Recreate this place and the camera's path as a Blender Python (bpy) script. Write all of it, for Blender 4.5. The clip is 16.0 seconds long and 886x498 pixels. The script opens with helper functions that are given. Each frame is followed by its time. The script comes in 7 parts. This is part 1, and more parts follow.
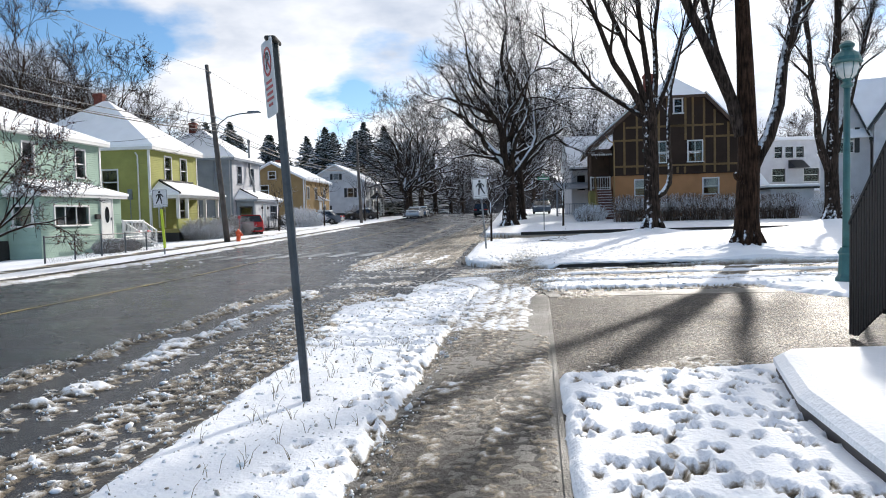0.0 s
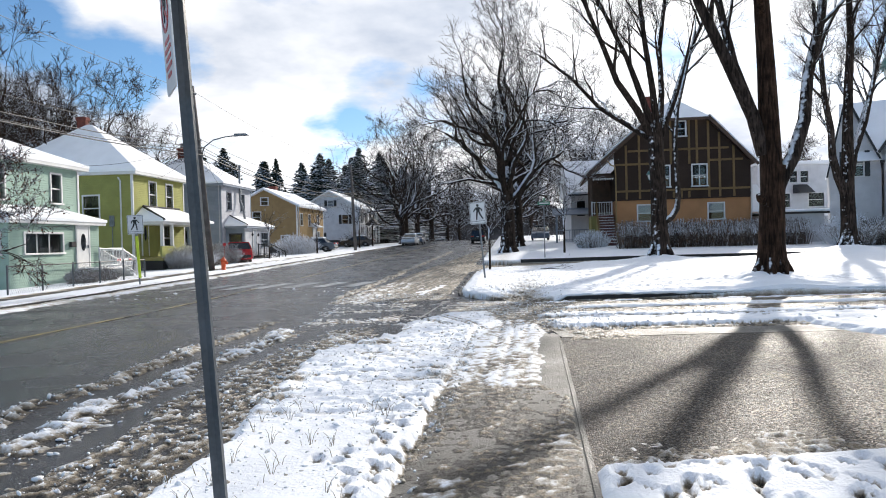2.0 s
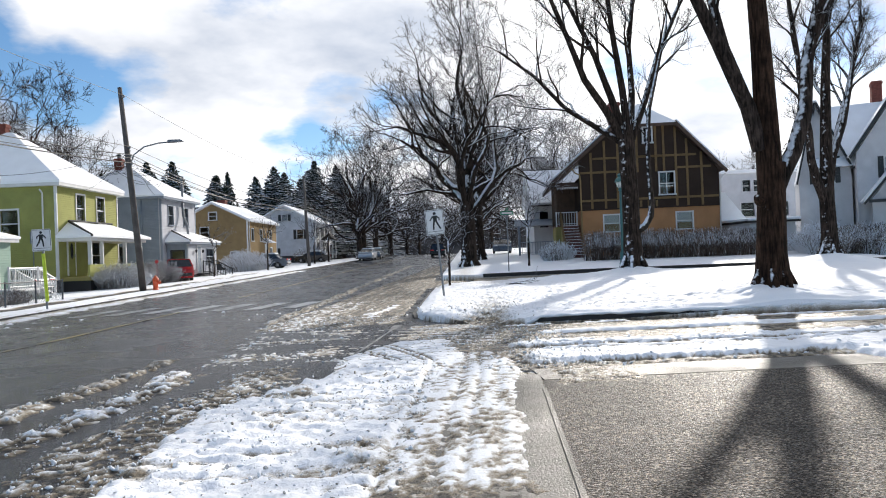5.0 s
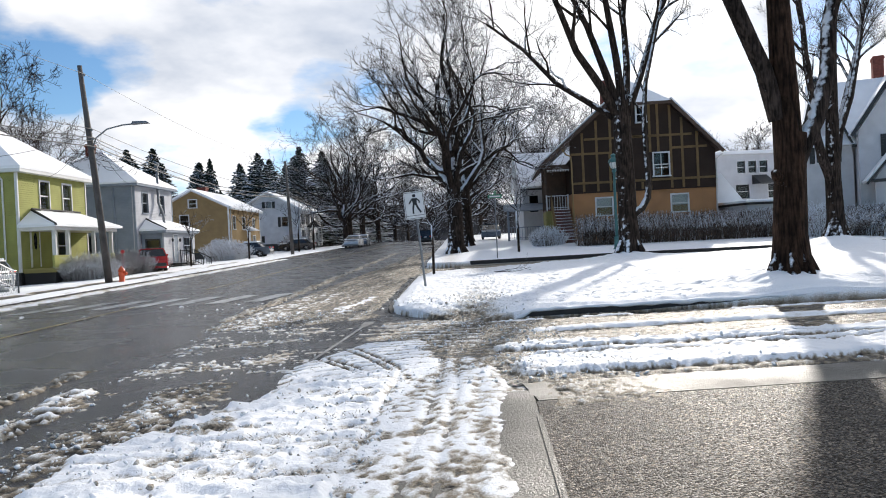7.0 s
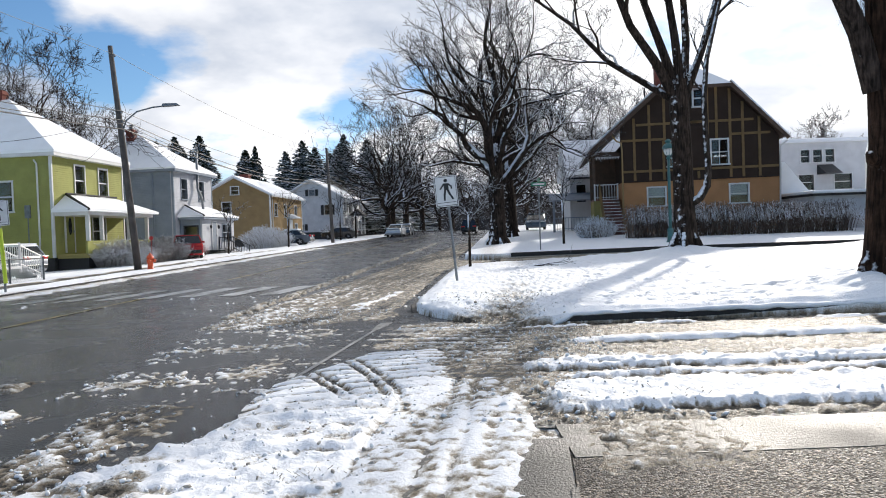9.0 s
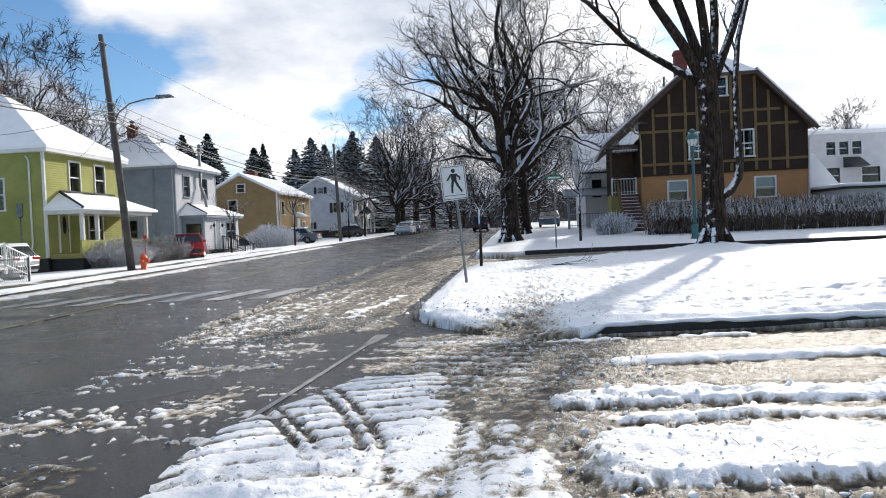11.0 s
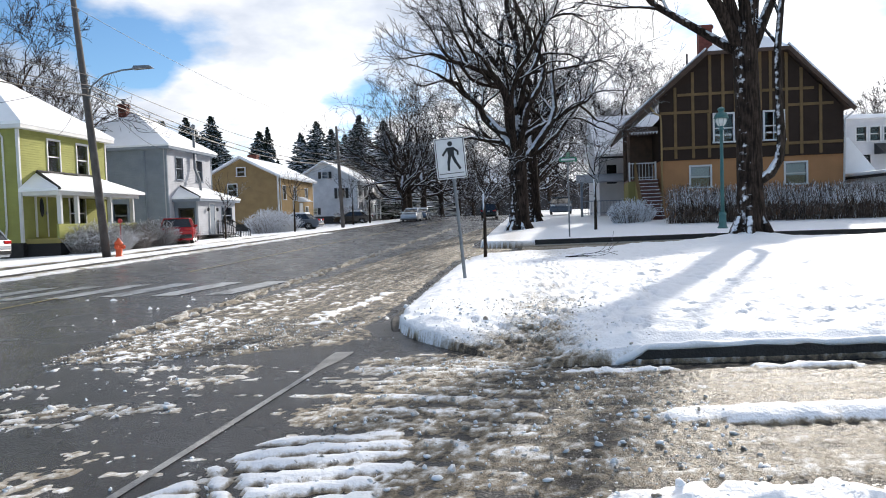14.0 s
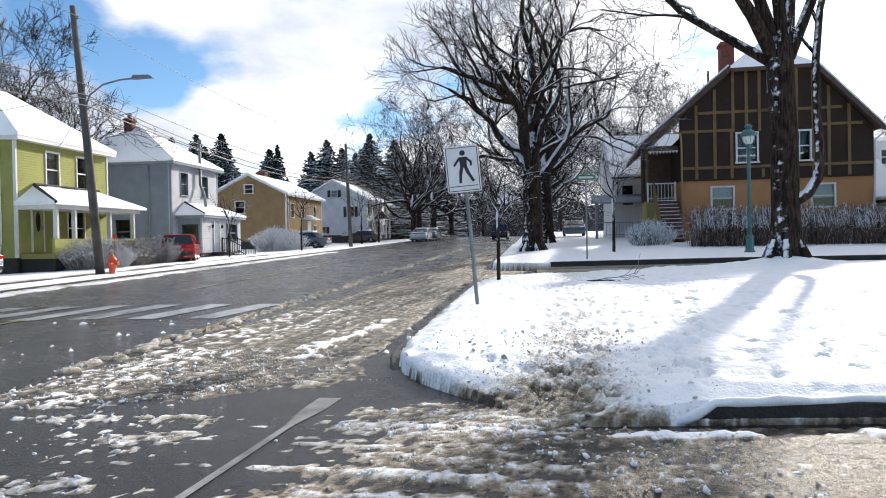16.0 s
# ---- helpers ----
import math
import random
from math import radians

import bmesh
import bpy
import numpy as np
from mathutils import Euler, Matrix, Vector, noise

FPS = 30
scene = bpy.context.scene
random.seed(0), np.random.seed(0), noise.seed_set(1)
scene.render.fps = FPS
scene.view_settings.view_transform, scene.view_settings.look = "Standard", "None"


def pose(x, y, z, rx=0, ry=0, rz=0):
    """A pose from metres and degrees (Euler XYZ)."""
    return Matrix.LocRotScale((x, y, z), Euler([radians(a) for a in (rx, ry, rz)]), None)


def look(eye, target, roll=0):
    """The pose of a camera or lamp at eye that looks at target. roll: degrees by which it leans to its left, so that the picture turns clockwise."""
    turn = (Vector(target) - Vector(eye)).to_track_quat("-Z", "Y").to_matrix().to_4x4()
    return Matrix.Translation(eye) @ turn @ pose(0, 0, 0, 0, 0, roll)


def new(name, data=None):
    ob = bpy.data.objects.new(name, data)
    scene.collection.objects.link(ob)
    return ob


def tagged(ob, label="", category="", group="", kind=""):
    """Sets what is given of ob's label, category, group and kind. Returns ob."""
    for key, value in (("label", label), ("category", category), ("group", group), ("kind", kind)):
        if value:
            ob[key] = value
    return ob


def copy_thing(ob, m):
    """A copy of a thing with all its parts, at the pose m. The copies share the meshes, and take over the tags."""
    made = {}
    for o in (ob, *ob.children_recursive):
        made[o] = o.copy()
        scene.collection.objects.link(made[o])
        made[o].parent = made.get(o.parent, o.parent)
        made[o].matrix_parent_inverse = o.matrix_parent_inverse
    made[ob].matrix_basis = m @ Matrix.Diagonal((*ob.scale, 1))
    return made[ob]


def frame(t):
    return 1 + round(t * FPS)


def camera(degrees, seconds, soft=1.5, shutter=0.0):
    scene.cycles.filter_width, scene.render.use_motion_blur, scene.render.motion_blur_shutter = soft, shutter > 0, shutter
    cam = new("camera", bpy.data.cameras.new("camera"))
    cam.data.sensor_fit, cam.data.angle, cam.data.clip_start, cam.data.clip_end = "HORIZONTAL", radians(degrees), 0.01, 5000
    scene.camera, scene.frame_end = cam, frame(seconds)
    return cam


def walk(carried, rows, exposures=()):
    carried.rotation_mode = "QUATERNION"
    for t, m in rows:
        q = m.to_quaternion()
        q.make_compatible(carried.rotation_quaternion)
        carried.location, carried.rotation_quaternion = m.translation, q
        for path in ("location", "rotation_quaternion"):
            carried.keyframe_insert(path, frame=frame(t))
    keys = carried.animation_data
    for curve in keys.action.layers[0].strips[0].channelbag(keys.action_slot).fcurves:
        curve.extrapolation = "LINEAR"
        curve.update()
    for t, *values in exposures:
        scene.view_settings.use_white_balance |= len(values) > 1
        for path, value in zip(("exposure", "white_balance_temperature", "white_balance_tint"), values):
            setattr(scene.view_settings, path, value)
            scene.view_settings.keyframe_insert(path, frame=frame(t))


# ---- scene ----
cam = camera(64.4, 16.0, soft=1.0)
METRES, EYE, TILT, LEAN, TURN = 14.6, 1.5, 0.0, -3.6, 0.0
ROWS = [
    (0.0, 0.0, 0.0, 0.0, -0.23, -2.73, 4.91),
    (0.5, -0.0003, 0.0335, -0.0004, 1.1, -1.21, 4.9),
    (1.0, 0.0022, 0.0664, -0.0016, -0.01, 0.09, 4.79),
    (1.5, 0.0044, 0.0987, -0.0012, 0.56, -0.03, 4.67),
    (2.0, 0.0042, 0.1322, -0.0007, -0.5, -0.57, 5.04),
    (2.5, 0.0066, 0.1649, -0.0, -2.04, -0.25, 5.45),
    (3.0, 0.0073, 0.1977, -0.0009, -1.94, 0.43, 6.08),
    (3.5, 0.0109, 0.232, -0.0028, -4.33, 0.89, 6.63),
    (4.0, 0.0144, 0.2642, -0.0038, -3.45, 1.15, 6.47),
    (4.5, 0.0179, 0.2975, -0.0042, -3.54, 0.81, 5.77),
    (7.0, 0.0474, 0.4612, -0.0074, -4.54, -0.88, 6.33),
    (7.5, 0.0553, 0.491, -0.0075, -3.6, -0.85, 5.57),
    (8.0, 0.0627, 0.5234, -0.0084, -1.3, -1.04, 5.11),
    (8.5, 0.0729, 0.5555, -0.0088, -2.08, -1.29, 5.0),
    (9.0, 0.0779, 0.5874, -0.01, -0.76, -1.31, 5.63),
    (11.5, 0.0886, 0.7441, -0.0133, 0.19, -1.39, 5.92),
    (12.0, 0.0928, 0.7747, -0.0141, -0.12, -1.31, 6.23),
    (12.5, 0.0951, 0.8038, -0.0155, 1.74, -1.54, 5.58),
    (13.0, 0.0986, 0.833, -0.017, 1.72, -2.07, 6.01),
    (13.5, 0.1033, 0.8611, -0.0172, 1.9, -2.46, 5.12),
    (14.0, 0.104, 0.891, -0.0173, 0.97, -2.34, 5.39),
    (14.5, 0.1064, 0.9187, -0.0175, 0.64, -1.43, 4.96),
    (15.0, 0.1042, 0.9452, -0.0178, 0.44, -1.33, 4.35),
    (15.5, 0.103, 0.9691, -0.0194, -0.14, -1.95, 4.24),
    (16.0, 0.1015, 0.9904, -0.0199, 1.78, -0.59, 4.67),
]
walk(cam, [(t, pose(0, 0, EYE, TILT, LEAN, TURN) @ pose(METRES * x, METRES * y, METRES * z, 90 + pitch, roll, yaw)) for t, x, y, z, yaw, pitch, roll in ROWS],
     [(0.0, 0.0), (3.0, -0.04), (7.5, -0.12), (9.2, -0.12), (12.5, 0.0), (14.0, 0.06), (16.0, 0.12)])

# ---- light: a low winter sun ahead to the right, broken bright cloud ----
SUN_AZ, SUN_EL = 28.0, 23.0        # degrees clockwise from +y, degrees up
sun_way = Vector((math.sin(radians(SUN_AZ)) * math.cos(radians(SUN_EL)), math.cos(radians(SUN_AZ)) * math.cos(radians(SUN_EL)), math.sin(radians(SUN_EL))))
sun = new("sun", bpy.data.lights.new("sun", "SUN"))
sun.data.energy, sun.data.angle, sun.data.color = 5.0, radians(1.4), (1.0, 0.93, 0.84)
sun.matrix_world = look(sun_way * 60, (0, 0, 0))


def build_world():
    w = bpy.data.worlds.new("sky")
    w.use_nodes = True
    scene.world = w
    nt = w.node_tree
    nt.nodes.clear()
    N, L = nt.nodes.new, nt.links.new
    out, bg, bg2, mix = N("ShaderNodeOutputWorld"), N("ShaderNodeBackground"), N("ShaderNodeBackground"), N("ShaderNodeMixShader")
    sky = N("ShaderNodeTexSky")
    sky.sky_type, sky.sun_disc = "NISHITA", False
    sky.dust_density, sky.ozone_density = 0.15, 4.0
    sky.sun_elevation, sky.sun_rotation = radians(SUN_EL), radians(SUN_AZ)
    deep_blue = N("ShaderNodeHueSaturation")
    deep_blue.inputs["Saturation"].default_value = 1.08
    L(sky.outputs[0], deep_blue.inputs["Color"]); L(deep_blue.outputs[0], bg.inputs[0])
    bg.inputs[1].default_value = 0.14
    tc, sep = N("ShaderNodeTexCoord"), N("ShaderNodeSeparateXYZ")
    L(tc.outputs["Generated"], sep.inputs[0])
    add = N("ShaderNodeMath"); add.operation = "ADD"; add.inputs[1].default_value = 0.22
    zz = N("ShaderNodeMath"); zz.operation = "MAXIMUM"; zz.inputs[1].default_value = 0.0
    L(sep.outputs[2], zz.inputs[0]); L(zz.outputs[0], add.inputs[0])
    dx, dy, comb = N("ShaderNodeMath"), N("ShaderNodeMath"), N("ShaderNodeCombineXYZ")
    for d, o in ((dx, 0), (dy, 1)):
        d.operation = "DIVIDE"
        L(sep.outputs[o], d.inputs[0]); L(add.outputs[0], d.inputs[1])
    L(dx.outputs[0], comb.inputs[0]); L(dy.outputs[0], comb.inputs[1])

    def noise_tex(scale, w_, detail, rough):
        n = N("ShaderNodeTexNoise")
        n.noise_dimensions = "4D"
        n.inputs["Scale"].default_value, n.inputs["W"].default_value = scale, w_
        n.inputs["Detail"].default_value, n.inputs["Roughness"].default_value = detail, rough
        L(comb.outputs[0], n.inputs["Vector"])
        return n
    cover, shade = noise_tex(1.5, CLOUD_W, 8, 0.58), noise_tex(1.25, 3.3, 6, 0.52)
    ramp = N("ShaderNodeValToRGB")
    ramp.color_ramp.elements[0].position, ramp.color_ramp.elements[1].position = 0.46, 0.60
    ramp.color_ramp.elements[0].color, ramp.color_ramp.elements[1].color = (0, 0, 0, 1), (1, 1, 1, 1)
    near = N("ShaderNodeVectorMath"); near.operation = "DOT_PRODUCT"      # thicker, brighter cloud towards the sun
    near.inputs[1].default_value = sun_way
    L(tc.outputs["Generated"], near.inputs[0])
    bias = N("ShaderNodeMath"); bias.operation = "MULTIPLY_ADD"; bias.inputs[1].default_value = 0.20
    L(near.outputs["Value"], bias.inputs[0]); L(cover.outputs[0], bias.inputs[2])
    last = bias
    for az, el, wide, deep in CLOUD_GAPS:                                  # breaks in the cloud, and one thicker bank
        a, e = radians(az), radians(el)
        gap, cut, thin = N("ShaderNodeVectorMath"), N("ShaderNodeMapRange"), N("ShaderNodeMath")
        gap.operation, gap.inputs[1].default_value = "DOT_PRODUCT", (math.sin(a) * math.cos(e), math.cos(a) * math.cos(e), math.sin(e))
        L(tc.outputs["Generated"], gap.inputs[0])
        cut.interpolation_type = "SMOOTHSTEP"
        cut.inputs[1].default_value, cut.inputs[2].default_value = math.cos(radians(wide)), math.cos(radians(wide * 0.25))
        L(gap.outputs["Value"], cut.inputs[0])
        thin.operation, thin.inputs[1].default_value = "MULTIPLY_ADD", -deep
        L(cut.outputs[0], thin.inputs[0]); L(last.outputs[0], thin.inputs[2])
        last = thin
    L(last.outputs[0], ramp.inputs[0])
    glow = N("ShaderNodeMapRange")
    glow.inputs[1].default_value, glow.inputs[2].default_value, glow.inputs[3].default_value, glow.inputs[4].default_value = 0.40, 1.0, 1.12, 1.35
    L(near.outputs["Value"], glow.inputs[0]); L(glow.outputs[0], bg2.inputs[1])
    ramp2 = N("ShaderNodeValToRGB")
    ramp2.color_ramp.elements[0].position, ramp2.color_ramp.elements[1].position = 0.36, 0.54
    ramp2.color_ramp.elements[0].color, ramp2.color_ramp.elements[1].color = (0.44, 0.50, 0.61, 1), (1.0, 1.0, 1.02, 1)
    L(shade.outputs[0], ramp2.inputs[0])
    L(ramp2.outputs[0], bg2.inputs[0])
    L(ramp.outputs[0], mix.inputs[0]); L(bg.outputs[0], mix.inputs[1]); L(bg2.outputs[0], mix.inputs[2])
    L(mix.outputs[0], out.inputs[0])


CLOUD_W = 5.1
CLOUD_GAPS = [(-24, 12.5, 4.5, 0.15), (-30, 16, 4.5, 0.10), (-4, 11.5, 5, 0.19), (-8, 9, 3.5, 0.17), (1, 12, 3.5, 0.16), (18, 13.5, 3, 0.13), (34, 14, 4, 0.14), (-19, 14, 3, 0.12), (-22, 21, 9, -0.14)]
build_world()

# ---- materials ----


def mat(name, col, rough=0.6, metal=0.0, var=0.12, scale=3.0, bump=0.0, bscale=40.0, col2=None, spec=0.5):
    """A surface with broad stains and fine grain, in metres."""
    m = bpy.data.materials.new(name)
    m.use_nodes = True
    nt = m.node_tree
    N, L = nt.nodes.new, nt.links.new
    b = nt.nodes["Principled BSDF"]
    b.inputs["Roughness"].default_value, b.inputs["Metallic"].default_value = rough, metal
    b.inputs["Specular IOR Level"].default_value = spec
    geo = N("ShaderNodeNewGeometry")
    n1, n2 = N("ShaderNodeTexNoise"), N("ShaderNodeTexNoise")
    for n, s, d in ((n1, scale, 5), (n2, bscale, 3)):
        L(geo.outputs["Position"], n.inputs["Vector"])
        n.inputs["Scale"].default_value, n.inputs["Detail"].default_value = s, d
    add = N("ShaderNodeMath"); add.operation = "MULTIPLY_ADD"
    add.inputs[1].default_value = 0.35
    L(n2.outputs[0], add.inputs[0]); L(n1.outputs[0], add.inputs[2])
    ramp = N("ShaderNodeValToRGB")
    c2 = col2 or tuple(c * (1 - 2.5 * var) for c in col)
    ramp.color_ramp.elements[0].position, ramp.color_ramp.elements[1].position = 0.48, 0.86
    ramp.color_ramp.elements[0].color = (*c2, 1)
    ramp.color_ramp.elements[1].color = (*col, 1)
    L(add.outputs[0], ramp.inputs[0])
    last = ramp.outputs[0]
    L(last, b.inputs["Base Color"])
    if bump:
        bp = N("ShaderNodeBump")
        bp.inputs["Strength"].default_value, bp.inputs["Distance"].default_value = min(bump, 1.0), 0.03
        L(n2.outputs[0], bp.inputs["Height"]); L(bp.outputs[0], b.inputs["Normal"])
    return m


def siding(name, col, pitch=0.115):
    """Painted clapboard: shallow lap relief by height, slight weathering."""
    m = mat(name, col, 0.8, var=0.08, scale=1.2, bscale=25, spec=0.12)
    nt = m.node_tree
    N, L = nt.nodes.new, nt.links.new
    geo, sep, mul, fr, bp = N("ShaderNodeNewGeometry"), N("ShaderNodeSeparateXYZ"), N("ShaderNodeMath"), N("ShaderNodeMath"), N("ShaderNodeBump")
    L(geo.outputs["Position"], sep.inputs[0]); L(sep.outputs[2], mul.inputs[0])
    mul.operation, mul.inputs[1].default_value, fr.operation = "MULTIPLY", 1 / pitch, "FRACT"
    L(mul.outputs[0], fr.inputs[0]); L(fr.outputs[0], bp.inputs["Height"])
    bp.inputs["Strength"].default_value, bp.inputs["Distance"].default_value, bp.invert = 0.9, 0.03, True
    L(bp.outputs[0], nt.nodes["Principled BSDF"].inputs["Normal"])
    return m


def bark(name, col, snow=0.5, way=(-0.45, -0.35, 0.82), lo=0.62, hi=0.70):
    """Furrowed bark with snow caught on the upper and windward sides."""
    m = mat(name, col, 0.9, var=0.25, scale=2.5, bump=0.9, bscale=14)
    nt = m.node_tree
    N, L = nt.nodes.new, nt.links.new
    b = nt.nodes["Principled BSDF"]
    src = b.inputs["Base Color"].links[0].from_socket
    b.inputs["Specular IOR Level"].default_value = 0.12
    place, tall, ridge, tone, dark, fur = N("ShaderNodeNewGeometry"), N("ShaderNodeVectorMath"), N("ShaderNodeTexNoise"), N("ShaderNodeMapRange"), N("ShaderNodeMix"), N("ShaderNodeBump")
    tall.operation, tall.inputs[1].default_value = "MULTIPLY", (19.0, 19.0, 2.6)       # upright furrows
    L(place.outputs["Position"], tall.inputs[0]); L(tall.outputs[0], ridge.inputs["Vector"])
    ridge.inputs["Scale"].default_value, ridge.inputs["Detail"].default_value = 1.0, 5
    # furrow hollows are shaded into the colour by the noise that sinks them
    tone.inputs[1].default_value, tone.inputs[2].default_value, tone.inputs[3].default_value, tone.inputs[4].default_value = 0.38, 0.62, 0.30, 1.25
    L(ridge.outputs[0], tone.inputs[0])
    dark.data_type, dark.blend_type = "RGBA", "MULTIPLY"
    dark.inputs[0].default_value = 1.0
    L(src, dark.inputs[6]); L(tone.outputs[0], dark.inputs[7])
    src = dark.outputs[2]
    fur.inputs["Strength"].default_value, fur.inputs["Distance"].default_value = 0.9, 0.05
    L(b.inputs["Normal"].links[0].from_socket, fur.inputs["Normal"]); L(ridge.outputs[0], fur.inputs["Height"]); L(fur.outputs[0], b.inputs["Normal"])
    geo, dot, nz, ad, mr, mx = N("ShaderNodeNewGeometry"), N("ShaderNodeVectorMath"), N("ShaderNodeTexNoise"), N("ShaderNodeMath"), N("ShaderNodeMapRange"), N("ShaderNodeMix")
    dot.operation = "DOT_PRODUCT"
    dot.inputs[1].default_value = Vector(way).normalized()
    L(geo.outputs["Normal"], dot.inputs[0]); L(geo.outputs["Position"], nz.inputs["Vector"])
    nz.inputs["Scale"].default_value, nz.inputs["Detail"].default_value = 6.5, 6
    ad.operation, ad.inputs[1].default_value = "MULTIPLY_ADD", 0.9
    L(nz.outputs[0], ad.inputs[0]); L(dot.outputs["Value"], ad.inputs[2])
    mr.inputs[1].default_value, mr.inputs[2].default_value = lo + 0.72 - snow * 0.6, hi + 0.80 - snow * 0.6
    L(ad.outputs[0], mr.inputs[0])
    mx.data_type = "RGBA"
    L(mr.outputs[0], mx.inputs[0]); L(src, mx.inputs[6])
    mx.inputs[7].default_value = (0.82, 0.85, 0.9, 1)
    L(mx.outputs[2], b.inputs["Base Color"])
    return m


def slush_material():
    """Snow that turns to tan and grey slush where traffic has dirtied it (mesh attribute dirt)."""
    m = mat("snow_cover", (0.90, 0.92, 0.95), 0.62, var=0.025, scale=1.5, bump=0.35, bscale=30)
    nt = m.node_tree
    N, L = nt.nodes.new, nt.links.new
    b = nt.nodes["Principled BSDF"]
    at, nz, ad, mr, ramp = N("ShaderNodeAttribute"), N("ShaderNodeTexNoise"), N("ShaderNodeMath"), N("ShaderNodeMapRange"), N("ShaderNodeValToRGB")
    at.attribute_name = "dirt"
    geo = N("ShaderNodeNewGeometry")
    L(geo.outputs["Position"], nz.inputs["Vector"])
    nz.inputs["Scale"].default_value, nz.inputs["Detail"].default_value, nz.inputs["Roughness"].default_value = 36.0, 6, 0.72
    ad.operation, ad.inputs[1].default_value = "MULTIPLY_ADD", 0.9
    L(nz.outputs[0], ad.inputs[0]); L(at.outputs["Fac"], ad.inputs[2])
    mr.inputs[1].default_value, mr.inputs[2].default_value = 0.58, 1.34
    L(ad.outputs[0], mr.inputs[0])
    ramp.color_ramp.elements[0].position, ramp.color_ramp.elements[0].color = 0.0, (0.9, 0.92, 0.95, 1)
    ramp.color_ramp.elements[1].position, ramp.color_ramp.elements[1].color = 1.0, (0.06, 0.054, 0.046, 1)
    e = ramp.color_ramp.elements.new(0.35); e.color = (0.55, 0.52, 0.47, 1)
    e = ramp.color_ramp.elements.new(0.65); e.color = (0.30, 0.245, 0.17, 1)
    L(mr.outputs[0], ramp.inputs[0])
    L(ramp.outputs[0], b.inputs["Base Color"])
    rr = N("ShaderNodeMapRange")
    rr.inputs[1].default_value, rr.inputs[2].default_value, rr.inputs[3].default_value, rr.inputs[4].default_value = 0.1, 0.9, 0.75, 0.5
    L(mr.outputs[0], rr.inputs[0]); L(rr.outputs[0], b.inputs["Roughness"])
    b.inputs["Specular IOR Level"].default_value = 0.3
    gn, gb, gs = N("ShaderNodeTexNoise"), N("ShaderNodeBump"), N("ShaderNodeMapRange")     # granular where dirty
    L(geo.outputs["Position"], gn.inputs["Vector"])
    gn.inputs["Scale"].default_value, gn.inputs["Detail"].default_value, gn.inputs["Roughness"].default_value = 42.0, 7, 0.7
    gs.inputs[1].default_value, gs.inputs[2].default_value, gs.inputs[3].default_value, gs.inputs[4].default_value = 0.0, 0.5, 0.12, 0.9
    L(mr.outputs[0], gs.inputs[0]); L(gs.outputs[0], gb.inputs["Strength"])
    gb.inputs["Distance"].default_value = 0.055
    old = b.inputs["Normal"].links[0].from_socket
    L(old, gb.inputs["Normal"]); L(gn.outputs[0], gb.inputs["Height"]); L(gb.outputs[0], b.inputs["Normal"])
    return m


def wet_material(name, dark, light, scale, rlo, rhi, bump, bscale=60.0):
    """Wet paving: colour grain and a roughness that changes between puddles and drier film."""
    m = mat(name, light, 0.3, var=0.2, scale=scale, bump=bump, bscale=bscale, col2=dark)
    nt = m.node_tree
    N, L = nt.nodes.new, nt.links.new
    b = nt.nodes["Principled BSDF"]
    geo, nz, mr = N("ShaderNodeNewGeometry"), N("ShaderNodeTexNoise"), N("ShaderNodeMapRange")
    L(geo.outputs["Position"], nz.inputs["Vector"])
    nz.inputs["Scale"].default_value, nz.inputs["Detail"].default_value = 0.7, 5
    mr.inputs[1].default_value, mr.inputs[2].default_value, mr.inputs[3].default_value, mr.inputs[4].default_value = 0.4, 0.62, rlo, rhi
    L(nz.outputs[0], mr.inputs[0]); L(mr.outputs[0], b.inputs["Roughness"])
    b.inputs["Specular IOR Level"].default_value = 0.30
    return m


def worn_paint(name, col):
    """Road paint rubbed through to the asphalt in streaks."""
    m = mat(name, col, 0.35, var=0.2, scale=5)
    nt = m.node_tree
    N, L = nt.nodes.new, nt.links.new
    b = nt.nodes["Principled BSDF"]
    src = b.inputs["Base Color"].links[0].from_socket
    geo, st, nz, mr, mx = N("ShaderNodeNewGeometry"), N("ShaderNodeVectorMath"), N("ShaderNodeTexNoise"), N("ShaderNodeMapRange"), N("ShaderNodeMix")
    st.operation, st.inputs[1].default_value = "MULTIPLY", (2.2, 0.5, 1.0)
    L(geo.outputs["Position"], st.inputs[0]); L(st.outputs[0], nz.inputs["Vector"])
    nz.inputs["Scale"].default_value, nz.inputs["Detail"].default_value, nz.inputs["Roughness"].default_value = 1.0, 8, 0.7
    mr.inputs[1].default_value, mr.inputs[2].default_value = 0.36, 0.50
    mx.data_type = "RGBA"
    mx.inputs[6].default_value = (0.03, 0.032, 0.036, 1)
    L(nz.outputs[0], mr.inputs[0]); L(mr.outputs[0], mx.inputs[0]); L(src, mx.inputs[7]); L(mx.outputs[2], b.inputs["Base Color"])
    return m


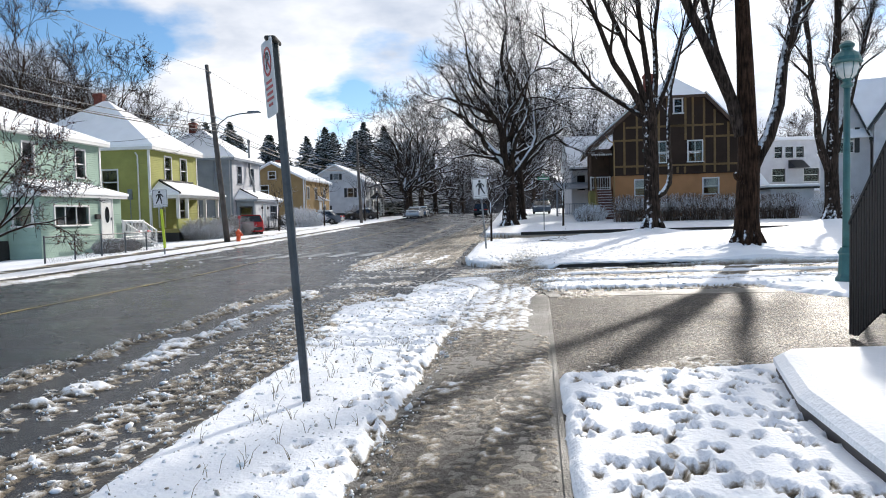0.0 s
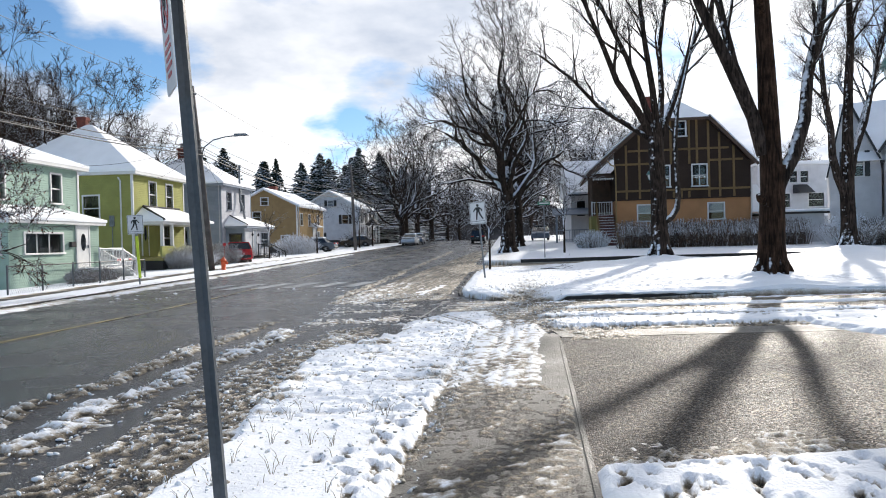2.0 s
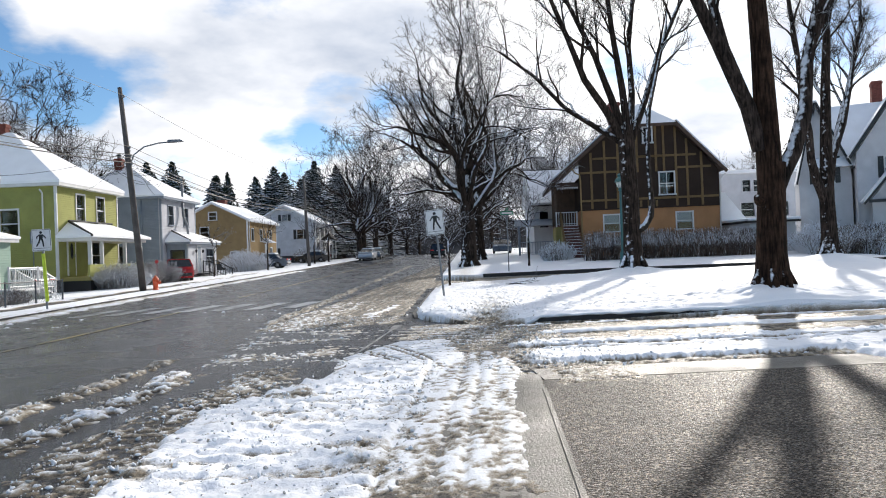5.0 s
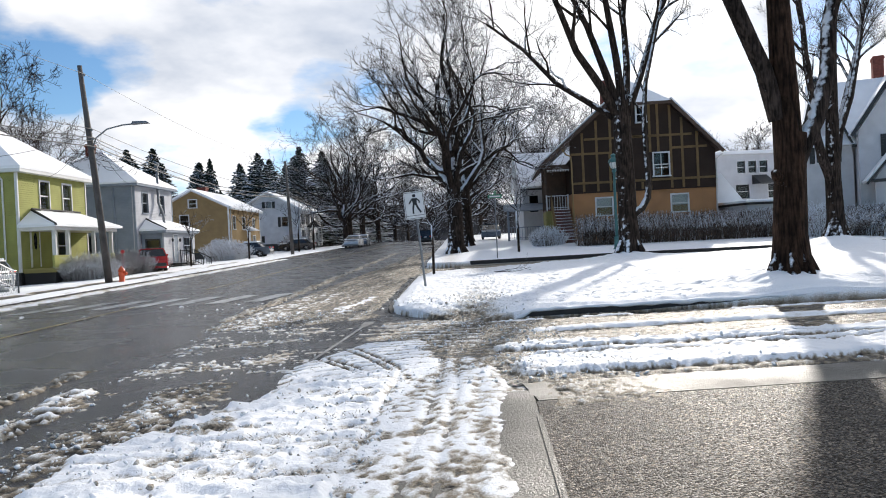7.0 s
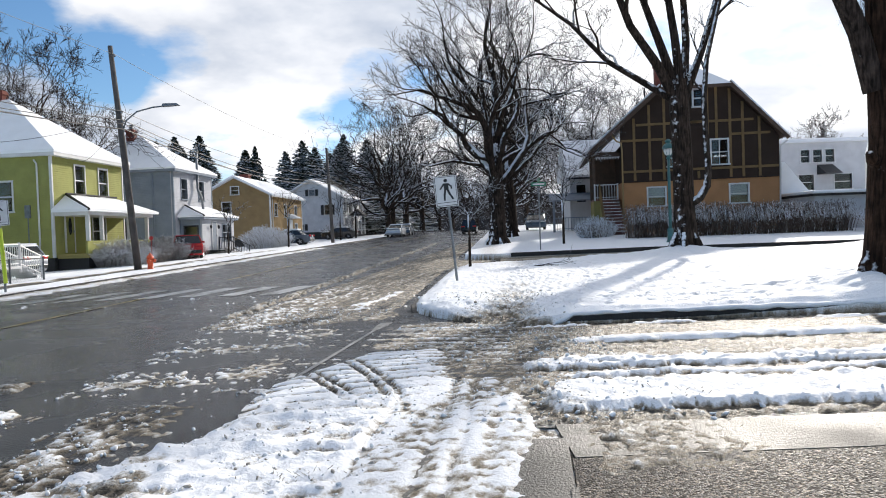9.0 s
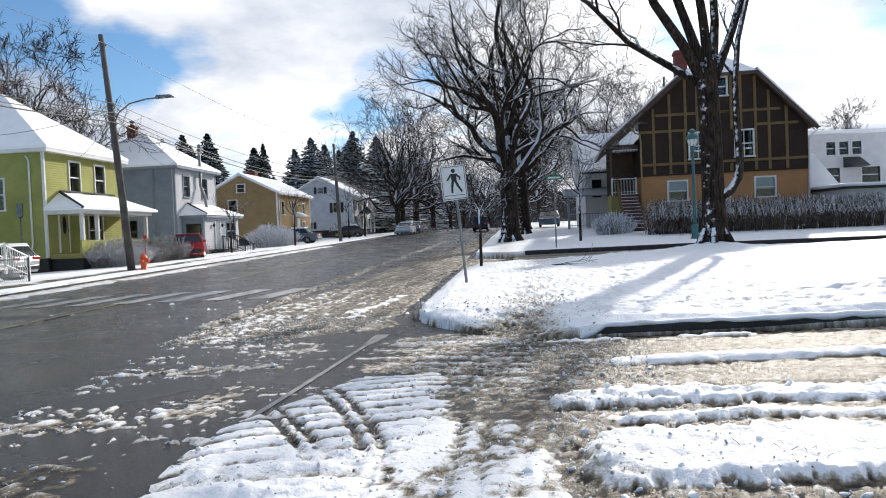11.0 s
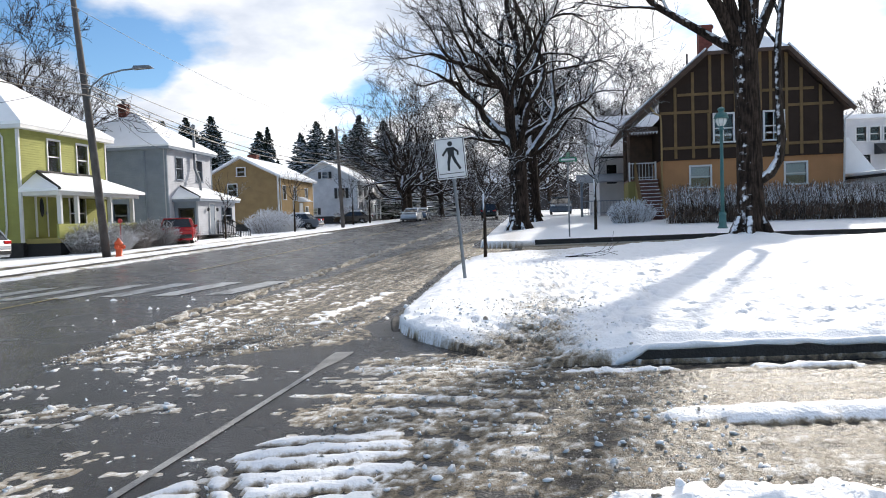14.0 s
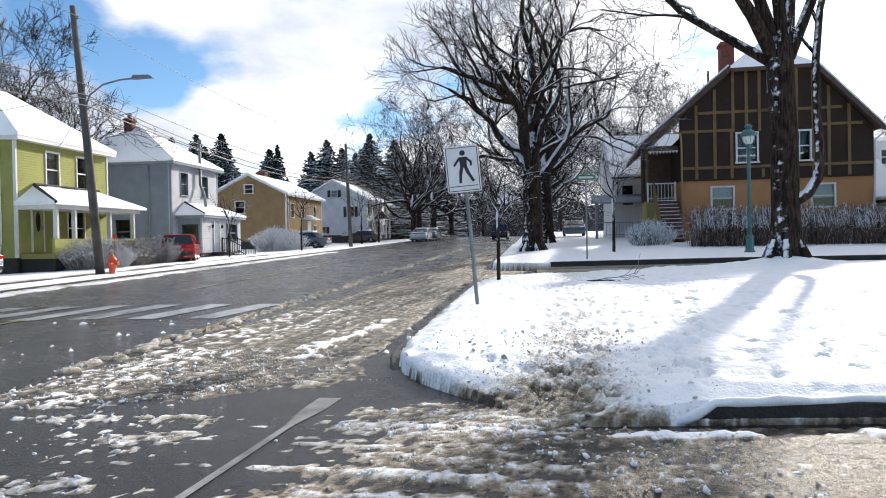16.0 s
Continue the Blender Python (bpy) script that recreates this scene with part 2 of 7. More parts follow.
def pebble_material():
    """Wet coarse chip surfacing: each chip its own tone, height and shine, with glints painted into the palest."""
    m = bpy.data.materials.new("wet_chip_asphalt")
    m.use_nodes = True
    nt = m.node_tree
    N, L = nt.nodes.new, nt.links.new
    b = nt.nodes["Principled BSDF"]
    geo, vo, big, ramp, mx, rr, bp = N("ShaderNodeNewGeometry"), N("ShaderNodeTexVoronoi"), N("ShaderNodeTexNoise"), N("ShaderNodeValToRGB"), N("ShaderNodeMix"), N("ShaderNodeMapRange"), N("ShaderNodeBump")
    L(geo.outputs["Position"], vo.inputs["Vector"]); L(geo.outputs["Position"], big.inputs["Vector"])
    vo.inputs["Scale"].default_value, vo.inputs["Randomness"].default_value = 70.0, 1.0
    big.inputs["Scale"].default_value, big.inputs["Detail"].default_value = 1.3, 6
    sep = N("ShaderNodeSeparateColor")
    L(vo.outputs["Color"], sep.inputs[0])
    L(sep.outputs[0], ramp.inputs[0])
    ramp.color_ramp.elements[0].position, ramp.color_ramp.elements[0].color = 0.15, (0.011, 0.009, 0.007, 1)
    # top of the ramp: sun sparkle painted as pale chip colour
    ramp.color_ramp.elements[1].position, ramp.color_ramp.elements[1].color = 1.0, (0.34, 0.29, 0.23, 1)
    e = ramp.color_ramp.elements.new(0.75); e.color = (0.05, 0.040, 0.030, 1)
    st = N("ShaderNodeMapRange")
    st.inputs[1].default_value, st.inputs[2].default_value, st.inputs[3].default_value, st.inputs[4].default_value = 0.35, 0.65, 0.55, 1.25
    L(big.outputs[0], st.inputs[0])
    hs = N("ShaderNodeHueSaturation")
    L(ramp.outputs[0], hs.inputs["Color"]); L(st.outputs[0], hs.inputs["Value"]); L(hs.outputs[0], b.inputs["Base Color"])
    rr.inputs[3].default_value, rr.inputs[4].default_value = 0.30, 0.95
    L(sep.outputs[1], rr.inputs[0]); L(rr.outputs[0], b.inputs["Roughness"])
    bp.inputs["Strength"].default_value, bp.inputs["Distance"].default_value, bp.invert = 1.0, 0.012, True
    L(vo.outputs["Distance"], bp.inputs["Height"]); L(bp.outputs[0], b.inputs["Normal"])
    b.inputs["Specular IOR Level"].default_value = 0.28
    return m


def glass_material(name="window_glass"):
    m = bpy.data.materials.new(name)
    m.use_nodes = True
    b = m.node_tree.nodes["Principled BSDF"]
    b.inputs["Base Color"].default_value = (0.58, 0.62, 0.66, 1)
    b.inputs["Roughness"].default_value, b.inputs["Transmission Weight"].default_value, b.inputs["IOR"].default_value = 0.03, 1.0, 1.45
    return m


M = {
    "snow": mat("snow", (0.90, 0.92, 0.95), 0.65, var=0.03, scale=1.1, bump=0.4, bscale=22),
    "cover": slush_material(),
    "asphalt": wet_material("wet_asphalt", (0.013, 0.0145, 0.018), (0.030, 0.032, 0.037), 0.9, 0.16, 0.34, 0.5),
    "apron": pebble_material(),
    "concrete": wet_material("wet_concrete", (0.085, 0.08, 0.07), (0.19, 0.18, 0.16), 1.2, 0.38, 0.65, 0.6),
    # paler than the path concrete: reflected sky is painted into the colour
    "gutter": wet_material("gutter_concrete_sky_sheen", (0.13, 0.13, 0.13), (0.34, 0.34, 0.34), 4.0, 0.3, 0.55, 0.5),
    "kerb": mat("kerb_stone", (0.032, 0.030, 0.029), 0.6, var=0.2, scale=4, bump=0.5, bscale=30),
    "paint_white": worn_paint("road_paint_white", (0.55, 0.56, 0.56)),
    "paint_yellow": worn_paint("road_paint_yellow", (0.40, 0.29, 0.07)),
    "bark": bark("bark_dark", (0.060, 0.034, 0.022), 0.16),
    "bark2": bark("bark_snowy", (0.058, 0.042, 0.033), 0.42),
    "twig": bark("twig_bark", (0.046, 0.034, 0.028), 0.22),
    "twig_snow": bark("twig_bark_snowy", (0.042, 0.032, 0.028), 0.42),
    "spruce": bark("spruce_needles", (0.022, 0.036, 0.024), 0.25, way=(-0.2, -0.2, 0.95)),
    "hedge": bark("hedge_twigs", (0.24, 0.18, 0.145), 0.48),
    "frosted": bark("frosted_twigs", (0.34, 0.30, 0.275), 1.45),
    "leafdry": mat("dry_leaves", (0.16, 0.06, 0.035), 0.8, var=0.2),
    "grass": mat("dead_grass", (0.20, 0.15, 0.07), 0.9, var=0.25),
    "wood_pole": mat("weathered_pole_wood", (0.115, 0.105, 0.10), 0.85, var=0.2, scale=2, bump=0.4, bscale=18),
    "galv": mat("galvanised_steel", (0.24, 0.26, 0.28), 0.55, metal=0.6, var=0.12, scale=6),
    "greypost": mat("grey_painted_post", (0.085, 0.10, 0.115), 0.5, var=0.18, scale=5),
    "teal": mat("teal_cast_iron", (0.05, 0.17, 0.17), 0.45, var=0.12, scale=5),
    "frost": mat("frosted_glass", (0.75, 0.77, 0.74), 0.25, var=0.04),
    "white": mat("white_paint", (0.68, 0.68, 0.68), 0.5, var=0.05, scale=2),
    "signwhite": mat("sign_white", (0.72, 0.73, 0.74), 0.4, var=0.05, scale=8),
    "black": mat("black_paint", (0.015, 0.015, 0.017), 0.4, var=0.1),
    "red": mat("sign_red", (0.5, 0.03, 0.03), 0.4, var=0.08),
    "lime": mat("fluorescent_yellow_sleeve", (0.62, 0.78, 0.05), 0.5, var=0.08),
    "orange": mat("hydrant_orange", (0.75, 0.11, 0.03), 0.45, var=0.1),
    "green": mat("street_sign_green", (0.02, 0.20, 0.11), 0.4, var=0.06),
    "yellow": siding("yellow_green_clapboard", (0.35, 0.355, 0.12)),
    "mint": siding("mint_clapboard", (0.33, 0.45, 0.38)),
    "greyblue": siding("grey_blue_clapboard", (0.27, 0.31, 0.365)),
    "tan": siding("ochre_clapboard", (0.37, 0.255, 0.125)),
    "whitewall": siding("white_clapboard", (0.72, 0.73, 0.75)),
    "bark3": bark("bark_snow_plastered", (0.07, 0.055, 0.045), 0.60),
    "bark4": bark("bark_snow_streaked", (0.062, 0.046, 0.038), 0.16, way=(-0.75, -0.45, 0.5)),
    "palewall": siding("pale_white_clapboard", (0.52, 0.53, 0.57)),
    "stucco": mat("white_stucco", (0.64, 0.64, 0.655), 0.85, var=0.06, scale=1.5, bump=0.35, bscale=30),
    "ochre": mat("orange_ochre_stucco", (0.44, 0.22, 0.095), 0.85, var=0.07, scale=1.2, bump=0.3, bscale=28),
    "shingle": siding("dark_brown_shingle", (0.050, 0.034, 0.026), 0.18),
    "timber": mat("mustard_brown_timber", (0.19, 0.115, 0.042), 0.7, var=0.12, scale=3),
    "olive": siding("olive_panel", (0.30, 0.26, 0.10)),
    "brick": mat("red_chimney_brick", (0.24, 0.07, 0.05), 0.85, var=0.2, scale=6, bump=0.5, bscale=20),
    "dark": mat("dark_shingle_edge", (0.04, 0.037, 0.036), 0.8, var=0.15),
    "roofbrown": mat("brown_eave_boards", (0.10, 0.06, 0.04), 0.75, var=0.15),
    "glass": glass_material(),
    # near-black colour stands in for the darkness of unlit rooms behind the panes
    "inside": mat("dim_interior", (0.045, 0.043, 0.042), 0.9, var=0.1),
    "blind": mat("white_blind", (0.75, 0.75, 0.73), 0.7, var=0.04),
    "door_w": mat("white_door", (0.75, 0.75, 0.74), 0.4, var=0.04),
    "treads": mat("red_brown_stair", (0.20, 0.09, 0.07), 0.7, var=0.15),
    "carblack": mat("black_car_paint", (0.012, 0.012, 0.013), 0.18, var=0.1, spec=0.7),
    "carred": mat("red_car_paint", (0.42, 0.015, 0.02), 0.22, var=0.08),
    "cargrey": mat("grey_blue_car_paint", (0.13, 0.16, 0.20), 0.22, metal=0.3, var=0.08),
    "carwhite": mat("silver_car_paint", (0.55, 0.57, 0.60), 0.25, metal=0.2, var=0.06),
    "carglass": mat("tinted_car_glass", (0.02, 0.023, 0.026), 0.05, var=0.02, spec=0.8),
    "rubber": mat("tyre_rubber", (0.02, 0.02, 0.02), 0.8, var=0.2),
    "alloy": mat("alloy_rim", (0.5, 0.5, 0.5), 0.3, metal=0.8, var=0.08),
    "tail": mat("red_tail_lamp", (0.45, 0.01, 0.01), 0.15, var=0.05),
    "headl": mat("clear_head_lamp", (0.7, 0.72, 0.75), 0.1, var=0.03),
    "plate": mat("number_plate", (0.6, 0.6, 0.62), 0.4, var=0.05),
    "wire": mat("black_cable", (0.02, 0.02, 0.022), 0.6, var=0.05),
    "ribmetal": mat("dark_brown_ribbed_metal", (0.045, 0.036, 0.034), 0.5, var=0.12),
    "hill": mat("far_bare_woods", (0.10, 0.085, 0.08), 0.95, var=0.3, scale=0.15, bscale=1.2),
}

# ---- mesh helpers ----


class Geo:
    """Gathers vertices and faces for one mesh."""

    def __init__(self):
        self.v, self.f = [], []

    def add(self, vs, fs):
        k = len(self.v)
        self.v.extend(tuple(p) for p in vs)
        self.f.extend(tuple(i + k for i in f) for f in fs)
        return self

    def box(self, x0, x1, y0, y1, z0, z1):
        return self.add([(x0, y0, z0), (x1, y0, z0), (x1, y1, z0), (x0, y1, z0), (x0, y0, z1), (x1, y0, z1), (x1, y1, z1), (x0, y1, z1)],
                        [(0, 3, 2, 1), (4, 5, 6, 7), (0, 1, 5, 4), (1, 2, 6, 5), (2, 3, 7, 6), (3, 0, 4, 7)])

    def soft_box(self, x0, x1, y0, y1, z0, z1, b=0.02):
        """A box with chamfered edges."""
        bm = bmesh.new()
        bmesh.ops.create_cube(bm, size=1.0)
        for v in bm.verts:
            v.co = Vector((x0 + (v.co.x + 0.5) * (x1 - x0), y0 + (v.co.y + 0.5) * (y1 - y0), z0 + (v.co.z + 0.5) * (z1 - z0)))
        bmesh.ops.bevel(bm, geom=bm.edges[:], offset=b, segments=2, affect="EDGES", profile=0.5)
        bm.verts.index_update()
        self.add([v.co[:] for v in bm.verts], [[v.index for v in f.verts] for f in bm.faces])
        bm.free()
        return self

    def tube(self, pts, radii, n=6, cap=True):
        """A tapering tube along pts."""
        k = len(self.v)
        pts = [Vector(p) for p in pts]
        ref = Vector((0.31, 0.87, 0.39))
        for i, p in enumerate(pts):
            d = (pts[min(i + 1, len(pts) - 1)] - pts[max(i - 1, 0)])
            d = d.normalized() if d.length > 1e-9 else Vector((0, 0, 1))
            a = d.cross(ref)
            a = a.normalized() if a.length > 1e-4 else d.orthogonal().normalized()
            b = d.cross(a)
            for j in range(n):
                c, s = math.cos(2 * math.pi * j / n), math.sin(2 * math.pi * j / n)
                self.v.append(tuple(p + (a * c + b * s) * radii[i]))
        for i in range(len(pts) - 1):
            for j in range(n):
                q = (j + 1) % n
                self.f.append((k + i * n + j, k + i * n + q, k + (i + 1) * n + q, k + (i + 1) * n + j))
        if cap:
            self.f.append(tuple(k + j for j in range(n))[::-1])
            self.f.append(tuple(k + (len(pts) - 1) * n + j for j in range(n)))
        return self

    def lathe(self, prof, n=16, at=(0, 0, 0)):
        """A turned shape: prof is (radius, height) from the bottom up."""
        k = len(self.v)
        for r, z in prof:
            for j in range(n):
                a = 2 * math.pi * j / n
                self.v.append((at[0] + r * math.cos(a), at[1] + r * math.sin(a), at[2] + z))
        for i in range(len(prof) - 1):
            for j in range(n):
                q = (j + 1) % n
                self.f.append((k + i * n + j, k + i * n + q, k + (i + 1) * n + q, k + (i + 1) * n + j))
        self.f.append(tuple(k + j for j in range(n))[::-1])
        self.f.append(tuple(k + (len(prof) - 1) * n + j for j in range(n)))
        return self

    def prism(self, poly, axis, a, b):
        """poly (2D) extruded along an axis from a to b."""
        def put(p, t):
            return {"x": (t, p[0], p[1]), "y": (p[0], t, p[1]), "z": (p[0], p[1], t)}[axis]
        n = len(poly)
        return self.add([put(p, a) for p in poly] + [put(p, b) for p in poly],
                        [tuple(range(n))[::-1], tuple(range(n, 2 * n))] + [(i, (i + 1) % n, n + (i + 1) % n, n + i) for i in range(n)])

    def panel(self, u0, u1, z0, z1, y0, y1, holes=()):
        """A wall in the xz plane between y0 and y1 with rectangular openings (u0, u1, z0, z1)."""
        us = sorted({u0, u1, *[h[0] for h in holes], *[h[1] for h in holes]})
        zs = sorted({z0, z1, *[h[2] for h in holes], *[h[3] for h in holes]})
        for a, b in zip(us, us[1:]):
            run = None
            for c, d in zip(zs, zs[1:]):
                mid = ((a + b) / 2, (c + d) / 2)
                solid = not any(h[0] < mid[0] < h[1] and h[2] < mid[1] < h[3] for h in holes)
                if solid:
                    run = (run[0], d) if run else (c, d)
                if (not solid or d == zs[-1]) and run:
                    self.box(a, b, y0, y1, run[0], run[1])
                    run = None
        return self


def mesh_of(name, g, material):
    me = bpy.data.meshes.new(name)
    me.from_pydata(g.v, [], g.f)
    me.materials.append(material)
    bm = bmesh.new()
    bm.from_mesh(me)
    if "wall" in name:
        bmesh.ops.remove_doubles(bm, verts=bm.verts[:], dist=0.0005)
    bmesh.ops.recalc_face_normals(bm, faces=bm.faces[:])
    bm.to_mesh(me)
    bm.free()
    return me


def part(name, g, material, parent=None, label="", smooth=False):
    ob = new(name, mesh_of(name, g, material))
    if smooth:
        ob.data.shade_smooth()
    ob.parent = parent
    if label:
        ob["label"] = label
    return ob


def thing(name, at, turn, label, category, group="", kind=""):
    ob = new(name)
    ob.matrix_basis = pose(*at, 0, 0, turn)
    return tagged(ob, label, category, group, kind)


# ---- the lie of the land ----


def soft(v):
    return np.log1p(np.exp(np.clip(v / 2.0, -50, 50))) * 2.0


def clamp01(v):
    return np.clip(v, 0.0, 1.0)


def ease(a, b, v):
    t = np.clip((v - a) / (b - a), 0.0, 1.0)
    return t * t * (3 - 2 * t)


def road_z(y):
    return -0.09 + 0.018 * soft(y - 22.0) - 0.006 * soft(y - 170.0)


def kerb_r(y):
    return -2.45 + 0.1 * y


def kerb_l(y):
    return -14.1 + 0.1 * y


def island_edge(y):
    """The lawn's edge along the street, rounded at the corner of the side lane."""
    return kerb_r(y) + 0.95 + 1.95 * np.clip(1 - (y - 19.62) / 3.0, 0, 1) ** 2 + 1.6 * np.clip(1 - (35.2 - np.minimum(y, 35.2)) / 1.6, 0, 1) ** 2 * (y < 36) + 1.6 * np.clip(1 - (y - 38.4) / 1.6, 0, 1) ** 2 * (y > 36)


LANE_Y0, LANE_Y1, FAR_Y0, FAR_Y1 = 16.3, 19.62, 35.2, 38.4


def rise(x, y):
    return 0.11 * clamp01((x - 2.5) / 8.0) * clamp01((y - 19.6) / 14.0)


def land(x, y):
    """Height of the bare land: carriageways, verges and lawns, without snow."""
    x, y = np.asarray(x, float), np.asarray(y, float)
    z = road_z(y)
    right = x > island_edge(y)
    lawn = right & (y > LANE_Y1)
    far_lane = lawn & (y > FAR_Y0) & (y < FAR_Y1)
    beyond = lawn & (y >= FAR_Y1)
    dropped = np.exp(-((x - 2.0) / 0.62) ** 2) * (1 - ease(19.7, 21.8, y))
    z = z + np.where(lawn & ~far_lane & ~beyond, 0.14 * (1 - dropped) + rise(x, y), 0.0)
    z = z + np.where(far_lane, 0.02 + 0.5 * rise(x, y), 0.0)
    z = z + np.where(beyond, 0.16 + 0.5 * rise(x, y) + 0.32 * clamp01((y - FAR_Y1) / 9.0) * clamp01((x - 3.0) / 7.0), 0.0)
    left = x < kerb_l(y)
    z = z + np.where(left, 0.02 - 0.05 * clamp01((kerb_l(y) - x) / 2) - 0.03 * np.clip(kerb_l(y) - x - 2.0, 0, 8), 0.0)
    return z


def lz(x, y):
    return float(land(x, y))


def value_noise(x, y, seed=0):
    xi, yi = np.floor(x).astype(np.int64), np.floor(y).astype(np.int64)
    fx, fy = x - xi, y - yi
    fx, fy = fx * fx * (3 - 2 * fx), fy * fy * (3 - 2 * fy)

    def h(a, b):
        n = (a * 374761393 + b * 668265263 + seed * 982451653) & 0xFFFFFFFF
        n = ((n ^ (n >> 13)) * 1274126177) & 0xFFFFFFFF
        return ((n ^ (n >> 16)) & 0xFFFF) / 65535.0
    return (h(xi, yi) * (1 - fx) + h(xi + 1, yi) * fx) * (1 - fy) + (h(xi, yi + 1) * (1 - fx) + h(xi + 1, yi + 1) * fx) * fy


def fbm(x, y, scale, seed=0, octaves=4):
    out, amp, tot = 0.0, 1.0, 0.0
    for o in range(octaves):
        out = out + amp * value_noise(x * scale * 2 ** o + 17.3 * o, y * scale * 2 ** o - 9.1 * o, seed + o)
        tot += amp
        amp *= 0.5
    return out / tot - 0.5


def grid_mesh(name, xs, ys, zf, material, dirt=None):
    X, Y = np.meshgrid(xs, ys)
    Z = zf(X, Y)
    nx, ny = len(xs), len(ys)
    me = bpy.data.meshes.new(name)
    co = np.stack([X, Y, Z], -1).reshape(-1, 3)
    i = np.arange((ny - 1) * (nx - 1))
    a = (i // (nx - 1)) * nx + i % (nx - 1)
    quads = np.stack([a, a + 1, a + nx + 1, a + nx], -1)
    me.vertices.add(len(co))
    me.vertices.foreach_set("co", co.ravel())
    me.loops.add(quads.size)
    me.loops.foreach_set("vertex_index", quads.ravel().astype(np.int32))
    me.polygons.add(len(quads))
    me.polygons.foreach_set("loop_start", (np.arange(len(quads)) * 4).astype(np.int32))
    me.update(calc_edges=True)
    if dirt is not None:
        at = me.attributes.new("dirt", "FLOAT", "POINT")
        at.data.foreach_set("value", dirt(X, Y).ravel().astype(np.float32))
    me.materials.append(material)
    me.shade_smooth()
    return new(name, me)


# the ground, one sheet to the horizon, dropped under the paved strips
def ground_z(X, Y):
    return land(X, Y) - 0.12 + np.where((Y > 46) & ((X < kerb_l(Y)) | (X > kerb_r(Y) + 1.0)), 0.17, 0.0) - np.where((Y < 60) & (X > -20) & (X < 24), 0.1, 0.0) * (Y < 44) \
        + 0.02 * np.clip(np.hypot(X, Y) - 300, 0, 3000) * 0.4


g_x = np.concatenate([np.linspace(-3000, -80, 14), np.linspace(-70, -24, 14), np.linspace(-22, 24, 93), np.linspace(28, 80, 14), np.linspace(100, 3000, 14)])
g_y = np.concatenate([np.linspace(-2500, -60, 10), np.linspace(-50, 16, 34), np.linspace(17, 50, 67), np.linspace(52, 200, 75), np.linspace(230, 3000, 16)])
tagged(grid_mesh("ground", g_x, g_y, ground_z, M["snow"]), "snow-covered ground of yards and open land", "ground", kind="structure")


def strip(name, left, right, y0, y1, step, dz, material, label, category, n=5):
    """Paving between two edge lines along y."""
    g = Geo()
    ys = np.arange(y0, y1 + 1e-6, step)
    for y in ys:
        for k in range(n):
            x = left(y) + (right(y) - left(y)) * k / (n - 1)
            crown = 0.05 * (1 - abs(2 * k / (n - 1) - 1)) if name == "road" else 0.0
            g.v.append((x, y, float(road_z(y)) + dz + crown))
    for i in range(len(ys) - 1):
        for k in range(n - 1):
            a = i * n + k
            g.f.append((a, a + 1, a + n + 1, a + n))
    return tagged(part(name, g, material, smooth=True), label, category, kind="structure")


strip("road", kerb_l, lambda y: kerb_r(y) + 0.9, -60, 420, 2.0, 0.0, M["asphalt"], "wet dark asphalt street running up the hill", "road", 9)


def side_lane(name, x0, x1, y0, y1, dz, material, label, category):
    return tagged(grid_mesh(name, np.linspace(x0, x1, 60), np.linspace(y0, y1, 12), lambda X, Y: np.where(Y > FAR_Y0 - 1, land(X, np.clip(Y, FAR_Y0 + 0.05, FAR_Y1 - 0.05)), road_z(Y)) + dz, material), label, category, kind="structure")


side_lane("side_lane", -1.6, 70, 13.9, 22.5, 0.006, M["asphalt"], "slushy wet lane of the side street", "road")
side_lane("far_lane", 0.6, 70, FAR_Y0, FAR_Y1, 0.006, M["asphalt"], "far lane of the divided side street", "road")


def walk_l(y):
    return -1.1 + 0.125 * y


def walk_r(y):
    return 0.15 + 0.14 * y


strip("pavement", walk_l, walk_r, -20, 14.2, 1.2, 0.014, M["concrete"], "wet concrete footpath smeared with slush", "pavement", 4)


def apron_surface():
    g = Geo()
    xs = np.linspace(0, 1, 12)
    ys = np.linspace(-20, 13.15, 24)
    for y in ys:
        for k in xs:
            g.v.append((walk_r(y) + 0.01 + (26 - walk_r(y)) * k, y, float(road_z(y)) + 0.010))
    n = len(xs)
    for i in range(len(ys) - 1):
        for k in range(n - 1):
            a = i * n + k
            g.f.append((a, a + 1, a + n + 1, a + n))
    tagged(part("parking_apron", g, M["apron"]), "wet coarse asphalt driveway apron glinting in the sun", "driveway", kind="structure")
    g = Geo().box(walk_r(13.4), 26, 13.16, 13.95, -0.2, float(road_z(13.4)) + 0.014)
    tagged(part("crossing_walk", g, M["concrete"]), "strip of wet concrete path beside the side street", "pavement", kind="structure")
    g = Geo()
    ys = np.arange(-6, 13.2, 0.6)
    for a, b in zip(ys, ys[1:]):
        g.add([(walk_r(a) - 0.03, a, -0.2), (walk_r(a) + 0.015, a, -0.2), (walk_r(a) + 0.015, a, -0.066), (walk_r(a) - 0.03, a, -0.066),
               (walk_r(b) - 0.03, b, -0.2), (walk_r(b) + 0.015, b, -0.2), (walk_r(b) + 0.015, b, -0.066), (walk_r(b) - 0.03, b, -0.066)],
              [(0, 1, 2, 3), (7, 6, 5, 4), (3, 2, 6, 7), (0, 3, 7, 4), (1, 5, 6, 2)])
    tagged(part("path_edging", g, M["concrete"]), "pale concrete edging between path and driveway", "edging", kind="structure")


apron_surface()

# ---- snow and slush lying on the ground ----
rng = random.Random(7)


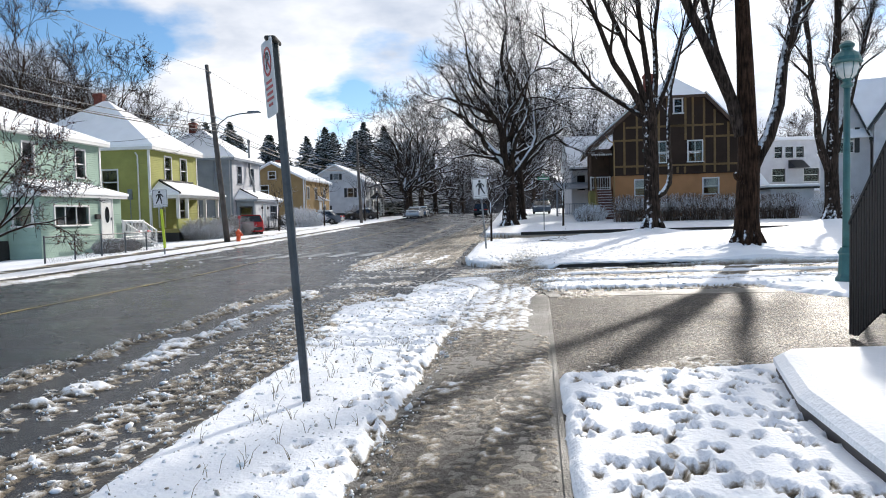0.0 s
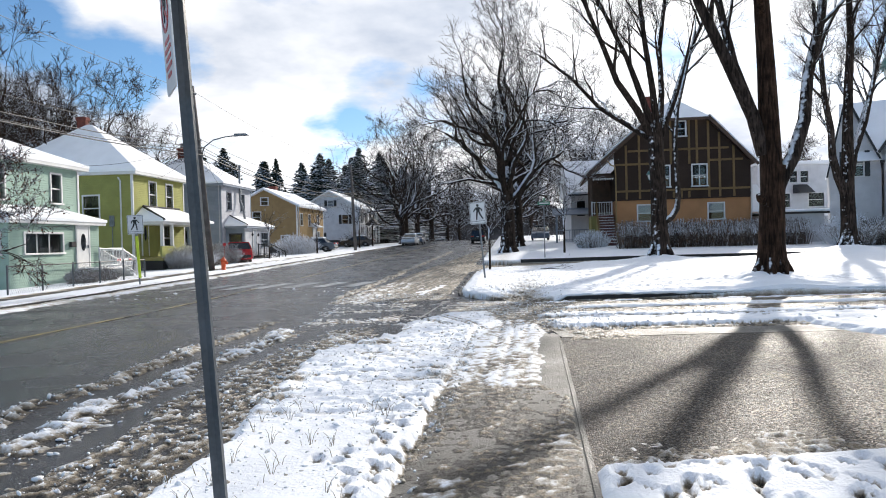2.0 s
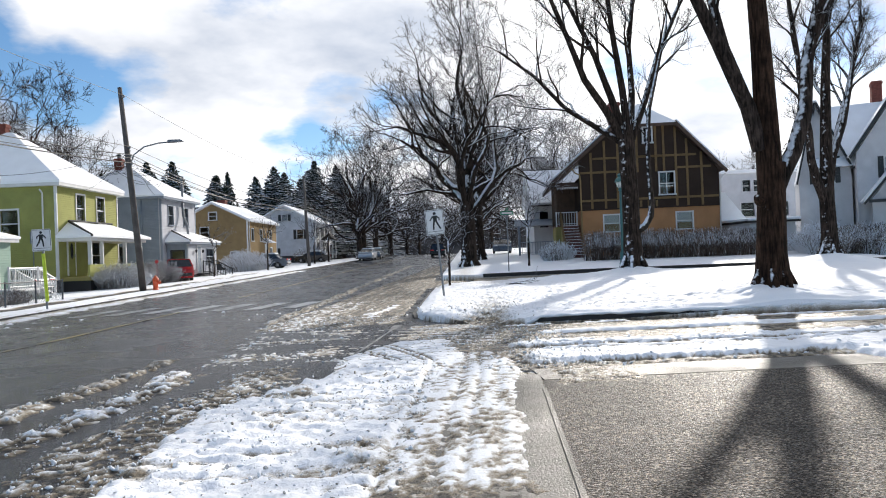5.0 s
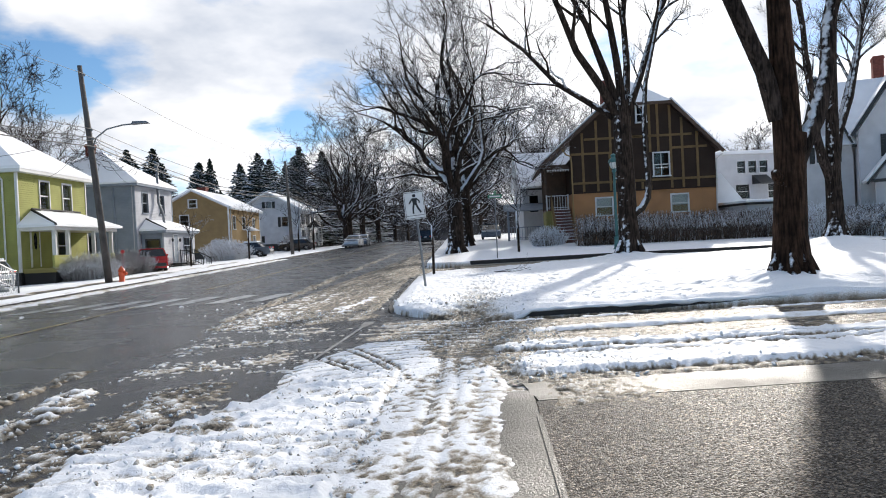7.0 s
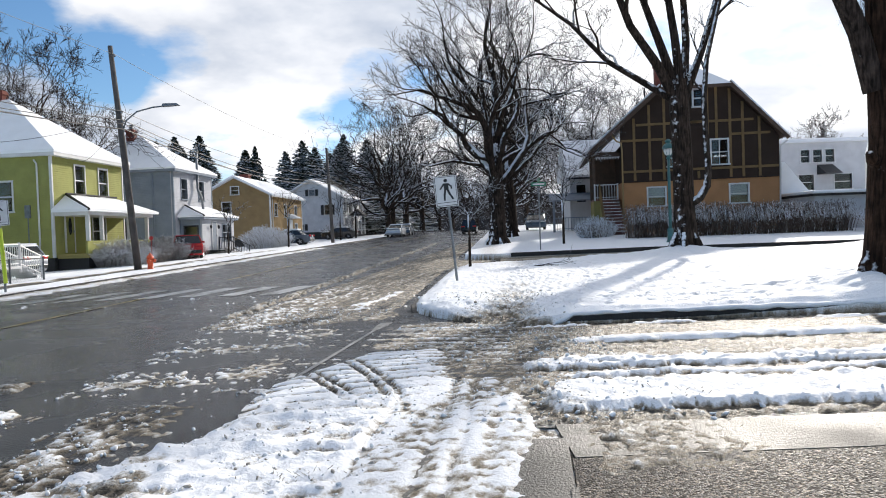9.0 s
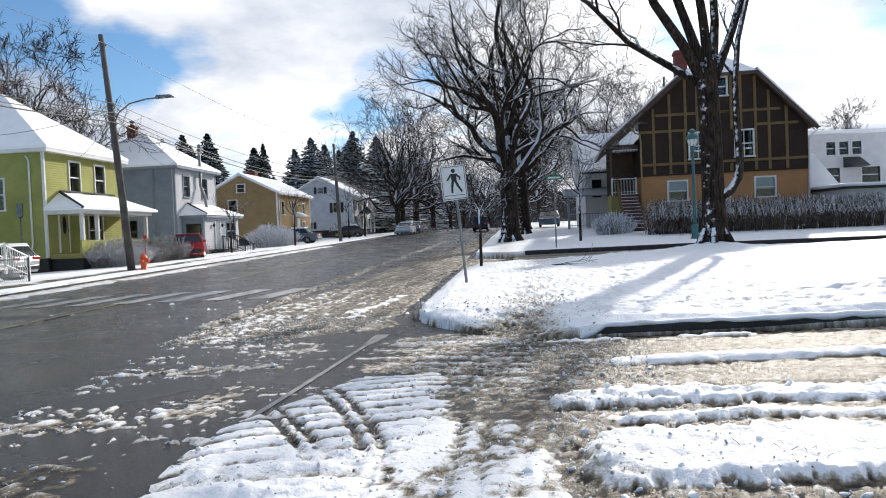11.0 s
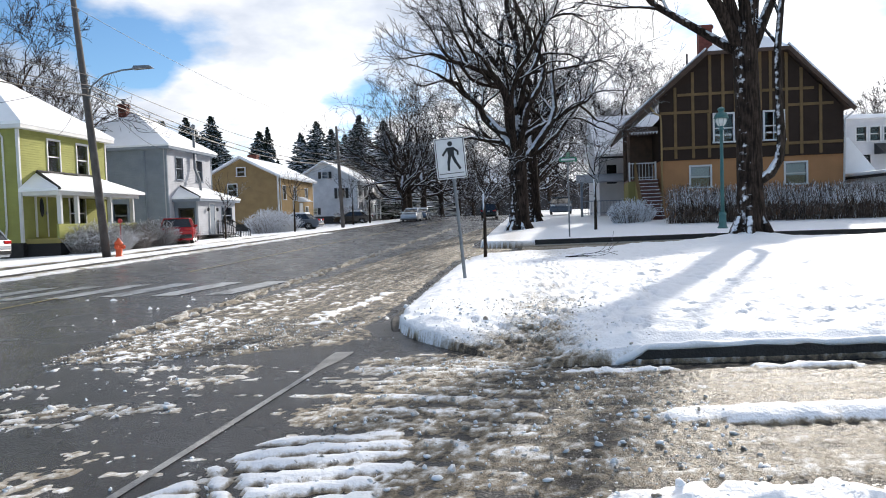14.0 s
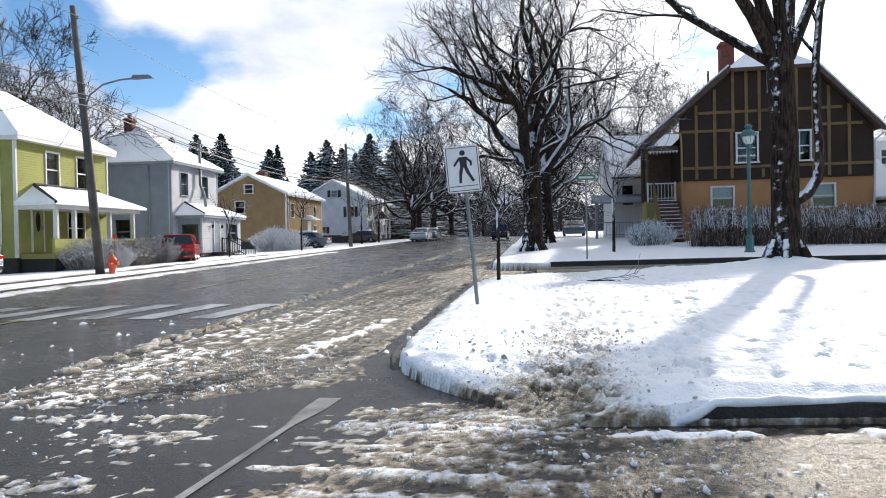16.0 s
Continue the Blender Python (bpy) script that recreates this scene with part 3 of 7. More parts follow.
def dents(X, Y, spots, H, D):
    """Press footprints (x, y, turn, long, wide, deep) into the snow height."""
    for x, y, a, l, w, d in spots:
        m = (np.abs(X - x) < l + 0.1) & (np.abs(Y - y) < l + 0.1)
        if not m.any():
            continue
        c, s = math.cos(a), math.sin(a)
        u, v = (X[m] - x) * c + (Y[m] - y) * s, -(X[m] - x) * s + (Y[m] - y) * c
        q = np.sqrt((u / l) ** 2 + (v / w) ** 2)
        D[m] += (0.48 + 4.0 * d if y < 9 else 0.05 + 2.5 * d) * (1 - ease(0.55, 0.95, q))
        H[m] -= d * (1 - ease(0.75, 1.05, q)) - 0.010 * (ease(0.9, 1.1, q) * (1 - ease(1.15, 1.45, q)))


def prints():
    out = []
    for k in range(240):                                   # trodden corner beside the driveway
        y = rng.uniform(2.8, 6.7)
        out.append((rng.uniform(float(walk_r(y)) + 0.12, 3.0), y, rng.uniform(0.9, 2.2), rng.uniform(0.09, 0.135), rng.uniform(0.038, 0.055), rng.uniform(0.025, 0.055)))
    for k in range(60):                                    # along the path's edge on the verge
        y = rng.uniform(3.4, 9.0)
        out.append((float(walk_l(y)) - abs(rng.gauss(0.1, 0.22)), y, rng.uniform(1.0, 2.2), rng.uniform(0.07, 0.12), rng.uniform(0.04, 0.06), rng.uniform(0.02, 0.05)))
    for k in range(520):                                   # the path across the lawn
        t = rng.random()
        y = 20.0 + 13 * t
        out.append((2.0 + 0.13 * (y - 20) + rng.gauss(0.75, 0.75), y, rng.uniform(1.0, 2.1), rng.uniform(0.09, 0.14), rng.uniform(0.04, 0.06), rng.uniform(0.012, 0.035)))
    for k in range(900):                                   # old dimples over the whole lawn
        out.append((rng.uniform(3, 12), rng.uniform(20, 30), rng.uniform(0, 3), rng.uniform(0.08, 0.2), rng.uniform(0.05, 0.1), rng.uniform(0.012, 0.032)))
    for k in range(26):                                    # a line of prints along the cleared bank
        out.append((rng.uniform(2.3, 8.0), 16.2 + rng.gauss(0, 0.07), rng.uniform(-0.4, 0.4), 0.12, 0.05, rng.uniform(0.03, 0.05)))
    for k in range(60):                                    # a track cutting the lawn's corner
        t = rng.random()
        out.append((3.2 + 2.6 * t + rng.gauss(0, 0.18), 20.0 + 8 * t, 1.25, 0.15, 0.065, rng.uniform(0.03, 0.06)))
    return out


def seam_x(y):
    """The concrete gutter strip that crosses the mouth of the side lane."""
    return -0.19 + 0.158 * (y - 17.55)


def cover(X, Y):
    """Snow depth over the land (negative: bare) and how dirty it is."""
    kr, kl, wl, wr, isl = kerb_r(Y), kerb_l(Y), walk_l(Y), walk_r(Y), island_edge(Y)
    n1, n2, n3 = fbm(X, Y, 1.1, 1), fbm(X, Y, 5.0, 2, 5), 1.5 * fbm(X, Y, 13.0, 3, 3)
    along = X - 0.1 * Y                                  # constant along the street
    streak = fbm(along * 3.2, Y * 0.22, 1.0, 11, 4)
    H = np.full_like(X, -0.05)
    D = np.full_like(X, 0.25)

    def lay(mask, h, d):
        nonlocal H, D
        new_h = np.where(mask > 0.001, h * mask - 0.03 * (1 - mask), -0.05)
        D = np.where(new_h > H, d, D)
        H = np.maximum(H, new_h)

    # parking lane: rows of slush and ice thrown from the wheel tracks
    u = X - kr + 0.25 * n1
    lane = ease(-2.75, -2.5, u) * (1 - ease(-0.05, 0.1, u)) * (1 - ease(14.0, 16.0, Y - 0.4 * (X + 2)))
    wheel = np.exp(-((u + 2.1) / 0.17) ** 2) + np.exp(-((u + 1.25 + 0.12 * np.sin(0.7 * Y)) / 0.15) ** 2)      # bare wet wheel tracks
    lay(lane, 0.002 + 0.02 * n2 + 0.05 * n3 + 0.05 * streak + 0.02 * n1 - 0.045 * wheel, 0.60 + 0.35 * n1 - 1.0 * n3)
    ridge = ease(-0.16, 0.08, n2 + 0.6 * n3) * np.exp(-((u + 2.5 + 0.2 * n1) / 0.17) ** 2) * (1 - ease(15.5, 17.0, Y) * (1 - ease(21, 22.5, Y))) * (Y < 70)
    lay(ease(0.1, 0.5, ridge), 0.035 * ridge + 0.05 * n2 + 0.06 * n3, 0.58 - 0.6 * n3)
    ridge2 = ease(-0.10, 0.14, n2 + 0.7 * n3 + 0.6 * n1) * np.exp(-((u + 1.72 + 0.25 * n1) / 0.19) ** 2) * (Y < 15)
    lay(ease(0.1, 0.5, ridge2), 0.035 * ridge2 + 0.05 * n2 + 0.07 * n3, 0.30 - 0.7 * n3)
    # slush that the corner traffic leaves beside the lawn
    wedge = ease(-2.7, -2.3, X - kr - 0.05 * (Y - 20)) * (1 - ease(-0.15, 0.0, X - isl)) * ease(19.9, 20.8, Y - 0.35 * (X + 2) + n1) * (Y < 62)
    trail = fbm((X - 0.19 * Y) * 9.0, Y * 0.35, 1.0, 12, 4)
    bare = ease(0.48, 0.2, isl - X)                    # wet gutter round the lawn's corner
    lay(wedge, 0.010 + 0.014 * n2 + 0.032 * trail + 0.02 * n3 - 0.05 * bare, 0.60 - 0.4 * trail - 0.6 * n3)
    white = ease(0.08, 0.20, n1 + 0.5 * n2 + 0.6 * n3 + 0.4 * trail - 0.05) * ease(1.1, 0.55, np.abs(X + 1.65 - 0.22 * (Y - 24.5))) * wedge * ease(32, 26, Y)
    lay(white, 0.022 + 0.02 * n2 + 0.02 * n3, 0.20 - 0.7 * n3)
    q = np.exp(-((X + 0.42 - 0.20 * (Y - 22.9) - 0.35 * n1) / 0.14) ** 2) + 1.6 * n2 + 0.8 * n3 - 0.1     # clean snow left between the turning tracks
    lay(ease(0.3, 0.7, q) * ease(22.4, 22.9, Y + 2 * n1) * (1 - ease(25.9, 26.7, Y)), 0.035 + 0.04 * n2, 0.05 - 0.3 * n3)
    # junction mouth: long thin tracks across
    jun = ease(14.6, 16.0, Y + 0.55 * (X - 0.5) * (X < 0.5) + n1) * (1 - ease(20.0, 21.0, Y)) * ease(-2.4, -1.0, X + 1.5 * n1) * (1 - ease(2.0, 3.2, X))
    tracks = fbm(X * 0.45, (Y + 0.16 * X + 0.03 * X * X) * 6.5, 1.0, 21, 4)
    lay(jun, -0.006 + 0.042 * tracks + 0.006 * n2 + 0.016 * n3 + 0.016 * n1 + 0.016 * ease(-0.1, 1.3, X + n1), 0.42 - 0.8 * tracks - 0.5 * n3)
    fan = ease(14.2, 14.9, Y + 0.4 * n1) * (1 - ease(17.3, 17.9, Y - 0.15 * X + 0.5 * n1)) * ease(-0.75, -0.35, X + 0.45 * (15.9 - Y) * (Y > 15.9) + 0.1 * n1) * (1 - ease(1.05, 1.25, X + 0.4 * n2 + 0.2 * n3))
    grooves = np.zeros_like(X)
    for k, (a, w) in enumerate(((17.42, 0.05), (17.18, 0.035), (16.96, 0.055), (16.72, 0.03), (16.50, 0.045), (16.22, 0.055), (15.98, 0.03), (15.72, 0.045), (15.40, 0.035), (15.1, 0.045), (14.8, 0.03))):
        b = 0.14 + 0.03 * k
        grooves = np.maximum(grooves, np.exp(-((Y - a - b * (X - 0.3) - 0.10 * n1 - 0.03 * n2) / w) ** 2) * ease(-0.35, 0.05, n1 + 0.3 * np.sin(2.1 * X + 1.7 * k) + 0.25))
    for x0, y0, k in ((-0.31, 16.27, 0.53), (-0.17, 16.27, 0.53), (-0.02, 17.07, 0.455), (0.13, 17.13, 0.44)):
        grooves = np.maximum(grooves, np.exp(-((X - x0 + k * (Y - y0) + 0.06 * (Y - y0) ** 2) / 0.045) ** 2) * (0.8 + 0.25 * np.sin(Y * 40 + X * 20)) * (Y < 17.3))
    cut = ease(0.22, 0.5, grooves + 0.25 * n3)
    lay(fan, 0.034 + 0.012 * n2 + 0.015 * n1 + 0.012 * n3 - 0.045 * cut, 0.0 + 0.7 * cut - 0.3 * n3)
    # side lane: tan churned slush with clean ridges between the wheel tracks
    sl = ease(1.2, 2.4, X + n1) * ease(16.45, 16.7, Y + 0.2 * n1) * (1 - ease(19.45, 19.6, Y))
    rut = fbm(X * 0.25, Y * 6.5, 1.0, 31, 4)
    lay(sl, 0.020 + 0.030 * rut + 0.020 * n3, 0.66 + 0.2 * n1 - 0.4 * n3 - 0.45 * rut)
    for yc, w, h in ((17.84, 0.24, 0.085), (19.27, 0.13, 0.05)):
        r = np.exp(-((Y - yc - 0.10 * n1 + 0.004 * X) / w) ** 2) * ease(2.2, 3.4, X + 1.5 * n1)
        lay(ease(0.35, 0.7, r * (1.0 if yc < 19 else ease(-0.12, 0.06, n1 + 0.4 * n2))), h * r + 0.04 * n2 + 0.03 * n3, 0.08 - 0.4 * n3)
    # bank of cleared snow between path and side lane
    bank = ease(1.75, 2.2, X + 0.3 * n2) * ease(13.96, 14.1, Y + 0.1 * n2) * (1 - ease(16.5, 16.7, Y + 0.2 * n1)) * (X < 24)
    lay(bank, 0.014 + 0.022 * n2 + 0.02 * n3, 0.50 - 0.5 * n3)
    for yc, w, h, x0 in ((16.22, 0.22, 0.065, 1.95), (15.62, 0.13, 0.055, 2.35), (14.72, 0.50, 0.075, 2.05)):
        r = np.exp(-((Y - yc - 0.22 * n1 - 0.08 * n2) / w) ** 4)
        lay(ease(0.30, 0.55, r + 0.5 * n2 + 0.35 * n3) * ease(x0 - 0.1, x0 + 0.3, X + 0.5 * n2) * bank, h + 0.05 * n2 + 0.035 * n3 + 0.04 * n1, 0.02 - 0.35 * n3 + 0.3 * ease(0.2, 1.2, 3.0 - X))
    # verge between street and path
    edge = np.interp(Y, [-30, 7.5, 9.0, 12.2, 13.2, 13.7, 14.6, 16.0], [-5.45, -1.7, -1.85, -1.8, -1.16, -0.85, -0.55, -0.35])
    verge = ease(0.02, 0.14, X - edge + 0.16 * n2) * (1 - ease(-0.05, 0.06, X - wl + 0.10 * n2 + 0.05 * n3)) * (1 - ease(14.6, 15.6, Y + n1))
    far = ease(7.4, 8.8, Y)
    comb = fbm(X * 0.9 + 0.2 * Y, Y * 8.5, 1.0, 43, 4)    # crosswise scrapes
    lay(verge, 0.085 - 0.042 * far + 0.05 * n1 + (0.022 + 0.04 * far) * n2 + (0.006 + 0.036 * far) * n3 + 0.08 * far * comb, -0.05 + far * (0.10 + 0.55 * ease(0.08, 0.30, n1 + 0.5 * n2) - 1.0 * comb) - 0.35 * n3)
    # thin pressed snow on the path, heavier towards the crossing
    path = ease(-0.1, 0.1, X - wl) * (1 - ease(-0.12, 0.02, X - wr)) * (Y < 15.8)
    px = X - (wl + wr) / 2
    tread = fbm(px * 5.0, Y * 1.1, 1.0, 41, 5)
    heavy = ease(8.2, 10.2, Y + 2 * n1)
    right_bare = ease(0.25, 0.5, px + 0.3 * n1) * heavy
    rolled = heavy * (np.exp(-((px + 0.28 + 0.1 * n1) / 0.05) ** 2) + np.exp(-((px + 0.06 + 0.1 * n1) / 0.04) ** 2) + 0.7 * np.exp(-((px - 0.2) / 0.05) ** 2))
    lay(path, 0.003 + 0.015 * heavy - 0.04 * right_bare + (0.05 - 0.022 * heavy) * tread + (0.022 - 0.008 * heavy) * n3 + 0.010 * n1 - 0.022 * rolled, 0.80 - 0.66 * heavy - 0.9 * n3 - 0.9 * tread)
    # trodden snow in front of the driveway
    front = ease(-0.02, 0.1, X - wr + 0.08 * n2) * (1 - ease(6.65, 6.85, Y + 0.18 * n2 - 0.09 * (X - 2))) * (X < 9)
    lay(front, 0.066 + 0.03 * n1 + 0.012 * n2 + 0.004 * n3, -0.1)
    film = ease(6.6, 6.8, Y) * (1 - ease(6.9, 7.5, Y + 1.2 * n1)) * ease(0.0, 0.3, X - wr) * (X < 6)
    lay(film, 0.0 + 0.06 * n2 + 0.04 * n3, 0.35)
    smear = ease(0.0, 0.3, X - wr) * (1 - ease(2.9, 3.6, X + n1)) * ease(12.7, 13.1, Y + 0.4 * n1) * (Y < 14.1)
    lay(smear, 0.006 + 0.05 * n2 + 0.05 * n3, 0.55 - 0.6 * n3)
    right_snow = ease(0.0, 0.3, X - 6.4 - 0.4 * (13.5 - Y) * (Y < 13.5) + 0.4 * n2) * (Y > 9) * (Y < 14.4)
    lay(right_snow, 0.07 + 0.05 * n2, 0.0)
    # lawn between the lanes
    soft_edge = 0.30 + 0.70 * ease(0.0, 0.42, X - isl + 0.15 * n2) * ease(0.0, 0.30, Y - LANE_Y1)
    lawn = ease(-0.06, 0.05, X - isl - 0.04 + 0.22 * n2 + 0.06 * n3) * (Y > LANE_Y1 - 0.03) * (1 - ease(FAR_Y0 - 0.05, FAR_Y0, Y))
    worn = np.exp(-((X - 2.25 - 0.15 * (Y - 20)) / 0.62) ** 2) * (1 - 0.8 * ease(20.5, 29, Y))
    ramp = np.exp(-((X - 2.05) / 0.6) ** 2) * (1 - ease(19.7, 21.6, Y))
    mound = 0.34 * np.exp(-(((X - 9.0) ** 2 + (Y - 20.75) ** 2) / 1.1) ** 0.8) + 0.24 * np.exp(-((X - 10.1) ** 2 + (Y - 33.6) ** 2) / 1.4) + 0.45 * np.exp(-((X - 19.3) ** 2 + (Y - 34.5) ** 2) / 2.5)
    lay(lawn, -0.11 * ease(27.0, 34.0, Y) + soft_edge * (0.115 + 0.05 * n1 + 0.055 * n2 + 0.022 * n3 + 0.05 * fbm(X * 1.3, Y * 3.0, 1.0, 71, 4)) + mound + 0.10 * ease(5, 9, X) * ease(19.8, 21.5, Y) - 0.05 * worn + 0.035 * worn * n3 - 0.10 * ramp, -0.05 + 0.36 * worn * (1 + 2 * n2) + 0.42 * ramp)
    # far lane: thin tracked snow; corner beyond it
    fl = ease(0.0, 0.4, X - kr - 0.6) * (Y >= FAR_Y0) * (Y <= FAR_Y1)
    lay(fl, 0.008 + 0.07 * fbm(X * 0.3, Y * 3.0, 1.0, 51, 4), 0.5)
    beyond = ease(-0.06, 0.03, X - isl) * (Y > FAR_Y1 + 0.02)
    lay(beyond, 0.09 + 0.03 * n1, -0.05 + 0.3 * np.exp(-((X - 3.6 - 0.1 * (Y - 40)) / 0.8) ** 2))
    # left side: windrow in the gutter, verge, trodden footpath, yards
    wr_l = ease(-0.05, 0.05, X - kl) * (1 - ease(0.55, 0.95, X - kl + 0.9 * n1))
    lay(wr_l, 0.045 + 0.05 * n2 + 0.05 * n1, 0.12 - 0.5 * n3 + 0.35 * np.exp(-((X - kl - 0.25) / 0.25) ** 2))
    yard = 1 - ease(-0.12, -0.02, X - kl)
    foot = np.exp(-((X - kl + 2.5) / 0.62) ** 4)
    lay(yard, 0.085 + 0.05 * n1 - 0.05 * foot + 0.03 * n2, -0.05 + 1.15 * foot * (1 + 1.5 * n2 + 1.5 * n1) + 0.35 * np.exp(-((X - kl + 0.25) / 0.16) ** 2) * (n1 > -0.05))
    # slush lumps out on the junction
    chunks = ease(0.12, 0.22, fbm(X * 0.9 + 0.4 * Y, Y * 3.6, 0.62, 61, 3) + 0.5 * n3) * (Y > 15.5) * (Y < 21.5) * ease(-3.0, -2.4, X) * (1 - ease(-0.6, 0.0, X))
    lay(chunks, 0.004 + 0.012 * n2 + 0.022 * n3, 0.36 - 0.8 * n3)
    seam = np.exp(-((X - seam_x(Y)) / 0.10) ** 2) * ease(17.2, 17.6, Y) * (1 - ease(20.3, 20.7, Y))
    H = H - 0.032 * seam * ease(-0.2, 0.1, n1 + 0.25)
    dents(X, Y, PRINTS, H, D)
    D = np.where(H < 0.03, D + 0.22 * ease(0.03, 0.0, H), D)
    grain = value_noise(X * 31.0, Y * 31.0, 77) - 0.5 + 0.6 * (value_noise(X * 17.0, Y * 17.0, 78) - 0.5)
    dirty = ease(0.22, 0.55, D) * ((Y < 30) & (X > -6) & (X < 8))
    H = H + (0.024 - 0.012 * ease(13.5, 15.0, Y)) * grain * dirty
    D = D - 0.6 * grain * dirty
    return H, D


PRINTS = prints()


def spaced(*runs):
    return np.concatenate([np.arange(a, b - 1e-9, s) for a, b, s in runs])


c_x = spaced((-26, -15, 0.6), (-15, -5.4, 0.16), (-5.4, -2.6, 0.045), (-2.6, 3.6, 0.028), (3.6, 7.0, 0.045), (7.0, 12, 0.10), (12, 26.01, 0.3))
c_y = spaced((-4, 2.4, 0.4), (2.4, 9.0, 0.028), (9.0, 22.0, 0.042), (22, 30, 0.09), (30, 40, 0.14), (40, 62.01, 0.4))
COVER = {}


def cover_z(X, Y):
    H, D = cover(X, Y)
    COVER["dirt"] = D
    base = land(X, Y) + np.where((Y < 15.6) & (X > kerb_r(Y)), 0.018, 0.004)
    base = base + np.where((X > kerb_l(Y)) & (X < kerb_r(Y) + 0.9) & (Y < 63), 0.05 * (1 - np.abs(2 * (X - kerb_l(Y)) / (kerb_r(Y) + 0.9 - kerb_l(Y)) - 1)), 0.0) * (X < kerb_r(Y))
    COVER["top"] = base + H
    return base + H


tagged(grid_mesh("snow_cover", c_x, c_y, cover_z, M["cover"], lambda X, Y: COVER["dirt"]), "fresh snow and churned brown slush over street corner", "snow", kind="stuff")


def snow_fast(x, y):
    """Top of snow or paving at a place, read from the laid cover."""
    i, j = int(np.searchsorted(c_x, x)), int(np.searchsorted(c_y, y))
    return max(float(COVER["top"][min(j, len(c_y) - 1), min(i, len(c_x) - 1)]), float(road_z(y)) + 0.01)


def snow_z(x, y):
    X, Y = np.array([[float(x)]]), np.array([[float(y)]])
    H, D = cover(X, Y)
    return float(land(X, Y)[0, 0] + max(H[0, 0], 0))


# pale gutter strip across the lane's mouth, sky reflection lightened into its colour
seam_g = Geo()
seam_ys = np.arange(15.8, 20.61, 0.15)
for y_ in seam_ys:
    # widened at the far end for the puddle that mirrors the sky
    half = 0.030 + 0.07 * float(ease(19.6, 20.3, y_))
    for dx_ in (-half, half):
        x_ = float(seam_x(y_)) + dx_
        edge_ = abs(2 * (x_ - float(kerb_l(y_))) / (float(kerb_r(y_)) + 0.9 - float(kerb_l(y_))) - 1)
        seam_g.v.append((x_, float(y_), float(road_z(y_)) + 0.05 * max(0.0, 1 - edge_) + 0.010))
for i in range(len(seam_ys) - 1):
    seam_g.f.append((2 * i, 2 * i + 1, 2 * i + 3, 2 * i + 2))
tagged(part("gutter_strip", seam_g, M["gutter"]), "pale wet concrete gutter strip, lightened with sky reflection, across the lane's mouth", "gutter", kind="structure")

# ---- kerbs: dark wet stone with a roll of snow along the top ----


def kerb_line(name, pts, top, drop, wide, label, snow=True, bumps=5, roll=0.08):
    g = Geo()
    for i, (x, y, z) in enumerate(pts):
        a, b = Vector(pts[max(i - 1, 0)]), Vector(pts[min(i + 1, len(pts) - 1)])
        d = (b - a).normalized()
        n = Vector((-d.y, d.x, 0)) * wide
        for q, zz in ((Vector((0, 0, 0)), z - drop), (Vector((0, 0, 0)), z + top - 0.015), (n * 0.12, z + top), (n, z + top), (n, z - drop)):
            g.v.append((x + q.x, y + q.y, zz))
    for i in range(len(pts) - 1):
        for k in range(4):
            a = i * 5 + k
            g.f.append((a, a + 5, a + 6, a + 1))
    g.f += [(0, 1, 2, 3, 4), tuple((len(pts) - 1) * 5 + k for k in (4, 3, 2, 1, 0))]
    ob = tagged(part(name, g, M["kerb"]), label, "kerb", kind="structure")
    if snow:
        g, r = Geo(), random.Random(bumps)
        run, rad, t = [], [], 0
        for i in range(len(pts) - 1):
            p, q = Vector(pts[i]), Vector(pts[i + 1])
            d = (q - p).normalized()
            n = Vector((-d.y, d.x, 0))
            m = max(1, int((q - p).length / 0.14))
            for k in range(m):
                c = p.lerp(q, k / m)
                run.append(c + n * (wide * 0.12 + r.uniform(-0.02, 0.02)) + Vector((0, 0, top + roll * 0.15 + r.uniform(-0.008, 0.012))))
                rad.append(roll * (0.85 + 0.28 * math.sin(c.x * 1.7 + c.y * 1.3) * math.sin(c.x * 0.6 + 1) + r.uniform(-0.14, 0.14)))
        g.tube(run, rad, 8)
        tagged(part("kerb_snow", g, M["snow"], smooth=True), "soft roll of snow capping the kerb", "snow", kind="stuff")
    return ob


front_kerb = [(float(x), LANE_Y1 - 0.02 + 0.006 * max(x - 5, 0), float(road_z(LANE_Y1)) - 0.2 * float(ease(3.4, 2.85, x))) for x in np.concatenate([np.arange(2.85, 4, 0.15), np.arange(4, 60, 0.8)])]
kerb_line("kerb_lawn", front_kerb, 0.165, 0.1, 0.16, "dark wet kerb stone along the snowy lawn", roll=0.045)
corner = [(float(island_edge(y)) - 0.11, float(y), float(road_z(y)) - 0.22 * float(ease(22.3, 21.3, y))) for y in np.concatenate([np.arange(35.0, 23, -1.0), np.arange(23, 21.25, -0.2)])]
kerb_line("kerb_corner", corner, 0.10, 0.1, 0.16, "rounded kerb of the lawn's corner", snow=False)
far_kerb = [(float(x), FAR_Y1, lz(x, FAR_Y1 - 0.1)) for x in np.arange(4.4, 60, 1.0)]
kerb_line("kerb_far", far_kerb, 0.27, 0.1, 0.16, "dark kerb on the far side of the side street", snow=False)
left_kerb = [(float(kerb_l(y)), float(y), float(road_z(y))) for y in np.arange(200, -20, -2.0)]
kerb_line("kerb_left", left_kerb, 0.09, 0.1, 0.15, "kerb of the opposite footpath", snow=False)
near_kerb = [(float(kerb_r(y)), float(y), float(road_z(y))) for y in np.arange(9.5, -12, -1.0)]
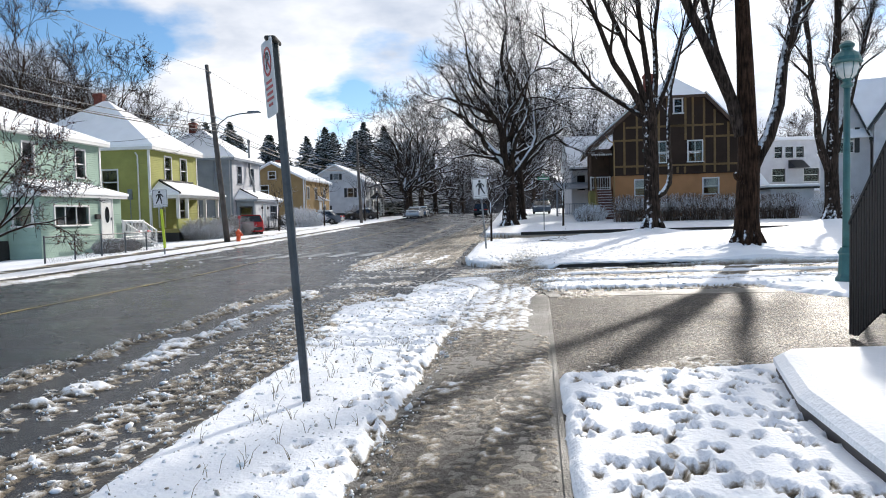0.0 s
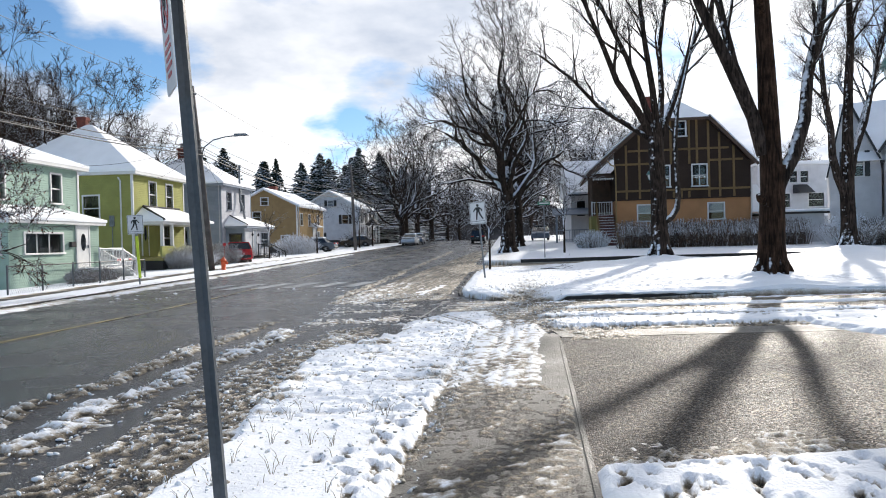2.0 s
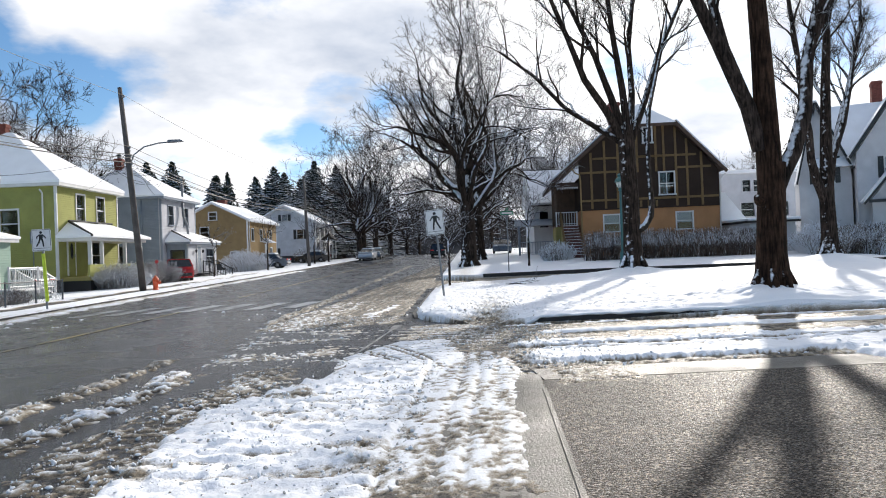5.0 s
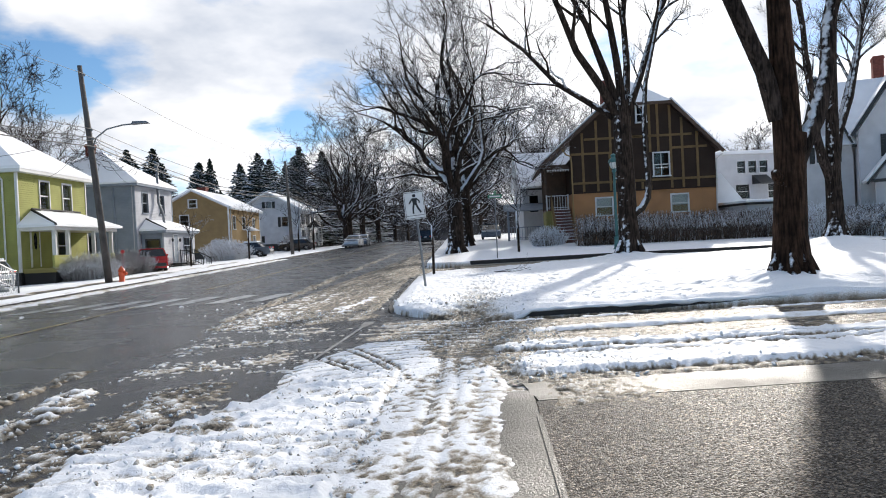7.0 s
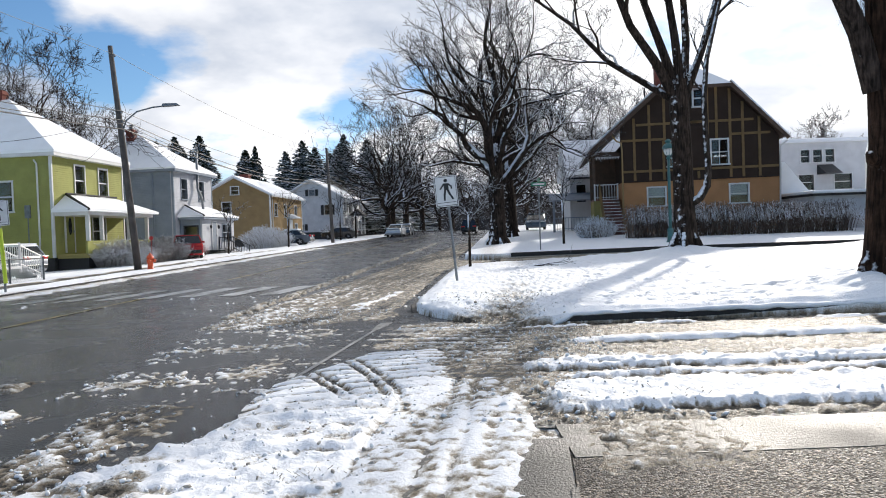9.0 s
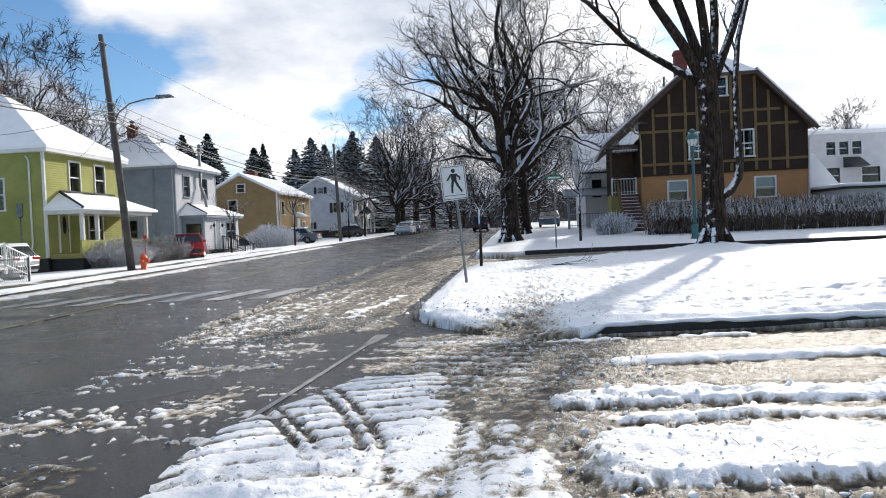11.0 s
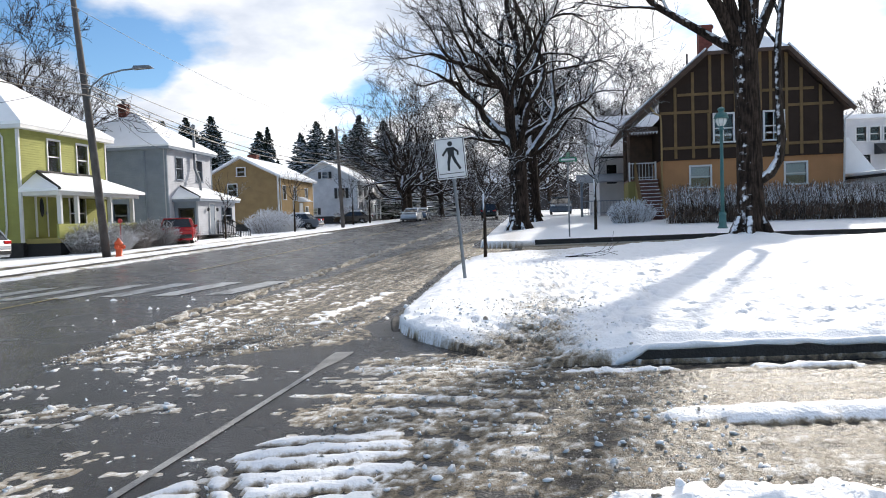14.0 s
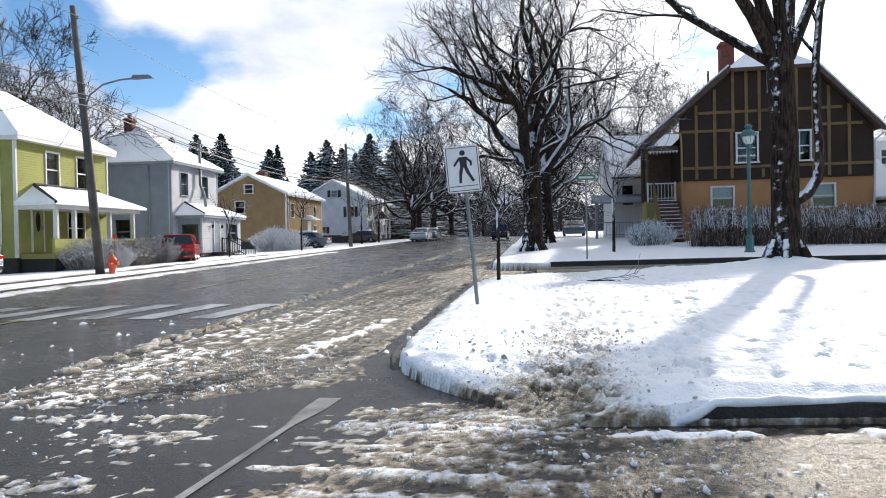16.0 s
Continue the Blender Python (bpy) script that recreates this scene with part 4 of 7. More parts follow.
kerb_line("kerb_near", near_kerb[::-1], 0.012, 0.1, 0.13, "low kerb edge beside the snowy verge", snow=False)


# ---- road markings ----


def marking(name, quad, material, label):
    g = Geo()
    n = 6
    for i in range(n + 1):
        for a, b in ((0, 3), (1, 2)):
            x = quad[a][0] + (quad[b][0] - quad[a][0]) * i / n
            y = quad[a][1] + (quad[b][1] - quad[a][1]) * i / n
            f = (x - kerb_l(y)) / (kerb_r(y) + 0.9 - kerb_l(y))
            z = float(road_z(y)) + 0.05 * (1 - abs(2 * f - 1)) + 0.008
            g.v.append((x, y, z))
    for i in range(n):
        g.f.append((2 * i, 2 * i + 1, 2 * i + 3, 2 * i + 2))
    return tagged(part(name, g, material), label, "road marking", "crosswalk bars" if name == "crosswalk_bar" else "", kind="structure")


for k in range(7):
    x = -3.35 - 1.05 * k
    marking("crosswalk_bar", [(x, 26.45), (x + 0.5, 26.45), (x + 0.5 + 0.62, 28.75), (x + 0.62, 28.75)], M["paint_white"], "worn white crosswalk bar on wet asphalt")
for y0, y1 in ((-10, 26.6), (32, 150)):
    marking("centre_line", [(-9.0 + 0.1 * y0, y0), (-8.88 + 0.1 * y0, y0), (-8.88 + 0.1 * y1, y1), (-9.0 + 0.1 * y1, y1)], M["paint_yellow"], "thin worn yellow centre line")

# ---- trees ----


class Branches:
    """Grows bare limbs into two meshes: heavy wood and fine twigs."""

    def __init__(self, seed, reach=1.0, droop=0.0, lift=0.25, dense=1.0, max_level=4, fine=0.0035, wob=0.10):
        self.r = random.Random(seed)
        self.wob = wob
        self.wood, self.twigs, self.limbs = Geo(), Geo(), []
        self.reach, self.droop, self.lift, self.dense, self.max_level, self.fine = reach, droop, lift, dense, max_level, fine

    def limb(self, pts, r0, r1, level, sides):
        """A limb along given points, with side branches."""
        pts = [Vector(p) for p in pts]
        n = len(pts) - 1
        rad = [r0 + (r1 - r0) * i / n for i in range(n + 1)]
        (self.wood if level < 3 else self.twigs).tube(pts, rad, sides, cap=False)
        return pts, rad

    def grow(self, p, d, length, radius, level):
        r = self.r
        segs = max(3, int(length / (0.55 if level < 3 else 0.3))) if level < 4 else 3
        pts, p, d = [Vector(p)], Vector(p), Vector(d).normalized()
        wob = self.wob + 0.05 * level
        for i in range(segs):
            d = (d + Vector((r.gauss(0, wob), r.gauss(0, wob), r.gauss(0, wob) + self.lift * 0.10 - self.droop * 0.12 * (level > 1)))).normalized()
            p = p + d * length / segs
            pts.append(p.copy())
        tip = max(radius * (0.30 if level < self.max_level else 0.35), self.fine)
        pts, rad = self.limb(pts, radius, tip, level, (8, 7, 5, 4, 3, 3)[min(level, 5)])
        self.sprout(pts, rad, length, level)

    def sprout(self, pts, rad, length, level, start=0.3, count=None):
        if level >= self.max_level:
            return
        r = self.r
        n = count if count is not None else int((3.2, 4.2, 5.0, 5.0, 5)[min(level, 4)] * self.dense * r.uniform(0.8, 1.25))
        for k in range(n + 1):
            f = 1.0 if k == n else start + (1 - start) * (k + r.random()) / n
            q = f * (len(pts) - 1)
            i = min(int(q), len(pts) - 2)
            at = pts[i].lerp(pts[i + 1], q - i)
            d = (pts[i + 1] - pts[i]).normalized()
            side = d.orthogonal().normalized()
            side.rotate(Matrix.Rotation(r.uniform(0, 6.283), 3, d))
            a = r.uniform(0.35, 0.85) * (0.5 if k == n else 1)
            nd = d * math.cos(a) + side * math.sin(a) + Vector((0, 0, self.lift * 0.5))
            rr = rad[i] + (rad[i + 1] - rad[i]) * (q - i)
            nl = length * r.uniform(0.45, 0.72) * self.reach * (1.1 - 0.35 * f)
            if level >= 2:
                nl = max(nl, 0.35)
            self.grow(at, nd, nl, max(rr * r.uniform(0.45, 0.7), self.fine * 1.3), level + 1)


def tree_thing(name, b, at, turn, label, wood, twig, category="tree", group=""):
    t = thing(name, at, turn, label, category, group)
    part("trunk", b.wood, wood, t, smooth=True)
    part("crown", b.twigs, twig, t, "bare twigs", smooth=True)
    for g in b.limbs:
        part("limb", g, M["bark4"], t, "spreading limb with snow clinging to one side", smooth=True)
    return t


def flare(g, r, h=0.5, n=10, seed=0):
    """Root flare round a trunk's foot."""
    q = random.Random(seed)
    for k in range(6):
        a = k * 1.047 + q.uniform(-0.3, 0.3)
        d = Vector((math.cos(a), math.sin(a), 0))
        g.tube([d * r * 1.75 + Vector((0, 0, -0.25)), d * r * 1.15 + Vector((0, 0, h * 0.25)), d * r * 0.75 + Vector((0, 0, h))], [r * 0.16, r * 0.34, r * 0.28], 7, cap=False)


def big_maple():
    """Thick dark trunk with one high leader and long side limbs."""
    b = Branches(11, reach=0.9, lift=0.35, max_level=4)
    w = b.wood
    w.tube([(0, 0, -0.3), (0, 0, 0.25), (0.0, 0, 0.9), (0.05, 0, 2.2), (0.12, 0, 3.0)], [0.52, 0.41, 0.34, 0.315, 0.29], 16, cap=False)
    flare(w, 0.38, seed=3)
    lead = b.limb([(0.05, 0, 2.2), (0.0, 0, 4.0), (-0.05, 0, 5.6), (-0.15, 0, 7.6), (-0.1, 0.2, 9.6), (0.1, 0.3, 12)], 0.30, 0.12, 0, 12)
    w.tube([(-0.24, -0.1, 2.05), (-0.40, -0.26, 2.1), (-0.46, -0.32, 2.2)], [0.12, 0.10, 0.08], 8)
    b.sprout(*lead, 5.0, 0, start=0.5, count=7)
    side = (([(0.12, 0, 2.3), (0.34, 0, 2.75), (0.64, 0, 3.25), (0.95, 0, 4.2), (1.12, 0.1, 5.4), (1.5, 0.1, 6.9), (1.75, 0.2, 8.6), (2.3, 0.3, 11)], 0.23, 0.08, 4.2),
            ([(-0.15, 0, 3.3), (-0.45, -0.05, 4.3), (-1.2, -0.2, 5.8), (-1.9, -0.3, 7.2), (-2.4, -0.3, 8.6), (-3.4, -0.5, 11)], 0.20, 0.07, 4.6),
            ([(-0.45, -0.05, 4.3), (-0.8, 0.3, 5.8), (-1.05, 0.5, 7.4), (-1.3, 0.7, 9.5)], 0.16, 0.06, 3.4))
    for k, (pts, r0, r1, ln) in enumerate(side):
        c = Branches(12 + k, reach=0.9, lift=0.35, max_level=4)
        c.sprout(*c.limb(pts, r0, r1, 0, 10), ln, 0, start=0.5, count=7)
        b.twigs.add(c.twigs.v, c.twigs.f)
        b.limbs.append(c.wood)
    return b


def vase_elm():
    """A trunk that parts into many upswept limbs, with a low crooked second stem."""
    b = Branches(23, reach=0.95, lift=0.30, max_level=4)
    w = b.wood
    w.tube([(0, 0, -0.3), (0.02, 0, 0.2), (0.0, 0, 1.4), (-0.02, 0, 3.4), (-0.1, 0, 5.3), (-0.05, 0, 6.0)], [0.52, 0.42, 0.36, 0.34, 0.34, 0.24], 14, cap=False)
    flare(w, 0.42, seed=5)
    limbs = [[(-0.2, 0, 5.3), (-0.9, -0.2, 6.5), (-1.9, -0.5, 7.8), (-2.6, -0.8, 9.4), (-3.4, -1, 11.2), (-4.6, -1.2, 13)],
             [(-0.1, 0.1, 5.6), (-0.6, 0.2, 7.2), (-1.2, 0.3, 9.0), (-2.2, 0.4, 11.2), (-3.2, 0.5, 13.4)],
             [(0.0, 0, 5.7), (-0.15, 0.1, 7.6), (-0.5, 0, 9.8), (-0.8, -0.1, 12.6), (-1.2, 0, 14.4)],
             [(0.1, 0, 5.6), (0.3, 0.2, 7.4), (0.3, 0.4, 9.4), (0.7, 0.6, 12), (1.2, 0.7, 14)],
             [(0.15, 0, 5.4), (0.75, -0.1, 7.0), (1.3, -0.2, 8.8), (2.2, -0.4, 10.8), (3.2, -0.6, 12.6)],
             [(-0.2, 0, 5.2), (-1.2, 0.4, 6.0), (-2.4, 0.8, 6.9), (-3.6, 1.2, 8.4), (-5.0, 1.6, 9.6)]]
    for i, pts in enumerate(limbs):
        q = b.limb(pts, 0.19 - 0.01 * i, 0.05, 0, 8)
        b.sprout(*q, 4.2, 0, start=0.35, count=7)
    return b


def elm_stem():
    """The low crooked second stem of the vase elm."""
    b = Branches(29, reach=0.95, lift=0.30, max_level=3)
    q = b.limb([(0.2, -0.1, 1.55), (0.5, -0.2, 1.75), (0.74, -0.25, 2.15), (0.80, -0.28, 2.7), (0.74, -0.28, 3.6), (0.72, -0.25, 5.2), (0.86, -0.22, 6.6), (1.25, -0.25, 8.2), (1.7, -0.3, 10.0)], 0.16, 0.06, 0, 9)
    b.sprout(*q, 3.0, 0, start=0.6, count=5)
    b.wood.add(b.twigs.v, b.twigs.f)
    return b.wood


def round_elm(seed, height=15.0, trunk=0.5, dense=1.0, limbs=9, spread=0.62, level=4, fork=0.24, lift=0.25, fine=0.008):
    """A stout trunk and a wide round head of crooked limbs."""
    b = Branches(seed, reach=1.0, lift=lift, dense=dense, max_level=level, fine=fine, wob=0.17)
    r = b.r
    top = height * fork
    b.wood.tube([(0, 0, -0.4), (0, 0, 0.3), (0.03, 0, top * 0.5), (0.0, 0.04, top), (0.08, 0, top * 1.7)], [trunk * 1.35, trunk * 1.05, trunk * 0.88, trunk * 0.85, trunk * 0.6], 12)
    flare(b.wood, trunk * 0.95, seed=seed)
    for k in range(limbs):
        a = 6.283 * k / limbs + r.uniform(-0.3, 0.3)
        out = r.uniform(0.25, 1.0) * spread * 1.5
        z = top * r.uniform(0.75, 1.6)
        b.grow((0, 0, z), (math.cos(a) * out, math.sin(a) * out, r.uniform(0.5, 1.0)), height * r.uniform(0.42, 0.60), trunk * r.uniform(0.32, 0.5), 1)
    b.grow((0.05, 0, top * 1.5), (0.05, 0, 1), height * 0.55, trunk * 0.5, 0)
    return b


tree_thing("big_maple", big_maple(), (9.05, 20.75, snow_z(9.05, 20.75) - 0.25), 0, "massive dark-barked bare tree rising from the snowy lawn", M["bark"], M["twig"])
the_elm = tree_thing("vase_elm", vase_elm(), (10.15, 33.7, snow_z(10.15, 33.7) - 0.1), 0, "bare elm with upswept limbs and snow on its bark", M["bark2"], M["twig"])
part("second_stem", elm_stem(), M["bark3"], the_elm, "crooked side stem plastered with snow", smooth=True)
t4 = big_maple()
tree_thing("lawn_tree", t4, (19.3, 34.6, snow_z(19.3, 34.6) - 0.1), 200, "bare rough-barked tree on the far end of the lawn", M["bark2"], M["twig"])
elm = tree_thing("street_elm", round_elm(31, 14.6, 0.52, 1.25, 11, 0.66), (4.75, 48.3, lz(4.75, 48.3)), 0, "large spreading bare street elm dusted with snow", M["bark2"], M["twig_snow"], group="street elms")
elm2 = tree_thing("street_elm", round_elm(47, 14.0, 0.45, 1.0, 9, 0.55), (6.6, 58.5, lz(6.6, 58.5)), 40, "bare street elm dusted with snow", M["bark2"], M["twig_snow"], group="street elms")
elm3 = tree_thing("street_elm", round_elm(53, 15.0, 0.45, 0.95, 10, 0.62, fine=0.013), (-4.9, 103, lz(-4.9, 103)), 15, "large dark bare elm up the street", M["bark2"], M["twig"], group="street elms")
for x, y, s, a in ((8.2, 71, 0.95, 130), (9.6, 84, 1.0, 250), (11.5, 99, 1.0, 20), (13.5, 118, 1.1, 170), (-4.6, 108, 1.15, 80), (-3.2, 122, 1.2, 210), (-1.0, 146, 1.2, 300), (17, 76, 0.8, 33), (24, 92, 1.0, 99), (16, 137, 1.1, 61), (2.5, 165, 1.1, 10), (21, 158, 1.2, 200), (6, 190, 1.2, 77), (26, 185, 1.2, 310), (14, 215, 1.3, 45), (-3, 215, 1.3, 145), (30, 130, 1.1, 182), (24, 240, 1.4, 12), (8, 250, 1.4, 93)):
    src = elm3 if y > 90 else elm2 if (int(a) % 2 == 0) else elm
    copy_thing(src, pose(x, y, lz(x, y), 0, 0, a) @ Matrix.Diagonal((s, s, s, 1)))
small = Branches(61, reach=0.9, lift=0.45, dense=1.0, max_level=4, fine=0.005)
small.wood.tube([(0, 0, -0.2), (0.01, 0, 1.0), (0.0, 0.02, 1.75)], [0.055, 0.045, 0.04], 8)
for k in range(9):
    a = k * 0.72
    small.grow((0, 0, 1.4 + 0.12 * k), (math.cos(a) * 0.8, math.sin(a) * 0.8, 0.75), 1.5 - 0.05 * k, 0.022, 3)
street_sapling = tree_thing("sapling", small, (2.35, 32.6, snow_z(2.35, 32.6)), 0, "young bare street tree standing in the snow", M["bark2"], M["twig_snow"], "sapling", "saplings")
for x, y, s, a in ((7.6, 43.5, 1.3, 40), (-13.4, 58.5, 1.25, 10), (-11.6, 70.5, 1.5, 70), (-9.6, 90, 1.9, 150), (-8.6, 97, 2.2, 260)):
    copy_thing(street_sapling, pose(x, y, lz(x, y), 0, 0, a) @ Matrix.Diagonal((s, s, s, 1)))
backtree = tree_thing("yard_tree", round_elm(71, 15.0, 0.32, 1.1, 10, 0.5, 4, 0.2, 0.4, 0.012), (-29, 50, 0.8), 0, "tall bare tree behind the houses", M["bark"], M["twig"], group="yard trees")
for x, y, s, a in ((-26, 58, 0.95, 90), (-37, 55, 1.05, 190), (-43, 62, 1.2, 300), (-34, 66, 1.1, 40), (-39, 47, 1.0, 130), (36, 72, 0.6, 20), (42, 82, 0.65, 120), (31, 88, 0.62, 220), (-52, 90, 1.0, 11)):
    copy_thing(backtree, pose(x, y, lz(x, y), 0, 0, a) @ Matrix.Diagonal((s, s, s, 1)))


def spruce_tree():
    g, w, r = Geo(), Geo(), random.Random(5)
    w.tube([(0, 0, -0.3), (0, 0, 14)], [0.25, 0.03], 8)
    z = 1.2
    while z < 14.2:
        rad = 4.5 * (1 - z / 14.6) * r.uniform(0.8, 1.12) + 0.10
        n = int(8 + rad * 3.5)
        for k in range(n):
            a = r.uniform(0, 6.283)
            ln = rad * r.uniform(0.72, 1.08)
            d = Vector((math.cos(a), math.sin(a), 0))
            s = Vector((-d.y, d.x, 0))
            m = 5
            for i in range(m):
                f = (i + 0.4) / m
                c = d * ln * f + Vector((0, 0, z + r.uniform(-0.2, 0.2) - 0.42 * ln * f + 0.2 * ln * f * f))
                ww = 0.30 * (1 - f * 0.6) * (0.5 + 0.3 * ln)
                t = Vector((0, 0, r.uniform(-0.12, 0.02)))
                e = d * ln * 0.22
                g.add([c - e * 0.6, c + s * ww + t, c + e * 1.2 - Vector((0, 0, 0.06)), c - s * ww + t, c + Vector((0, 0, 0.10)), c - Vector((0, 0, 0.18))],
                      [(0, 1, 4), (1, 2, 4), (2, 3, 4), (3, 0, 4), (1, 0, 5), (2, 1, 5), (3, 2, 5), (0, 3, 5)])
        z += 0.40
    t = thing("spruce", (-26.5, 120, 2), 0, "dark green spruce with a light dusting of snow", "tree", "spruces")
    part("trunk", w, M["bark"], t)
    part("crown", g, M["spruce"], t)
    return t


sp_tree = spruce_tree()
r_ = random.Random(9)
for x, y, s in ((-36.5, 124, 1.18), (-42, 128, 1.22), (-20, 125, 1.1), (-13, 124, 1.14), (-16.5, 132, 1.0), (-32, 135, 1.1), (-47, 122, 1.05), (-9.5, 135, 1.05), (-23.5, 138, 1.0), (-39, 112, 0.95), (-29, 104, 0.85), (-52, 110, 1.1), (-58, 104, 1.0), (-7, 150, 1.1), (-33.5, 98, 0.9), (-11, 142, 1.25), (-28, 150, 1.2), (-45, 140, 1.2), (-50, 150, 1.3), (-18, 155, 1.3), (-24, 162, 1.35), (-38, 158, 1.3), (-62, 130, 1.2), (-66, 118, 1.1), (-5, 170, 1.2), (-13, 172, 1.2)):
    copy_thing(sp_tree, pose(x, y, lz(x, y) + 0.5, 0, 0, r_.uniform(0, 360)) @ Matrix.Diagonal((s * 1.6, s * 1.6, s, 1)))


def shrub(seed, w, d, h, n, thick=0.006):
    """A dome of thin twigs."""
    g, r = Geo(), random.Random(seed)
    for k in range(n):
        a, q = r.uniform(0, 6.283), math.sqrt(r.random())
        x, y = math.cos(a) * q * w * 0.35, math.sin(a) * q * d * 0.35
        tip = Vector((math.cos(a) * q * w * 0.55 + r.gauss(0, 0.1), math.sin(a) * q * d * 0.55 + r.gauss(0, 0.1), h * (1 - 0.45 * q * q) * r.uniform(0.6, 1.0)))
        mid = Vector((x, y, 0)).lerp(tip, 0.5) + Vector((r.gauss(0, 0.06), r.gauss(0, 0.06), r.gauss(0, 0.05)))
        g.tube([(x, y, -0.1), mid, tip], [thick * 1.6, thick * 1.2, thick * 0.6], 3, cap=False)
        for j in range(4):
            p = mid.lerp(tip, r.random())
            e = p + Vector((r.gauss(0, 0.13), r.gauss(0, 0.13), r.uniform(0.0, 0.22)))
            g.tube([p, e], [thick, thick * 0.5], 3, cap=False)
    return g


def shrub_thing(at, g, label, name="shrub", group="yard shrubs"):
    t = thing(name, at, 0, label, "shrub", group)
    part("twig_mass", g, M["frosted"], t)
    return t


sh = shrub_thing((-15.6, 46.6, lz(-15.6, 46.6)), shrub(1, 3.4, 2.6, 1.75, 520, 0.011), "snow-laden bare shrub by the porch")
for x, y, s in ((-15.3, 49.0, 0.95), (-15.0, 51.5, 1.0), (-14.8, 53.8, 0.9), (-14.2, 72.5, 1.3), (-14.0, 75.5, 1.1), (-15.8, 33.5, 0.5), (-15.6, 35.2, 0.45), (10.0, 46.8, 0.75), (-11.5, 102, 1.5), (24.6, 43.5, 1.2), (27.0, 43.0, 1.1)):
    copy_thing(sh, pose(x, y, lz(x, y), 0, 0, x * 40) @ Matrix.Diagonal((s, s, s, 1)))


def hedge(name, x0, x1, y, h, seed, label):
    r = random.Random(seed)
    t = thing(name, (x0, y, lz((x0 + x1) / 2, y)), 0, label, "hedge", "hedges")
    n = max(1, round((x1 - x0) / 0.9))
    for i in range(n):
        part("bush", hedge_bush(r, (x1 - x0) * i / n, (x1 - x0) * (i + 1) / n, h * r.uniform(0.95, 1.05)), M["hedge"], t)


def hedge_bush(r, a, b, h):
    g = Geo()
    for k in range(int((b - a) * 210)):
        x, dy = r.uniform(a - 0.1, b + 0.1), r.gauss(0, 0.3)
        top = h * r.uniform(0.75, 1.02)
        lean = Vector((r.gauss(0, 0.12), dy + r.gauss(0, 0.12), top))
        g.tube([(x, dy * 0.6, -0.15), Vector((x, dy, 0)) + lean * 0.55, Vector((x, 0, 0)) + lean], [0.011, 0.009, 0.005], 3, cap=False)
        for j in range(3):
            p = Vector((x, dy * 0.8, 0)) + lean * r.uniform(0.35, 0.95)
            g.tube([p, p + Vector((r.gauss(0, 0.12), r.gauss(0, 0.14), r.uniform(0.02, 0.18)))], [0.008, 0.004], 3, cap=False)
    return g


hedge("hedge", 11.2, 22.6, 44.8, 1.75, 2, "clipped bare hedge dusted with snow before the house")
hedge("hedge", 24.6, 31.0, 42.6, 1.75, 3, "bare hedge before the white stucco house")

# ---- houses ----
ROAD_TURN = 84.29                     # local x runs up the street, local y away from it


def swap(g):
    """Turn a wall built along x into one along y."""
    g.v = [(b, a, c) for a, b, c in g.v]
    return g


def window(house, wall, u, z, w, h, trim, shutters=None, blind=0.0, sash=True, deep=0.0, grid=0):
    """A framed window set in an opening. wall f: front (y = deep), s: side (x = deep)."""
    def mk(g):
        return g if wall == "f" else swap(g)
    d = deep
    g = Geo()
    t = 0.09
    for a, b, c, e in ((u - t, u + w + t, z + h, z + h + t), (u - t, u, z, z + h), (u + w, u + w + t, z, z + h)):
        g.box(a, b, d - 0.045, d + 0.12, c, e)
    g.soft_box(u - t - 0.04, u + w + t + 0.04, d - 0.10, d + 0.12, z - 0.08, z, 0.012)
    if sash:
        g.box(u, u + w, d + 0.045, d + 0.085, z + h * 0.5 - 0.03, z + h * 0.5 + 0.03)
    for k in range(grid):
        x = u + w * (k + 1) / (grid + 1)
        g.box(x - 0.02, x + 0.02, d + 0.045, d + 0.085, z, z + h)
    fr = part("window", mk(g), trim, house)
    part("pane", mk(Geo().box(u, u + w, d + 0.088, d + 0.096, z, z + h)), M["glass"], fr).visible_shadow = False
    if blind:
        part("blind", mk(Geo().box(u + 0.01, u + w - 0.01, d + 0.115, d + 0.125, z + h * (1 - blind), z + h)), M["blind"], fr, "lowered white blind")
    if shutters:
        for a in (u - t - 0.42, u + w + t + 0.02):
            q = Geo().box(a, a + 0.40, d - 0.05, d - 0.002, z - 0.05, z + h + 0.05)
            for k in range(8):
                zz = z + h * (k + 0.5) / 8
                q.box(a + 0.04, a + 0.36, d - 0.065, d - 0.052, zz - 0.03, zz + 0.03)
            part("shutter", mk(q), shutters, fr)
    return fr


